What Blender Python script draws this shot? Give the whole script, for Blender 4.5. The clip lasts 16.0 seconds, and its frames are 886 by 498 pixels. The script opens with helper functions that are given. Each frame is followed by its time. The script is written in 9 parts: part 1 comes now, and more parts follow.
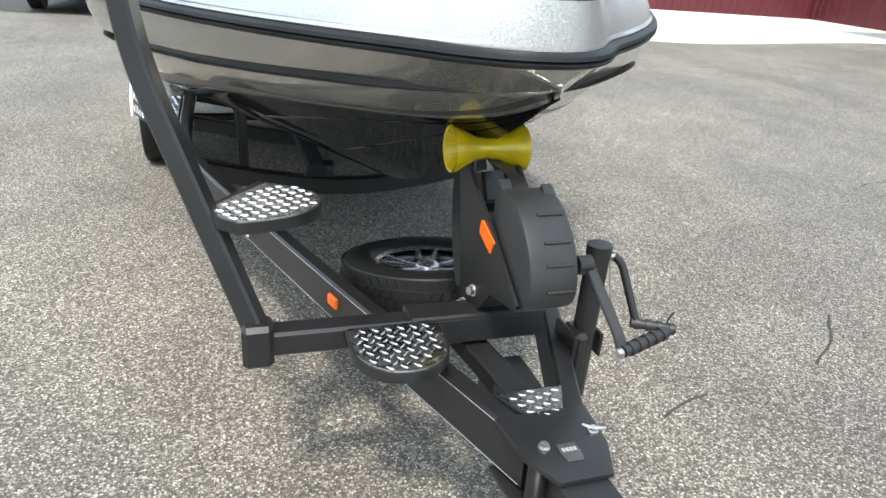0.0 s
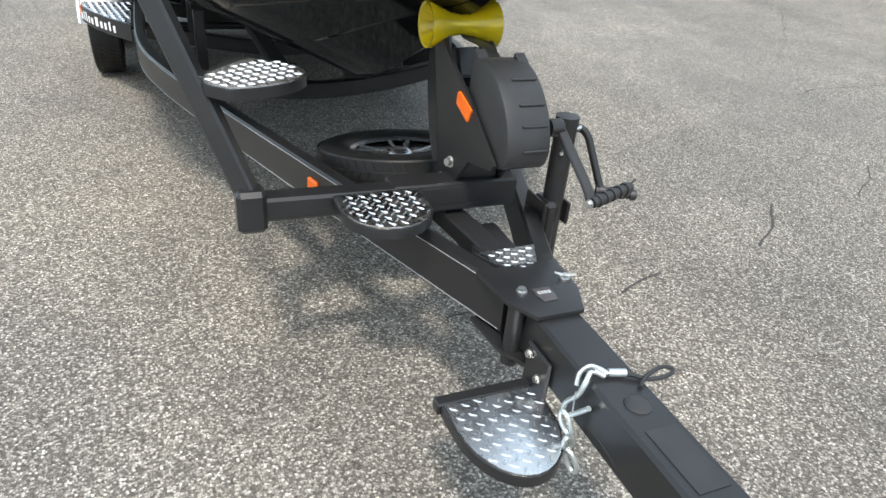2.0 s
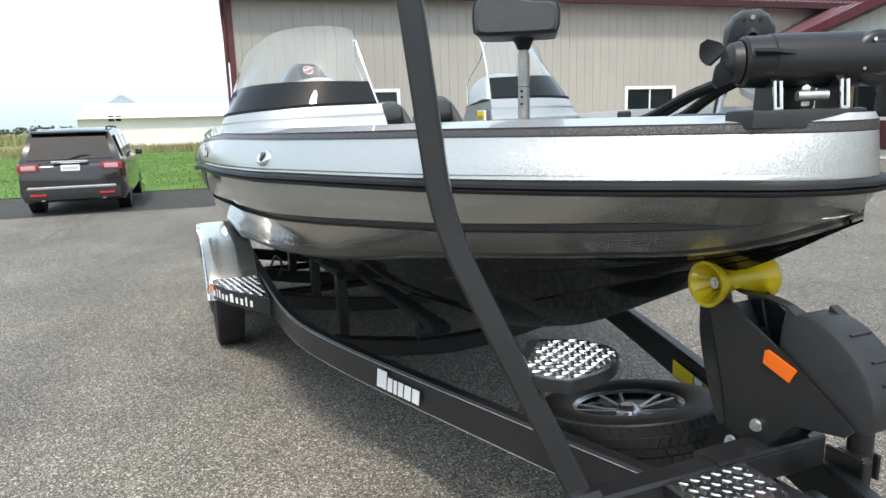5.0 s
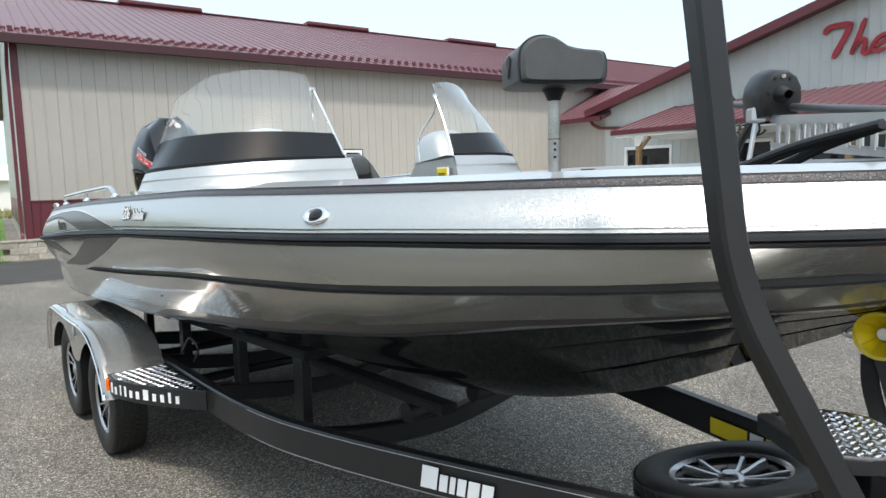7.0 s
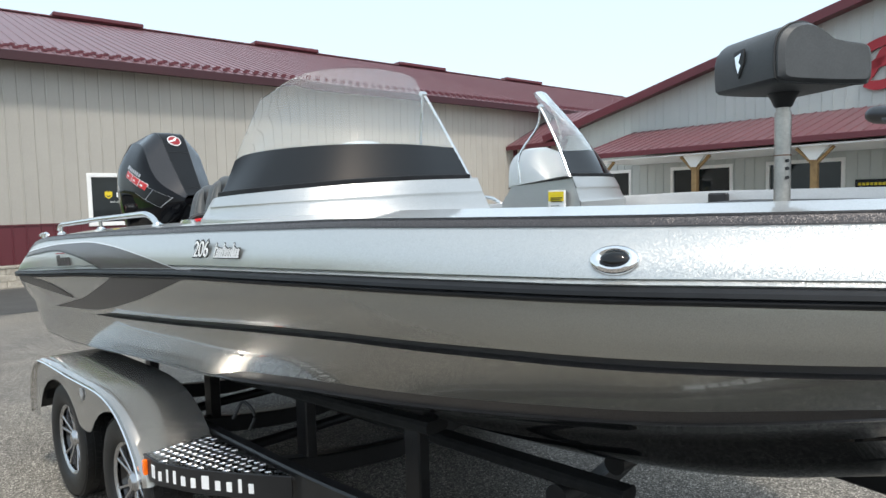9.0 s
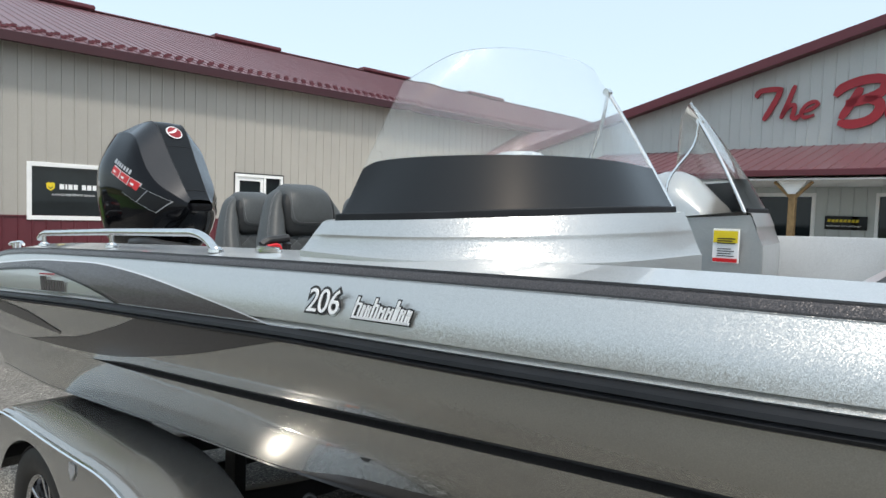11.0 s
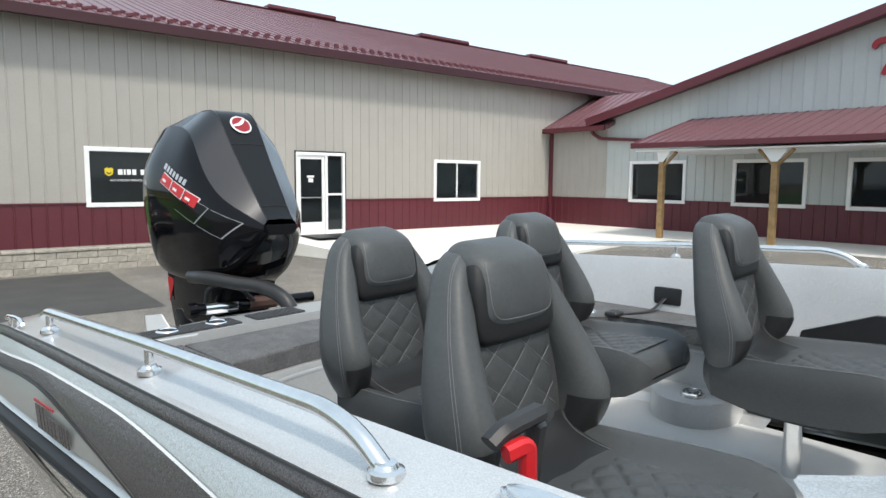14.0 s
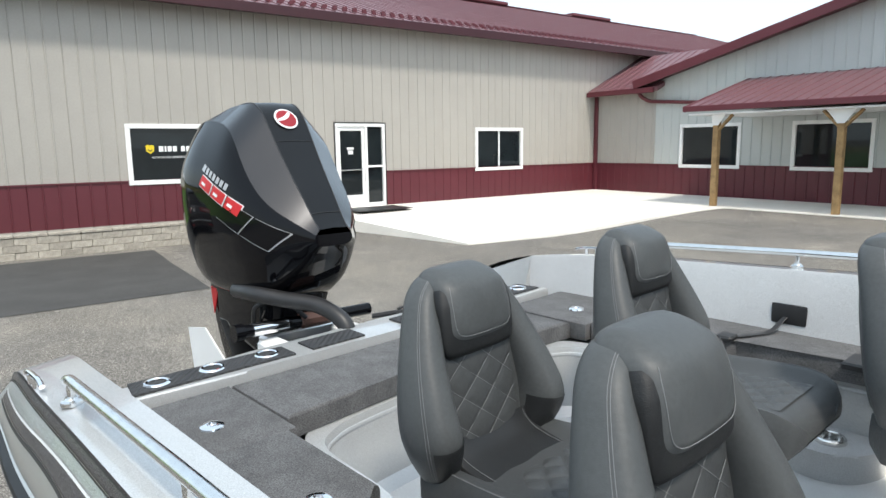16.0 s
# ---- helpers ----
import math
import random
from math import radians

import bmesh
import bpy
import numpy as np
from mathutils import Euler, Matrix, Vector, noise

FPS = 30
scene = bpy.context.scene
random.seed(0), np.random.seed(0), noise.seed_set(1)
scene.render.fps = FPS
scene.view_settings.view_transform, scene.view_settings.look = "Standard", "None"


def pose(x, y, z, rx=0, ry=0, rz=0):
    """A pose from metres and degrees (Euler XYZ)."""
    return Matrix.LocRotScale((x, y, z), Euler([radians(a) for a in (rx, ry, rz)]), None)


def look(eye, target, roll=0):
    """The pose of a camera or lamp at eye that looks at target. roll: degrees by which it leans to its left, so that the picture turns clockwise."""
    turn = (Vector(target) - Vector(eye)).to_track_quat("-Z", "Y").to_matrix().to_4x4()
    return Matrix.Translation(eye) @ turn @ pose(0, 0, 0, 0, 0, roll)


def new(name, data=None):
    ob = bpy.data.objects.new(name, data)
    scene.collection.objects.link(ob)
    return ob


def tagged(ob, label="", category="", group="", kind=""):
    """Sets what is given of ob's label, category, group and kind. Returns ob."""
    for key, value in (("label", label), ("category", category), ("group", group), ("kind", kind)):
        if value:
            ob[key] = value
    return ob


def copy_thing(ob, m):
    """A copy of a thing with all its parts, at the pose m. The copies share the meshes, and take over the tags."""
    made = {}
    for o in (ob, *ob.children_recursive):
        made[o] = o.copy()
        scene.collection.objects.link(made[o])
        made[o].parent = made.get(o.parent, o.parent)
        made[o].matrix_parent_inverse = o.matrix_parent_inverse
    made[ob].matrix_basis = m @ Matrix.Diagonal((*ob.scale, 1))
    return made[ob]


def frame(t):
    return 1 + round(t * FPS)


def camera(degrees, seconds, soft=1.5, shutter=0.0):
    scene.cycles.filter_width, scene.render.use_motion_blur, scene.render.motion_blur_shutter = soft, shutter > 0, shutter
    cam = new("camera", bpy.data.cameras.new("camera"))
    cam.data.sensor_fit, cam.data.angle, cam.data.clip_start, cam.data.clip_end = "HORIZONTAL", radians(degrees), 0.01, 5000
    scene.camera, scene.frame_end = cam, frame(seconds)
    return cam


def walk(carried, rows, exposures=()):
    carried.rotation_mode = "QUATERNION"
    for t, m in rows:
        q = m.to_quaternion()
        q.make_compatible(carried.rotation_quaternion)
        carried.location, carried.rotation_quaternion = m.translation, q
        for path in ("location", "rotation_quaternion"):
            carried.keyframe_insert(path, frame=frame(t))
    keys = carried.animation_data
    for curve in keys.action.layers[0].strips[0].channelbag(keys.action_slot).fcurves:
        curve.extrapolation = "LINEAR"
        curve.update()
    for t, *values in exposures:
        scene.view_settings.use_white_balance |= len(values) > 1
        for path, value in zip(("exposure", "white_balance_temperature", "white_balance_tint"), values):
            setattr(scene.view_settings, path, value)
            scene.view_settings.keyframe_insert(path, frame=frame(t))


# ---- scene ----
cam = camera(67.9, 16.0)
PATH = [
    (0, (7.095, -0.723, 1.663), (5.379, -0.113, 0.835), 4.6),
    (0.5, (7.174, -0.794, 1.611), (5.576, -0.054, 0.664), 5.4),
    (1, (7.21, -0.813, 1.572), (5.734, 0.011, 0.503), 7.0),
    (1.5, (7.239, -0.839, 1.542), (5.731, -0.085, 0.466), 5.9),
    (2, (7.25, -0.845, 1.559), (5.677, -0.127, 0.555), 5.4),
    (2.5, (7.252, -0.86, 1.59), (5.601, -0.178, 0.69), 4.6),
    (3, (7.235, -0.887, 1.66), (5.502, -0.226, 0.911), 3.7),
    (3.5, (7.206, -0.935, 1.727), (5.405, -0.228, 1.222), 2.1),
    (4, (7.066, -1.05, 1.692), (5.239, -0.328, 1.318), 0.7),
    (4.5, (6.904, -1.221, 1.659), (5.044, -0.583, 1.291), -0.6),
    (4.7, (6.866, -1.323, 1.641), (5.017, -0.662, 1.263), -1.0),
    (6.8, (6.109, -2.122, 1.622), (4.564, -0.872, 1.397), -1.5),
    (7, (6.009, -2.138, 1.61), (4.472, -0.875, 1.4), -1.5),
    (7.5, (5.74, -2.226, 1.633), (4.189, -0.975, 1.462), -1.6),
    (8, (5.475, -2.352, 1.633), (3.957, -1.059, 1.486), -1.8),
    (8.2, (5.37, -2.375, 1.632), (3.875, -1.054, 1.488), -1.9),
    (10.3, (4.199, -2.333, 1.667), (2.883, -0.833, 1.537), 1.0),
    (10.5, (4.097, -2.316, 1.676), (2.785, -0.812, 1.555), 1.5),
    (11, (3.826, -2.317, 1.705), (2.545, -0.785, 1.597), 1.9),
    (11.5, (3.577, -2.243, 1.723), (2.336, -0.677, 1.623), 1.5),
    (12, (3.311, -2.1, 1.759), (2.085, -0.523, 1.658), 0.7),
    (12.5, (3.051, -2.042, 1.782), (1.861, -0.438, 1.675), 1.0),
    (13, (2.839, -1.969, 1.818), (1.681, -0.348, 1.639), 0.6),
    (13.5, (2.679, -1.787, 1.882), (1.371, -0.283, 1.712), 0.1),
    (14, (2.558, -1.707, 1.929), (1.165, -0.288, 1.72), 0.5),
    (14.5, (2.404, -1.705, 1.981), (1.019, -0.278, 1.763), 0.6),
    (15, (2.278, -1.652, 2.007), (0.908, -0.224, 1.72), -0.2),
    (15.5, (2.197, -1.563, 2.05), (0.79, -0.175, 1.741), -0.8),
    (16, (2.153, -1.521, 2.073), (0.69, -0.194, 1.759), -0.7),
]
walk(cam, [(t, look(eye, target, roll)) for t, eye, target, roll in PATH], [(0, 1.36), (1, 1.28), (3, 1.24), (4.5, 0.94), (8, 0.78), (10.5, 0.60), (12, 0.42), (13, 0.38), (13.6, 0.58), (14, 0.78), (16, 0.92)])

# ---- light ----
SUN_AZ, SUN_EL = -24.0, 58.0          # degrees: from +x towards -y; above the horizon
world = bpy.data.worlds.new("sky")
scene.world = world
world.use_nodes = True
_n = world.node_tree.nodes
_l = world.node_tree.links
_sky = _n.new("ShaderNodeTexSky")
_sky.sky_type, _sky.sun_disc = "NISHITA", False
_sky.sun_elevation, _sky.sun_rotation = radians(SUN_EL), radians(90 - SUN_AZ)
_sky.air_density, _sky.dust_density, _sky.ozone_density = 1.0, 3.0, 0.4
_mix = _n.new("ShaderNodeMix")                 # thin high cloud over the blue
_mix.data_type = "RGBA"
_mix.inputs[0].default_value = 0.6
_mix.inputs[7].default_value = (4.30, 5.20, 5.72, 1)
_l.new(_sky.outputs[0], _mix.inputs[6])
_l.new(_mix.outputs[2], _n["Background"].inputs[0])
_n["Background"].inputs[1].default_value = 0.15
sun = new("sun", bpy.data.lights.new("sun", "SUN"))
sun.data.energy, sun.data.angle, sun.data.color = 1.6, radians(6.0), (1.0, 0.95, 0.86)
_s = Vector((math.cos(radians(SUN_EL)) * math.cos(radians(SUN_AZ)), math.cos(radians(SUN_EL)) * math.sin(radians(SUN_AZ)), math.sin(radians(SUN_EL))))
sun.matrix_world = look(_s * 30, (0, 0, 0))


# ---- materials ----
def material(name, color, rough=0.5, metal=0.0, noise_scale=0.0, noise_amount=0.15, fine=0.0, fine_amount=0.1, bump=0.0, bump_scale=0.0,
             coat=0.0, per_object=0.0, flake=0.0, flake_scale=900.0, rough_var=0.0, ior=1.45, color_b=None):
    """A principled material with two scales of colour variation, fine relief, flakes and a shift per object."""
    m = bpy.data.materials.new(name)
    m.use_nodes = True
    nt = m.node_tree
    b = nt.nodes["Principled BSDF"]
    b.inputs["Roughness"].default_value, b.inputs["Metallic"].default_value = rough, metal
    b.inputs["IOR"].default_value = ior
    b.inputs["Coat Weight"].default_value, b.inputs["Coat Roughness"].default_value = coat, 0.04
    co = nt.nodes.new("ShaderNodeTexCoord").outputs["Object"]
    rgb = nt.nodes.new("ShaderNodeRGB")
    rgb.outputs[0].default_value = (*color, 1)
    out = rgb.outputs[0]

    def noise_tex(scale, detail=4.0):
        t = nt.nodes.new("ShaderNodeTexNoise")
        t.inputs["Scale"].default_value, t.inputs["Detail"].default_value = scale, detail
        nt.links.new(co, t.inputs["Vector"])
        return t.outputs["Fac"]

    def mixed(kind, fac, a, bb):
        x = nt.nodes.new("ShaderNodeMix")
        x.data_type, x.blend_type = "RGBA", kind
        if isinstance(fac, float):
            x.inputs[0].default_value = fac
        else:
            nt.links.new(fac, x.inputs[0])
        nt.links.new(a, x.inputs[6])
        if isinstance(bb, tuple):
            x.inputs[7].default_value = (*bb, 1)
        else:
            nt.links.new(bb, x.inputs[7])
        return x.outputs[2]

    def ranged(v, lo, hi, f0=0.3, f1=0.7):
        r = nt.nodes.new("ShaderNodeMapRange")
        r.inputs[1].default_value, r.inputs[2].default_value, r.inputs[3].default_value, r.inputs[4].default_value = f0, f1, lo, hi
        nt.links.new(v, r.inputs[0])
        return r.outputs[0]

    if color_b:
        out = mixed("MIX", ranged(noise_tex(noise_scale or 5.0, 6.0), 0.0, 1.0, 0.38, 0.62), out, color_b)
    for s, amount in ((noise_scale, noise_amount), (fine, fine_amount)):
        if s:
            v = ranged(noise_tex(s), 1 - amount, 1 + amount)
            c = nt.nodes.new("ShaderNodeCombineColor")
            for k in range(3):
                nt.links.new(v, c.inputs[k])
            out = mixed("MULTIPLY", 1.0, out, c.outputs[0])
    if per_object:
        info = nt.nodes.new("ShaderNodeObjectInfo")
        v = ranged(info.outputs["Random"], 1 - per_object, 1 + per_object, 0, 1)
        c = nt.nodes.new("ShaderNodeCombineColor")
        for k in range(3):
            nt.links.new(v, c.inputs[k])
        out = mixed("MULTIPLY", 1.0, out, c.outputs[0])
    nt.links.new(out, b.inputs["Base Color"])
    if rough_var:
        v = ranged(noise_tex(noise_scale * 1.7 or 6.0), max(0.02, rough - rough_var), min(1, rough + rough_var))
        nt.links.new(v, b.inputs["Roughness"])
    if bump:
        bn = nt.nodes.new("ShaderNodeBump")
        bn.inputs["Strength"].default_value, bn.inputs["Distance"].default_value = bump, 0.002
        nt.links.new(noise_tex(bump_scale or 200.0), bn.inputs["Height"])
        nt.links.new(bn.outputs[0], b.inputs["Normal"])
    if flake:
        vo = nt.nodes.new("ShaderNodeTexVoronoi")
        vo.inputs["Scale"].default_value = flake_scale
        nt.links.new(co, vo.inputs["Vector"])
        sub = nt.nodes.new("ShaderNodeVectorMath")
        sub.operation = "SUBTRACT"
        sub.inputs[1].default_value = (0.5, 0.5, 0.5)
        nt.links.new(vo.outputs["Color"], sub.inputs[0])
        sc = nt.nodes.new("ShaderNodeVectorMath")
        sc.operation = "SCALE"
        sc.inputs["Scale"].default_value = flake
        nt.links.new(sub.outputs[0], sc.inputs[0])
        geo = nt.nodes.new("ShaderNodeNewGeometry")
        add = nt.nodes.new("ShaderNodeVectorMath")
        nt.links.new(geo.outputs["Normal"], add.inputs[0])
        nt.links.new(sc.outputs[0], add.inputs[1])
        nm = nt.nodes.new("ShaderNodeVectorMath")
        nm.operation = "NORMALIZE"
        nt.links.new(add.outputs[0], nm.inputs[0])
        nt.links.new(nm.outputs[0], b.inputs["Normal"])
    return m


def glass(name, tint=(0.9, 0.93, 0.92), rough=0.0):
    m = bpy.data.materials.new(name)
    m.use_nodes = True
    b = m.node_tree.nodes["Principled BSDF"]
    b.inputs["Base Color"].default_value = (*tint, 1)
    b.inputs["Transmission Weight"].default_value, b.inputs["Roughness"].default_value, b.inputs["IOR"].default_value = 1.0, rough, 1.45
    return m


def asphalt_material():
    """Worn asphalt: pale exposed stones in a grey binder, with broad stains."""
    m = bpy.data.materials.new("asphalt")
    m.use_nodes = True
    nt = m.node_tree
    b = nt.nodes["Principled BSDF"]
    b.inputs["Roughness"].default_value = 0.85
    co = nt.nodes.new("ShaderNodeTexCoord").outputs["Object"]

    def tex(kind, scale, **kw):
        t = nt.nodes.new(kind)
        t.inputs["Scale"].default_value = scale
        if "detail" in kw:
            t.inputs["Detail"].default_value = kw["detail"]
        nt.links.new(co, t.inputs["Vector"])
        return t

    def ramp(v, *stops):
        r = nt.nodes.new("ShaderNodeValToRGB")
        while len(r.color_ramp.elements) < len(stops):
            r.color_ramp.elements.new(0.5)
        for e, (p, c) in zip(r.color_ramp.elements, stops):
            e.position, e.color = p, (*c, 1)
        nt.links.new(v, r.inputs[0])
        return r.outputs[0]

    def mix(kind, fac, a, c):
        x = nt.nodes.new("ShaderNodeMix")
        x.data_type, x.blend_type = "RGBA", kind
        x.inputs[0].default_value = fac
        nt.links.new(a, x.inputs[6])
        nt.links.new(c, x.inputs[7])
        return x.outputs[2]

    stones = tex("ShaderNodeTexVoronoi", 125.0)
    bw = nt.nodes.new("ShaderNodeRGBToBW")
    nt.links.new(stones.outputs["Color"], bw.inputs[0])
    base = ramp(bw.outputs[0], (0.0, (0.066, 0.060, 0.052)), (0.38, (0.122, 0.113, 0.100)), (0.58, (0.205, 0.192, 0.172)), (0.78, (0.350, 0.330, 0.298)), (0.95, (0.60, 0.57, 0.525)))
    grit = tex("ShaderNodeTexVoronoi", 230.0)
    gbw = nt.nodes.new("ShaderNodeRGBToBW")
    nt.links.new(grit.outputs["Color"], gbw.inputs[0])
    base = mix("MULTIPLY", 1.0, base, ramp(gbw.outputs[0], (0.2, (0.70, 0.69, 0.68)), (0.8, (1.30, 1.30, 1.29))))
    gaps = ramp(stones.outputs["Distance"], (0.25, (1.1, 1.1, 1.1)), (0.75, (0.64, 0.63, 0.62)))
    base = mix("MULTIPLY", 1.0, base, gaps)
    big = ramp(tex("ShaderNodeTexNoise", 0.35, detail=6.0).outputs["Fac"], (0.32, (0.80, 0.80, 0.82)), (0.70, (1.17, 1.15, 1.10)))
    mid = ramp(tex("ShaderNodeTexNoise", 1.7, detail=7.0).outputs["Fac"], (0.35, (0.90, 0.895, 0.90)), (0.66, (1.09, 1.085, 1.07)))
    drift = nt.nodes.new("ShaderNodeMapping")             # stains drawn out by run-off
    drift.inputs["Rotation"].default_value, drift.inputs["Scale"].default_value = (0, 0, 0.5), (0.25, 1.0, 1.0)
    nt.links.new(co, drift.inputs["Vector"])
    run = tex("ShaderNodeTexNoise", 0.8, detail=6.0)
    nt.links.new(drift.outputs[0], run.inputs["Vector"])
    mid = mix("MULTIPLY", 1.0, mid, ramp(run.outputs["Fac"], (0.36, (0.87, 0.865, 0.86)), (0.62, (1.10, 1.10, 1.09))))
    out = mix("MULTIPLY", 1.0, mix("MULTIPLY", 1.0, base, big), mid)
    nt.links.new(out, b.inputs["Base Color"])
    bn = nt.nodes.new("ShaderNodeBump")
    bn.inputs["Strength"].default_value, bn.inputs["Distance"].default_value = 0.6, 0.004
    nt.links.new(stones.outputs["Distance"], bn.inputs["Height"])
    nt.links.new(bn.outputs[0], b.inputs["Normal"])
    return m


M = {}
M["asphalt"] = asphalt_material()
M["asphalt_new"] = material("asphalt_new", (0.055, 0.053, 0.05), 0.9, noise_scale=1.5, fine=150, fine_amount=0.4, bump=0.5, bump_scale=160)
M["concrete"] = material("concrete", (0.74, 0.715, 0.66), 0.85, noise_scale=0.6, noise_amount=0.1, fine=60, fine_amount=0.06, bump=0.2, bump_scale=120)
M["grass"] = material("grass", (0.10, 0.19, 0.035), 0.9, noise_scale=0.5, noise_amount=0.3, fine=30, fine_amount=0.35)
M["blade"] = material("blade", (0.13, 0.23, 0.04), 0.7, per_object=0.1, noise_scale=1.2, noise_amount=0.3)
M["crop"] = material("crop", (0.21, 0.20, 0.075), 0.85, noise_scale=0.4, noise_amount=0.3)
M["beige"] = material("beige_steel", (0.375, 0.355, 0.32), 0.42, noise_scale=0.8, noise_amount=0.05, fine=25, fine_amount=0.03, per_object=0.02)
M["greysteel"] = material("grey_steel", (0.46, 0.485, 0.47), 0.42, noise_scale=0.8, noise_amount=0.05, fine=25, fine_amount=0.03, per_object=0.02)
M["maroon"] = material("maroon_steel", (0.105, 0.022, 0.030), 0.38, noise_scale=0.9, noise_amount=0.1, fine=40, fine_amount=0.05, per_object=0.03)
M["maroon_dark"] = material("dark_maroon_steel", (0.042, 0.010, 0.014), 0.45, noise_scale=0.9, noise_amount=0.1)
# roof base greyed and lifted: the sky's sheen is put into the colour
M["maroon_roof"] = material("maroon_roof_steel", (0.150, 0.066, 0.074), 0.36, noise_scale=0.7, noise_amount=0.08, fine=30, fine_amount=0.05, per_object=0.03)
M["white_paint"] = material("white_paint", (0.8, 0.8, 0.79), 0.4, noise_scale=4, noise_amount=0.04)
M["dark_glass"] = material("dark_glass", (0.012, 0.016, 0.018), 0.03, noise_scale=2.0, noise_amount=0.2)
M["wood"] = material("treated_wood", (0.30, 0.19, 0.085), 0.75, noise_scale=6, noise_amount=0.25, fine=60, fine_amount=0.2, bump=0.3, bump_scale=90)
M["stone"] = material("retaining_stone", (0.36, 0.33, 0.28), 0.9, noise_scale=9, noise_amount=0.2, fine=70, fine_amount=0.2, bump=0.8, bump_scale=40, per_object=0.15)
M["silver"] = material("silver_flake", (0.54, 0.545, 0.53), 0.38, 0.8, noise_scale=0, fine=620, fine_amount=0.20, coat=0.4, flake=0.34, flake_scale=680)
M["gunmetal"] = material("gunmetal_flake", (0.075, 0.068, 0.069), 0.40, 0.35, fine=520, fine_amount=0.4, coat=0.25, flake=0.5, flake_scale=560)
M["hull_grey"] = material("hull_grey_flake", (0.33, 0.325, 0.30), 0.22, 0.65, fine=420, fine_amount=0.10, coat=1.0, flake=0.10, flake_scale=520)
M["hull_black"] = material("hull_black", (0.006, 0.006, 0.0065), 0.06, noise_scale=4, noise_amount=0.2, ior=1.3)
M["rub"] = material("rub_rubber", (0.014, 0.015, 0.017), 0.5, noise_scale=12, noise_amount=0.2, ior=1.3)
M["black_paint"] = material("black_trailer_paint", (0.016, 0.016, 0.017), 0.34, noise_scale=9, noise_amount=0.15, bump=0.12, bump_scale=260)
M["black_plastic"] = material("black_plastic", (0.022, 0.022, 0.023), 0.45, noise_scale=20, noise_amount=0.15, bump=0.1, bump_scale=400)
M["black_gloss"] = material("black_gloss", (0.004, 0.004, 0.005), 0.05, ior=1.3)
M["grey_gloss"] = material("graphite_gloss", (0.030, 0.031, 0.034), 0.22, 0.55, fine=500, fine_amount=0.2, coat=0.5, ior=1.4)
M["tyre"] = material("tyre_rubber", (0.010, 0.010, 0.010), 0.5, noise_scale=25, noise_amount=0.2, bump=0.2, bump_scale=300)
M["alu"] = material("polished_aluminium", (0.82, 0.82, 0.83), 0.27, 1.0, noise_scale=15, noise_amount=0.06, rough_var=0.05)
M["chrome"] = material("chrome", (0.85, 0.85, 0.86), 0.07, 1.0)
M["zinc"] = material("zinc", (0.6, 0.6, 0.58), 0.33, 1.0, noise_scale=60, noise_amount=0.15)
M["yellow"] = material("yellow_poly", (0.86, 0.66, 0.015), 0.12, noise_scale=15, noise_amount=0.06)
M["yellow"].node_tree.nodes["Principled BSDF"].inputs["Transmission Weight"].default_value = 0.62
M["orange"] = material("orange_reflector", (0.9, 0.16, 0.01), 0.25, bump=0.5, bump_scale=250)
M["red"] = material("red_plastic", (0.55, 0.015, 0.02), 0.35)
M["red_sign"] = material("red_sign", (0.33, 0.02, 0.03), 0.45, noise_scale=3, noise_amount=0.06)
M["white"] = material("white_mark", (0.82, 0.82, 0.82), 0.4)
M["grey_mark"] = material("grey_mark", (0.45, 0.45, 0.46), 0.35, 0.4)
M["yellow_mark"] = material("yellow_mark", (0.72, 0.55, 0.02), 0.45)
M["vinyl"] = material("grey_vinyl", (0.066, 0.070, 0.071), 0.42, ior=1.34, noise_scale=8, noise_amount=0.08, fine=120, fine_amount=0.08, bump=0.25, bump_scale=520)
M["vinyl_dark"] = material("dark_vinyl", (0.024, 0.025, 0.026), 0.45, noise_scale=8, noise_amount=0.1, bump=0.25, bump_scale=600)
M["thread"] = material("pale_thread", (0.42, 0.43, 0.43), 0.7)
M["carpet"] = material("grey_marine_carpet", (0.105, 0.105, 0.107), 0.95, noise_scale=14, noise_amount=0.2, fine=260, fine_amount=0.5, bump=1.0, bump_scale=420)
M["gelcoat"] = material("grey_speckled_gelcoat", (0.52, 0.53, 0.535), 0.32, noise_scale=5, noise_amount=0.05, fine=330, fine_amount=0.16, coat=0.5)
M["liner"] = material("grey_liner", (0.66, 0.67, 0.67), 0.40, noise_scale=5, noise_amount=0.06, fine=300, fine_amount=0.12, coat=0.3)
M["stainless"] = material("stainless", (0.72, 0.72, 0.71), 0.2, 1.0, noise_scale=30, noise_amount=0.05)
M["acrylic"] = glass("clear_acrylic", (0.90, 0.92, 0.915), 0.015)
M["smoke"] = material("smoked_acrylic", (0.007, 0.0073, 0.0076), 0.025, ior=1.45)
M["acrylic"].node_tree.nodes["Principled BSDF"].inputs["Transmission Weight"].default_value = 0.965   # diffuse share: the sky's pale veil on the glass, put into the material


# ---- mesh helpers ----
def thing(name, label, category, group="", at=None, kind=""):
    ob = new(name)
    ob.empty_display_size = 0.1
    if at is not None:
        ob.matrix_world = at
    return tagged(ob, label, category, group, kind)


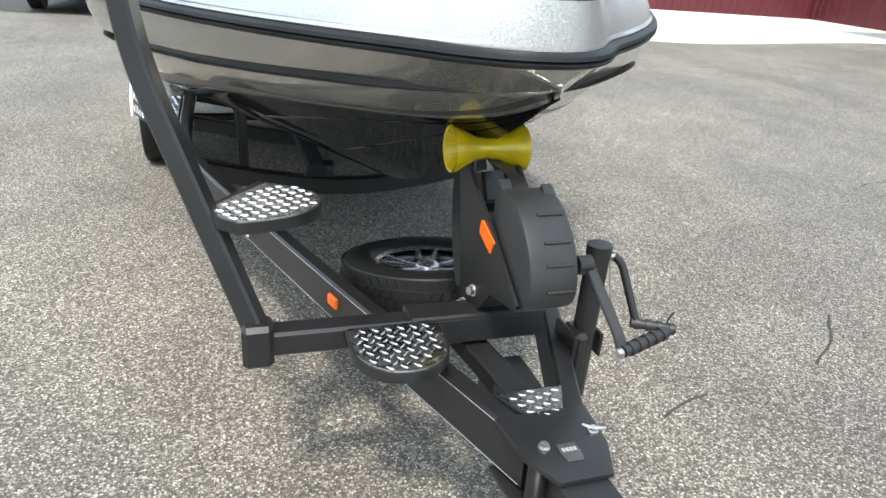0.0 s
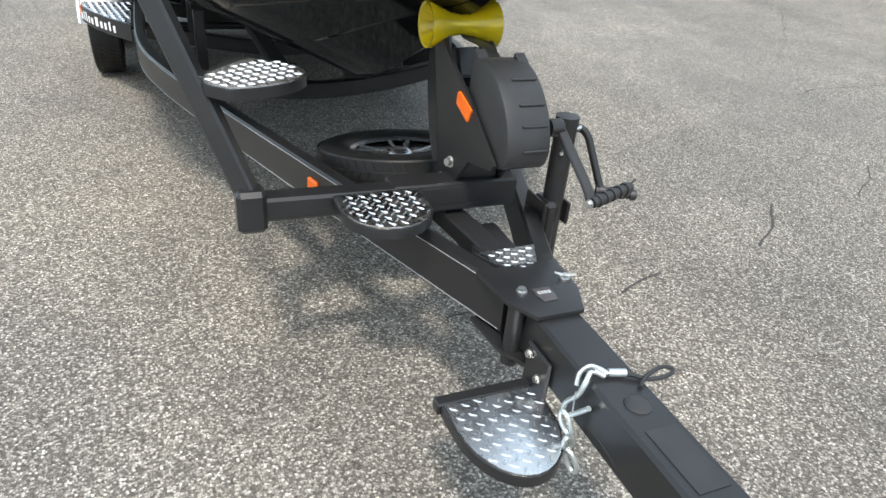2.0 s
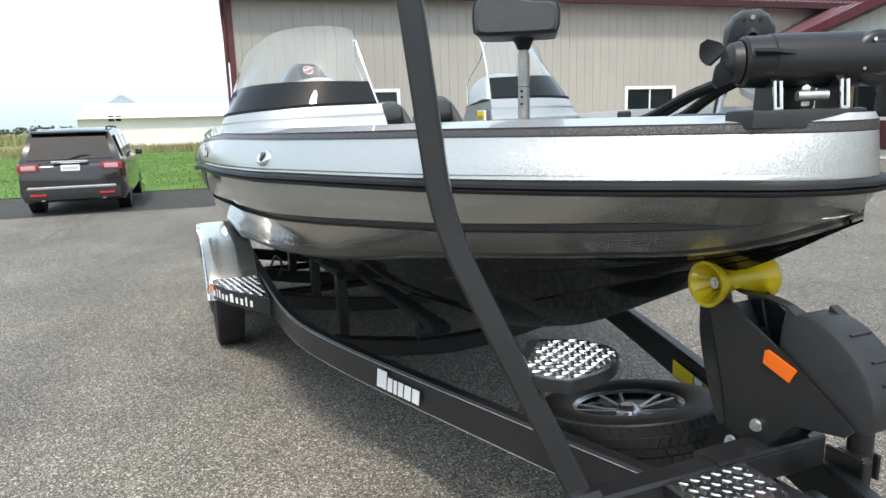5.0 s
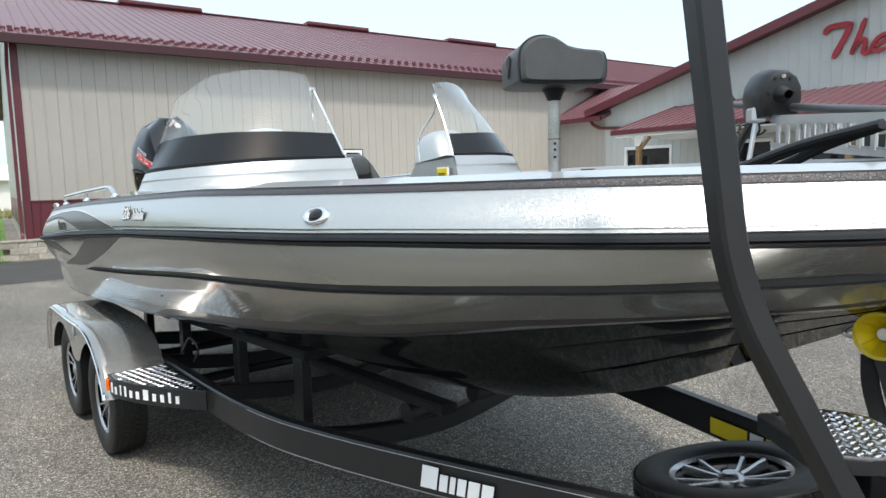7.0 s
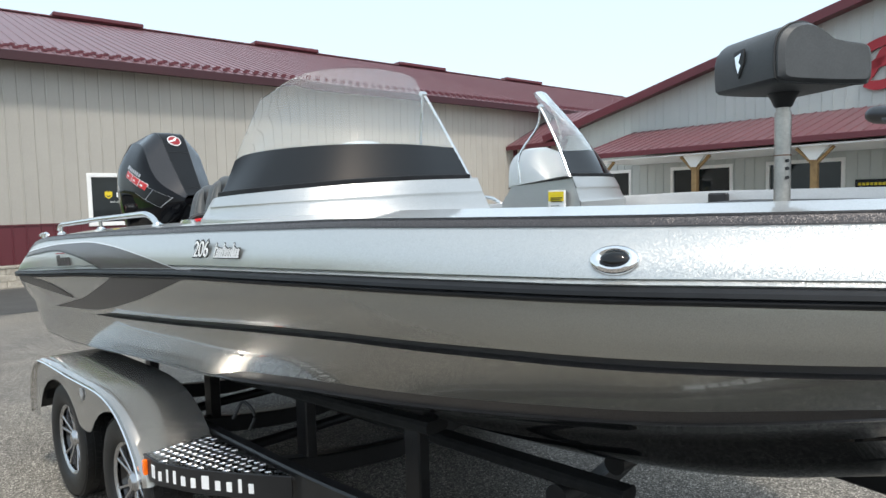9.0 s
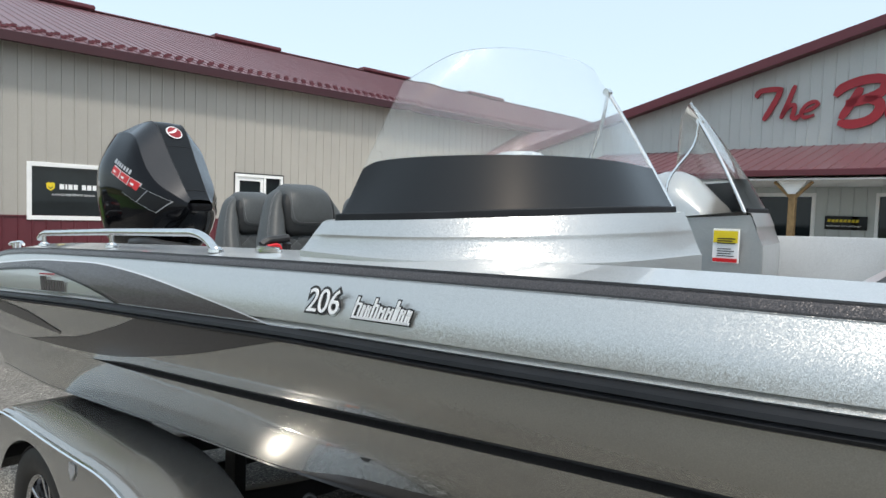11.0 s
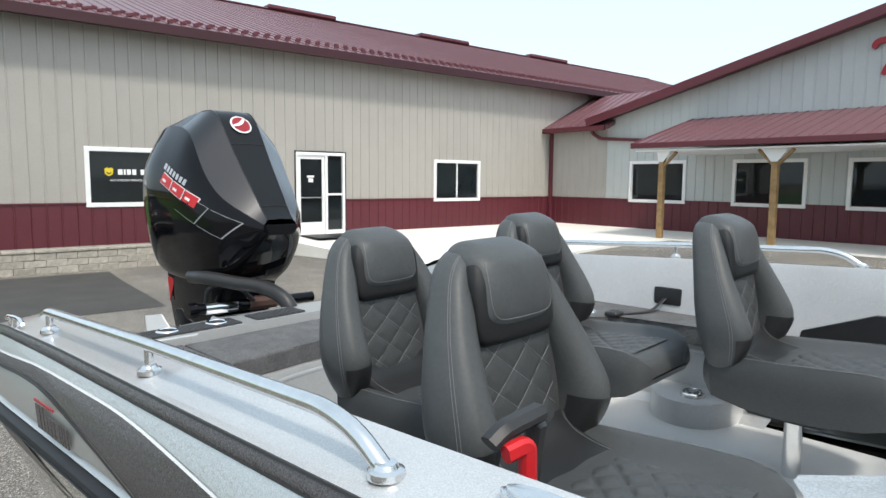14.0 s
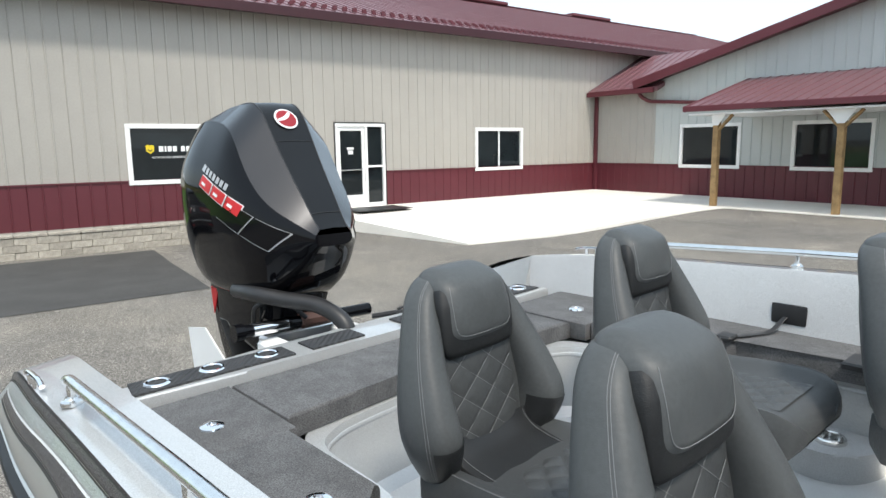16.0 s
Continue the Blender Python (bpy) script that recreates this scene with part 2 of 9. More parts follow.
def part(name, bm, mat, parent=None, label="", smooth=True):
    """Links a bmesh as one mesh object under a thing or a part."""
    me = bpy.data.meshes.new(name)
    bmesh.ops.recalc_face_normals(bm, faces=bm.faces)
    if smooth:
        for f in bm.faces:
            f.smooth = True
        for e in bm.edges:
            if len(e.link_faces) == 2 and e.calc_face_angle(0) > 0.6:
                e.smooth = False
    bm.to_mesh(me)
    bm.free()
    me.materials.append(M[mat])
    ob = new(name, me)
    if parent is not None:
        ob.parent = parent
    return tagged(ob, label)


def box(bm, lo, hi, bevel=0.0, m=None, seg=1):
    lo, hi = Vector(lo), Vector(hi)
    r = bmesh.ops.create_cube(bm, size=1.0, matrix=Matrix.Translation((lo + hi) / 2) @ Matrix.Diagonal((*(hi - lo), 1)))
    if bevel:
        edges = list({e for v in r["verts"] for e in v.link_edges})
        out = bmesh.ops.bevel(bm, geom=edges, offset=bevel, segments=seg, profile=0.7, affect="EDGES")
        verts = list({v for f in out["faces"] for v in f.verts} | {v for v in r["verts"] if v.is_valid})
    else:
        verts = r["verts"]
    if m is not None:
        bmesh.ops.transform(bm, matrix=m, verts=verts)
    return verts


def new_bm():
    return bmesh.new()


def boxes(*items, bevel=0.0):
    bm = bmesh.new()
    for lo, hi in items:
        box(bm, lo, hi, bevel)
    return bm


def cyl(bm, a, b, r, r2=None, seg=20, cap=True):
    a, b = Vector(a), Vector(b)
    d = b - a
    m = Matrix.Translation((a + b) / 2) @ d.to_track_quat("Z", "Y").to_matrix().to_4x4()
    bmesh.ops.create_cone(bm, cap_ends=cap, segments=seg, radius1=r, radius2=r if r2 is None else r2, depth=d.length, matrix=m)
    return bm


def loft(bm, rings, closed=True, caps=True):
    """Skins a row of rings of equal length."""
    vs = [[bm.verts.new(p) for p in ring] for ring in rings]
    n = len(vs[0])
    for a, b in zip(vs, vs[1:]):
        for i in range(n if closed else n - 1):
            j = (i + 1) % n
            bm.faces.new((a[i], a[j], b[j], b[i]))
    if caps and closed:
        bm.faces.new(vs[0][::-1])
        bm.faces.new(vs[-1])
    return vs


def section_rect(w, h, c=0.006):
    a, b = w / 2, h / 2
    return [(-a + c, -b), (a - c, -b), (a, -b + c), (a, b - c), (a - c, b), (-a + c, b), (-a, b - c), (-a, -b + c)]


def section_round(r, n=14):
    return [(r * math.cos(2 * math.pi * k / n), r * math.sin(2 * math.pi * k / n)) for k in range(n)]


def sweep(bm, path, section, up=(0, 0, 1), closed=False, caps=True):
    """Carries a section along a path, upright."""
    pts = [Vector(p) for p in path]
    rings = []
    n = len(pts)
    for i, p in enumerate(pts):
        if closed:
            d = pts[(i + 1) % n] - pts[i - 1]
        else:
            d = pts[min(i + 1, n - 1)] - pts[max(i - 1, 0)]
        d.normalize()
        side = d.cross(Vector(up))
        if side.length < 1e-3:
            side = Vector((1, 0, 0))
        side.normalize()
        top = side.cross(d).normalized()
        k = 1.0
        if 0 < i < n - 1:
            c = (pts[i] - pts[i - 1]).normalized().dot((pts[i + 1] - pts[i]).normalized())
            k = 1.0 / max(0.5, math.sqrt((1 + c) / 2))
        rings.append([p + side * u * k + top * v for u, v in section])
    if closed:
        rings.append(rings[0])
    loft(bm, rings, True, caps and not closed)
    if closed:
        bmesh.ops.remove_doubles(bm, verts=bm.verts, dist=1e-5)
    return bm


def rounded(path, r=0.06, n=5):
    """A path with its corners rounded."""
    pts = [Vector(p) for p in path]
    out = [pts[0]]
    for a, b, c in zip(pts, pts[1:], pts[2:]):
        k = min(r, (a - b).length * 0.45, (c - b).length * 0.45)
        p, q = b + (a - b).normalized() * k, b + (c - b).normalized() * k
        for i in range(n + 1):
            t = i / n
            out.append(p * (1 - t) ** 2 + b * 2 * t * (1 - t) + q * t * t)
    return out + [pts[-1]]


def spline(path, n=6):
    """A smooth curve through the points."""
    p = [Vector(v) for v in path]
    p = [p[0] * 2 - p[1]] + p + [p[-1] * 2 - p[-2]]
    out = []
    for i in range(1, len(p) - 2):
        for k in range(n):
            t = k / n
            out.append(0.5 * (2 * p[i] + (p[i + 1] - p[i - 1]) * t + (2 * p[i - 1] - 5 * p[i] + 4 * p[i + 1] - p[i + 2]) * t * t
                              + (3 * p[i] - p[i - 1] - 3 * p[i + 1] + p[i + 2]) * t ** 3))
    return out + [p[-2]]


def prism(bm, outline, depth, m=None, bevel=0.0):
    """A flat outline in xy with depth along z."""
    a = [bm.verts.new((x, y, 0)) for x, y in outline]
    b = [bm.verts.new((x, y, depth)) for x, y in outline]
    bm.faces.new(a[::-1])
    top = bm.faces.new(b)
    n = len(a)
    for i in range(n):
        bm.faces.new((a[i], a[(i + 1) % n], b[(i + 1) % n], b[i]))
    verts = a + b
    if bevel:
        out = bmesh.ops.bevel(bm, geom=list(top.edges), offset=bevel, segments=2, profile=0.6, affect="EDGES")
        verts = list({v for f in out["faces"] for v in f.verts} | {v for v in verts if v.is_valid})
    if m is not None:
        bmesh.ops.transform(bm, matrix=m, verts=verts)
    return verts


def lathe(bm, profile, m=None, seg=28):
    """Turns a profile of (radius, height) round z."""
    rings = [[(r * math.cos(2 * math.pi * k / seg), r * math.sin(2 * math.pi * k / seg), z) for k in range(seg)] for r, z in profile]
    vs = loft(bm, rings, True, False)
    if m is not None:
        bmesh.ops.transform(bm, matrix=m, verts=[v for ring in vs for v in ring])
    return bm


def smoothstep(a, b, x):
    t = min(1.0, max(0.0, (x - a) / (b - a)))
    return t * t * (3 - 2 * t)


# ---- ground ----
LOT = pose(-0.5, -0.05, 0, 0, 0, -5.5)      # the buildings' own axes
LOT_INV = LOT.inverted()


def ground_z(x, y):
    p = LOT_INV @ Vector((x, y, 0))
    up = 0.33 * smoothstep(9.0, 15.0, p.y) * (1 - smoothstep(30, 60, p.x))
    return up - 0.12 * smoothstep(-6.0, -12.0, p.x) * (1 - smoothstep(5.0, 8.0, p.y))


def lot_z(x, y):
    p = LOT @ Vector((x, y, 0))
    return ground_z(p.x, p.y)


def grid_axis(fine, far):
    return [-far, -far / 3, -far / 8, -120] + fine + [120, far / 8, far / 3, far]


def build_ground():
    """One sheet to the horizon."""
    bm = bmesh.new()
    xs = grid_axis([-60, -45, -35, -30, -25, -22, -20] + [v * 0.75 - 18.0 for v in range(58)] + [28, 34, 42, 55, 80], 2500)
    ys = grid_axis([-80, -55, -40, -30, -24] + [v * 0.75 - 20.0 for v in range(56)] + [24, 28, 34, 44, 60, 85], 2500)
    grid = [[bm.verts.new((x, y, ground_z(x, y))) for x in xs] for y in ys]
    for r0, r1 in zip(grid, grid[1:]):
        for i in range(len(xs) - 1):
            bm.faces.new((r0[i], r0[i + 1], r1[i + 1], r1[i]))
    ob = part("ground", bm, "asphalt")
    return tagged(ob, "worn grey asphalt lot with pale exposed stones", "ground", kind="structure")


ground = build_ground()


def ground_patch(name, outline, lift, mat, label, category, n=14, m=LOT):
    """A thin sheet that follows the ground, from an outline in the lot's axes."""
    (x0, y0), (x1, y1), (x2, y2), (x3, y3) = outline
    bm = bmesh.new()
    rows = []
    for i in range(n + 1):
        u = i / n
        row = []
        for k in range(n + 1):
            v = k / n
            x = (x0 * (1 - u) + x1 * u) * (1 - v) + (x3 * (1 - u) + x2 * u) * v
            y = (y0 * (1 - u) + y1 * u) * (1 - v) + (y3 * (1 - u) + y2 * u) * v
            p = m @ Vector((x, y, 0))
            row.append(bm.verts.new((p.x, p.y, ground_z(p.x, p.y) + lift)))
        rows.append(row)
    for a, b in zip(rows, rows[1:]):
        for k in range(n):
            bm.faces.new((a[k], a[k + 1], b[k + 1], b[k]))
    return tagged(part(name, bm, mat), label, category, kind="structure")


# ---- buildings ----
_piece_cache = {}


def siding(name, parent, m, u0, u1, v0, v1, mat, openings=(), top=None, pitch=0.305, width=0.915, rib=0.019, start=None):
    """Ribbed steel sheets on a plane: u along, v up, w out by the matrix m. Each sheet is a piece; openings are left free. top: height by u."""
    cuts = {round(u0, 3), round(u1, 3)}
    s = u0 if start is None else start
    while s < u1:
        if s > u0 + 0.03:
            cuts.add(round(s, 3))
        s += width
    for a, b, c, d in openings:
        cuts |= {round(min(max(v, u0), u1), 3) for v in (a, b)}
    cuts = sorted(cuts)
    for a, b in zip(cuts, cuts[1:]):
        if b - a < 0.012:
            continue
        spans, low = [], v0
        for oa, ob_, oc, od in sorted(openings, key=lambda o: o[2]):
            if oa - 1e-3 <= a and b <= ob_ + 1e-3:
                if oc > low + 0.01:
                    spans.append((low, oc))
                low = max(low, od)
        spans.append((low, None))
        for lo, hi in spans:
            ta, tb = (v1, v1) if top is None else (top(a), top(b))
            if hi is not None:
                ta = tb = hi
            if ta - lo < 0.02 and tb - lo < 0.02:
                continue
            off = round((math.ceil((a - u0) / pitch - 1e-6) * pitch + u0) - a, 3)
            key = (mat, round(b - a, 3), off, round(ta - lo, 3), round(tb - lo, 3))
            if key not in _piece_cache:
                prof, k = [(0.0, 0.0)], off
                while k < b - a - 0.001:
                    for du, w in ((-0.022, 0.0), (-0.011, rib), (0.011, rib), (0.022, 0.0)):
                        if 0 < k + du < b - a:
                            prof.append((k + du, w))
                    k += pitch
                prof.append((b - a, 0.0))
                bm = bmesh.new()
                tops = [ta - lo + (tb - ta) * u / (b - a) for u, _ in prof]
                lowv = [bm.verts.new((u, 0, w)) for u, w in prof]
                hiv = [bm.verts.new((u, t, w)) for (u, w), t in zip(prof, tops)]
                for i in range(len(prof) - 1):
                    bm.faces.new((lowv[i], lowv[i + 1], hiv[i + 1], hiv[i]))
                me = bpy.data.meshes.new(name)
                bm.to_mesh(me)
                bm.free()
                me.materials.append(M[mat])
                _piece_cache[key] = me
            ob = new(name, _piece_cache[key])
            ob.parent = parent
            ob.matrix_local = m @ Matrix.Translation((a, lo, 0.0))


def plane_m(origin, u, v):
    """A matrix whose x runs along u, y along v and z out."""
    u, v = Vector(u).normalized(), Vector(v).normalized()
    w = u.cross(v)
    r = Matrix((u, v, w)).transposed().to_4x4()
    return Matrix.Translation(origin) @ r


def wall_core(bm, u0, u1, v0, v1, openings, thick, m):
    """A wall slab with openings through it, its outer face at w = 0."""
    us = sorted({u0, u1} | {v for o in openings for v in o[:2]})
    for a, b in zip(us, us[1:]):
        spans, low = [], v0
        for oa, ob_, oc, od in sorted(openings, key=lambda o: o[2]):
            if oa - 1e-6 <= a and b <= ob_ + 1e-6:
                if oc > low:
                    spans.append((low, oc))
                low = max(low, od)
        spans.append((low, v1))
        for lo, hi in spans:
            box(bm, (a, lo, -thick), (b, hi, -0.003), m=m)


def window_unit(parent, m, u0, u1, v0, v1, mullions=(), edge=0.085, trim="white_paint"):
    """A framed window in an opening: casing, sash bars and panes, with a dim room behind."""
    bm = bmesh.new()
    for lo, hi in (((u0 - 0.02, v0 - 0.02), (u1 + 0.02, v0 + edge)), ((u0 - 0.02, v1 - edge), (u1 + 0.02, v1 + 0.02)),
                   ((u0 - 0.02, v0 + edge), (u0 + edge, v1 - edge)), ((u1 - edge, v0 + edge), (u1 + 0.02, v1 - edge))):
        box(bm, (lo[0], lo[1], -0.06), (hi[0], hi[1], 0.035), 0.006, m=m)
    w = part("window", bm, trim, parent, "white window casing")
    for u in mullions:
        b2 = bmesh.new()
        box(b2, (u - 0.025, v0 + edge, -0.05), (u + 0.025, v1 - edge, -0.005), 0.004, m=m)
        part("sash_bar", b2, trim, w)
    b3 = bmesh.new()
    box(b3, (u0 + edge - 0.01, v0 + edge - 0.01, -0.04), (u1 - edge + 0.01, v1 - edge + 0.01, -0.034), m=m)
    part("pane", b3, "dark_glass", w, "dark reflecting pane", smooth=False)
    return w


FLOOR = 0.35
EAVE, RIDGE_X, RIDGE_Z = 5.5, -24.86, 9.35
WX, WY0, WY1, CY = -13.6, -0.85, 41.0, 18.07


def build_long_building():
    b = thing("metal_building", "long beige ribbed steel building with maroon wainscot and roof", "building", at=LOT)
    m = plane_m((WX, 0, 0), (0, 1, 0), (0, 0, 1))
    opens = [(2.1, 4.17, 1.25, 2.6), (7.36, 8.95, FLOOR - 0.02, 2.68), (12.35, 14.38, 1.24, 2.57)]
    bm = bmesh.new()
    wall_core(bm, WY0, CY, FLOOR - 0.6, EAVE, opens, 0.2, m)
    wall_core(bm, CY, WY1, FLOOR - 0.6, EAVE, [], 0.2, m)
    part("wall", bm, "beige", b, smooth=False)
    bm = bmesh.new()                                     # far walls close the place
    prism(bm, [(WX - 0.2, FLOOR - 0.6), (WX - 0.2, EAVE), (RIDGE_X, RIDGE_Z - 0.1), (2 * RIDGE_X - WX, EAVE), (2 * RIDGE_X - WX, FLOOR - 0.6)], 0.2,
          Matrix(((1, 0, 0, 0), (0, 0, 1, WY0 + 0.002), (0, 1, 0, 0), (0, 0, 0, 1))))
    part("gable_wall", bm, "beige", b, smooth=False)
    bm = bmesh.new()
    prism(bm, [(WX - 0.2, FLOOR - 0.6), (WX - 0.2, EAVE), (RIDGE_X, RIDGE_Z - 0.1), (2 * RIDGE_X - WX, EAVE), (2 * RIDGE_X - WX, FLOOR - 0.6)], 0.2,
          Matrix(((1, 0, 0, 0), (0, 0, 1, WY1 - 0.2), (0, 1, 0, 0), (0, 0, 0, 1))))
    part("gable_wall", bm, "beige", b, smooth=False)
    me = plane_m((WX, WY0, 0), (-1, 0, 0), (0, 0, 1))
    siding("siding_panel", b, Matrix.Translation((0, -0.002, 0)) @ me, 0, 22.5, 1.33, EAVE, "beige", top=lambda u: EAVE + (RIDGE_Z - EAVE) * (1 - abs(u - 11.26) / 11.26) - 0.1)
    siding("wainscot_panel", b, Matrix.Translation((0, -0.002, 0)) @ me, 0, 22.5, FLOOR - 0.05, 1.31, "maroon")
    siding("siding_panel", b, m, WY0, CY, 1.33, EAVE, "beige", opens)
    siding("siding_panel", b, m, CY, 26.0, 3.4, EAVE, "beige")
    siding("wainscot_panel", b, m, WY0, CY, FLOOR, 1.31, "maroon", opens)
    bm = bmesh.new()
    for a, c in ((WY0, 7.34), (8.97, CY - 0.02)):
        box(bm, (WX - 0.01, a, 1.305), (WX + 0.028, c, 1.34))
    part("drip_trim", bm, "maroon", b, smooth=False)
    bm = bmesh.new()
    box(bm, (WX - 0.25, WY0 - 0.06, FLOOR - 0.3), (WX + 0.045, WY0 + 0.11, EAVE), 0.008)
    part("corner_trim", bm, "maroon", b)
    bm = bmesh.new()                                     # downspout beside the corner
    sweep(bm, rounded([(WX + 0.5, WY0 - 0.12, EAVE - 0.12), (WX + 0.45, WY0 - 0.12, EAVE - 0.3), (WX + 0.08, WY0 - 0.14, EAVE - 0.75), (WX + 0.08, WY0 - 0.14, 0.45), (WX + 0.3, WY0 - 0.14, 0.3)], 0.1, 3), section_rect(0.1, 0.08), up=(0, 1, 0))
    part("downspout", bm, "maroon", b)
    # roof
    slope = (RIDGE_Z - EAVE) / (WX - RIDGE_X)
    over = 0.5
    ex, ez = WX + over, EAVE - over * slope + 0.16
    length = math.hypot(ex - RIDGE_X, RIDGE_Z - ez)
    bm = bmesh.new()
    for sx in (1, -1):
        pts = [(RIDGE_X, RIDGE_Z), (RIDGE_X + sx * (ex - RIDGE_X), ez), (RIDGE_X + sx * (ex - RIDGE_X), ez - 0.1), (RIDGE_X, RIDGE_Z - 0.1)]
        prism(bm, pts if sx > 0 else pts[::-1], WY1 - WY0 + 0.9, Matrix(((1, 0, 0, 0), (0, 0, 1, WY0 - 0.45), (0, 1, 0, 0), (0, 0, 0, 1))))
    part("roof", bm, "maroon_roof", b, smooth=False)
    mr = plane_m((ex, 0, ez + 0.004), (0, 1, 0), (RIDGE_X - ex, 0, RIDGE_Z - ez))
    siding("roof_panel", b, mr, WY0 - 0.45, WY1 + 0.45, 0.0, length, "maroon_roof", rib=0.026)
    bm = bmesh.new()                                     # gutter, fascia and soffit, darker than the other maroon trim
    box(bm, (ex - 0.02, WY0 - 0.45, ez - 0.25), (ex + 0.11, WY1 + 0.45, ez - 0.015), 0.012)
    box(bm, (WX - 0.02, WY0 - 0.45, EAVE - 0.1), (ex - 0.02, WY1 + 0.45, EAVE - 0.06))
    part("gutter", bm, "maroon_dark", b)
    bm = bmesh.new()
    for yy in (WY0 - 0.45, WY1 + 0.45):
        sweep(bm, [(ex + 0.02, yy, ez - 0.06), (RIDGE_X, yy, RIDGE_Z - 0.06), (2 * RIDGE_X - ex, yy, ez - 0.06)], section_rect(0.05, 0.26))
    part("rake_trim", bm, "maroon", b)
    bm = bmesh.new()
    box(bm, (RIDGE_X - 0.2, WY0 - 0.45, RIDGE_Z - 0.01), (RIDGE_X + 0.2, WY1 + 0.45, RIDGE_Z + 0.05), 0.02)
    part("ridge_cap", bm, "maroon_roof", b)
    for y0 in (3.45, 11.88, 20.35, 28.8):
        bm = bmesh.new()
        box(bm, (RIDGE_X - 0.3, y0, RIDGE_Z + 0.02), (RIDGE_X + 0.3, y0 + 3.41, RIDGE_Z + 0.2), 0.04)
        part("ridge_vent", bm, "maroon", b)
    bm = bmesh.new()                                     # rows of snow guards near the eave
    d = Vector((RIDGE_X - ex, 0, RIDGE_Z - ez)).normalized()
    for row, s in enumerate((0.35, 0.62, 0.9)):
        k = WY0 - 0.3
        while k < WY1:
            p = Vector((ex, k + 0.15 * (row % 2), ez + 0.02)) + d * s
            box(bm, (p.x - 0.03, p.y - 0.06, p.z - 0.01), (p.x + 0.03, p.y + 0.06, p.z + 0.05))
            k += 0.305
    tagged(part("snow_guard", bm, "maroon", b, smooth=False), kind="stuff")
    # windows and door
    window_unit(b, m, *opens[0])
    window_unit(b, m, *opens[2], mullions=(13.36,))
    bm = bmesh.new()
    u0, u1, v0, v1 = opens[1]
    split = 8.33
    box(bm, (u0, v1 - 0.09, -0.1), (u1, v1, 0.03), 0.005, m=m)
    for u in (u0, split - 0.04, u1 - 0.08):
        box(bm, (u, v0, -0.1), (u + 0.08, v1 - 0.09, 0.03), 0.005, m=m)
    box(bm, (split + 0.04, v0, -0.1), (u1 - 0.08, v0 + 0.12, 0.02), 0.005, m=m)
    box(bm, (split + 0.04, v0 + 1.12, -0.08), (u1 - 0.08, v0 + 1.18, 0.02), 0.005, m=m)
    d_ = part("door", bm, "white_paint", b, "white framed glass door with a glazed side panel")
    bm = bmesh.new()
    box(bm, (u0 + 0.085, v0 + 0.02, -0.07), (split - 0.045, v0 + 0.36, -0.01), 0.004, m=m)
    box(bm, (u0 + 0.085, v1 - 0.2, -0.07), (split - 0.045, v1 - 0.095, -0.01), 0.004, m=m)
    for u in (u0 + 0.085, split - 0.125):
        box(bm, (u, v0 + 0.36, -0.07), (u + 0.08, v1 - 0.2, -0.01), 0.004, m=m)
    part("leaf_frame", bm, "white_paint", d_)
    bm = bmesh.new()
    box(bm, (u0 + 0.15, v0 + 0.33, -0.05), (split - 0.11, v1 - 0.18, -0.044), m=m)
    part("pane", bm, "dark_glass", d_, smooth=False)
    bm = bmesh.new()
    box(bm, (split + 0.03, v0 + 0.1, -0.05), (u1 - 0.07, v1 - 0.08, -0.044), m=m)
    part("pane", bm, "dark_glass", d_, smooth=False)
    bm = bmesh.new()
    box(bm, (u0 + 0.16, v0 + 1.05, -0.03), (split - 0.12, v0 + 1.08, 0.035), 0.008, m=m)
    part("push_bar", bm, "zinc", d_)
    bm = bmesh.new()
    box(bm, (u0 + 0.38, v1 - 0.72, -0.043), (u0 + 0.6, v1 - 0.66, -0.04), m=m)
    box(bm, (u0 + 0.42, v1 - 0.85, -0.043), (u0 + 0.57, v1 - 0.74, -0.04), m=m)
    part("notice", bm, "white", d_, "small white notice on the pane", smooth=False)
    bm = bmesh.new()                                     # dark drip edge round the door
    box(bm, (u0 - 0.03, v1, -0.01), (u1 + 0.03, v1 + 0.03, 0.035), m=m)
    for u in (u0 - 0.03, u1):
        box(bm, (u, v0, -0.01), (u + 0.03, v1, 0.034), m=m)
    part("door_trim", bm, "black_plastic", d_, smooth=False)
    return b


GY, GX0, GX_TOP, GZ0, GSLOPE = CY, -11.0, 3.5, 4.05, 0.245
GX1 = 2 * GX_TOP - GX0
GZ_TOP = GZ0 + (GX_TOP - GX0) * GSLOPE


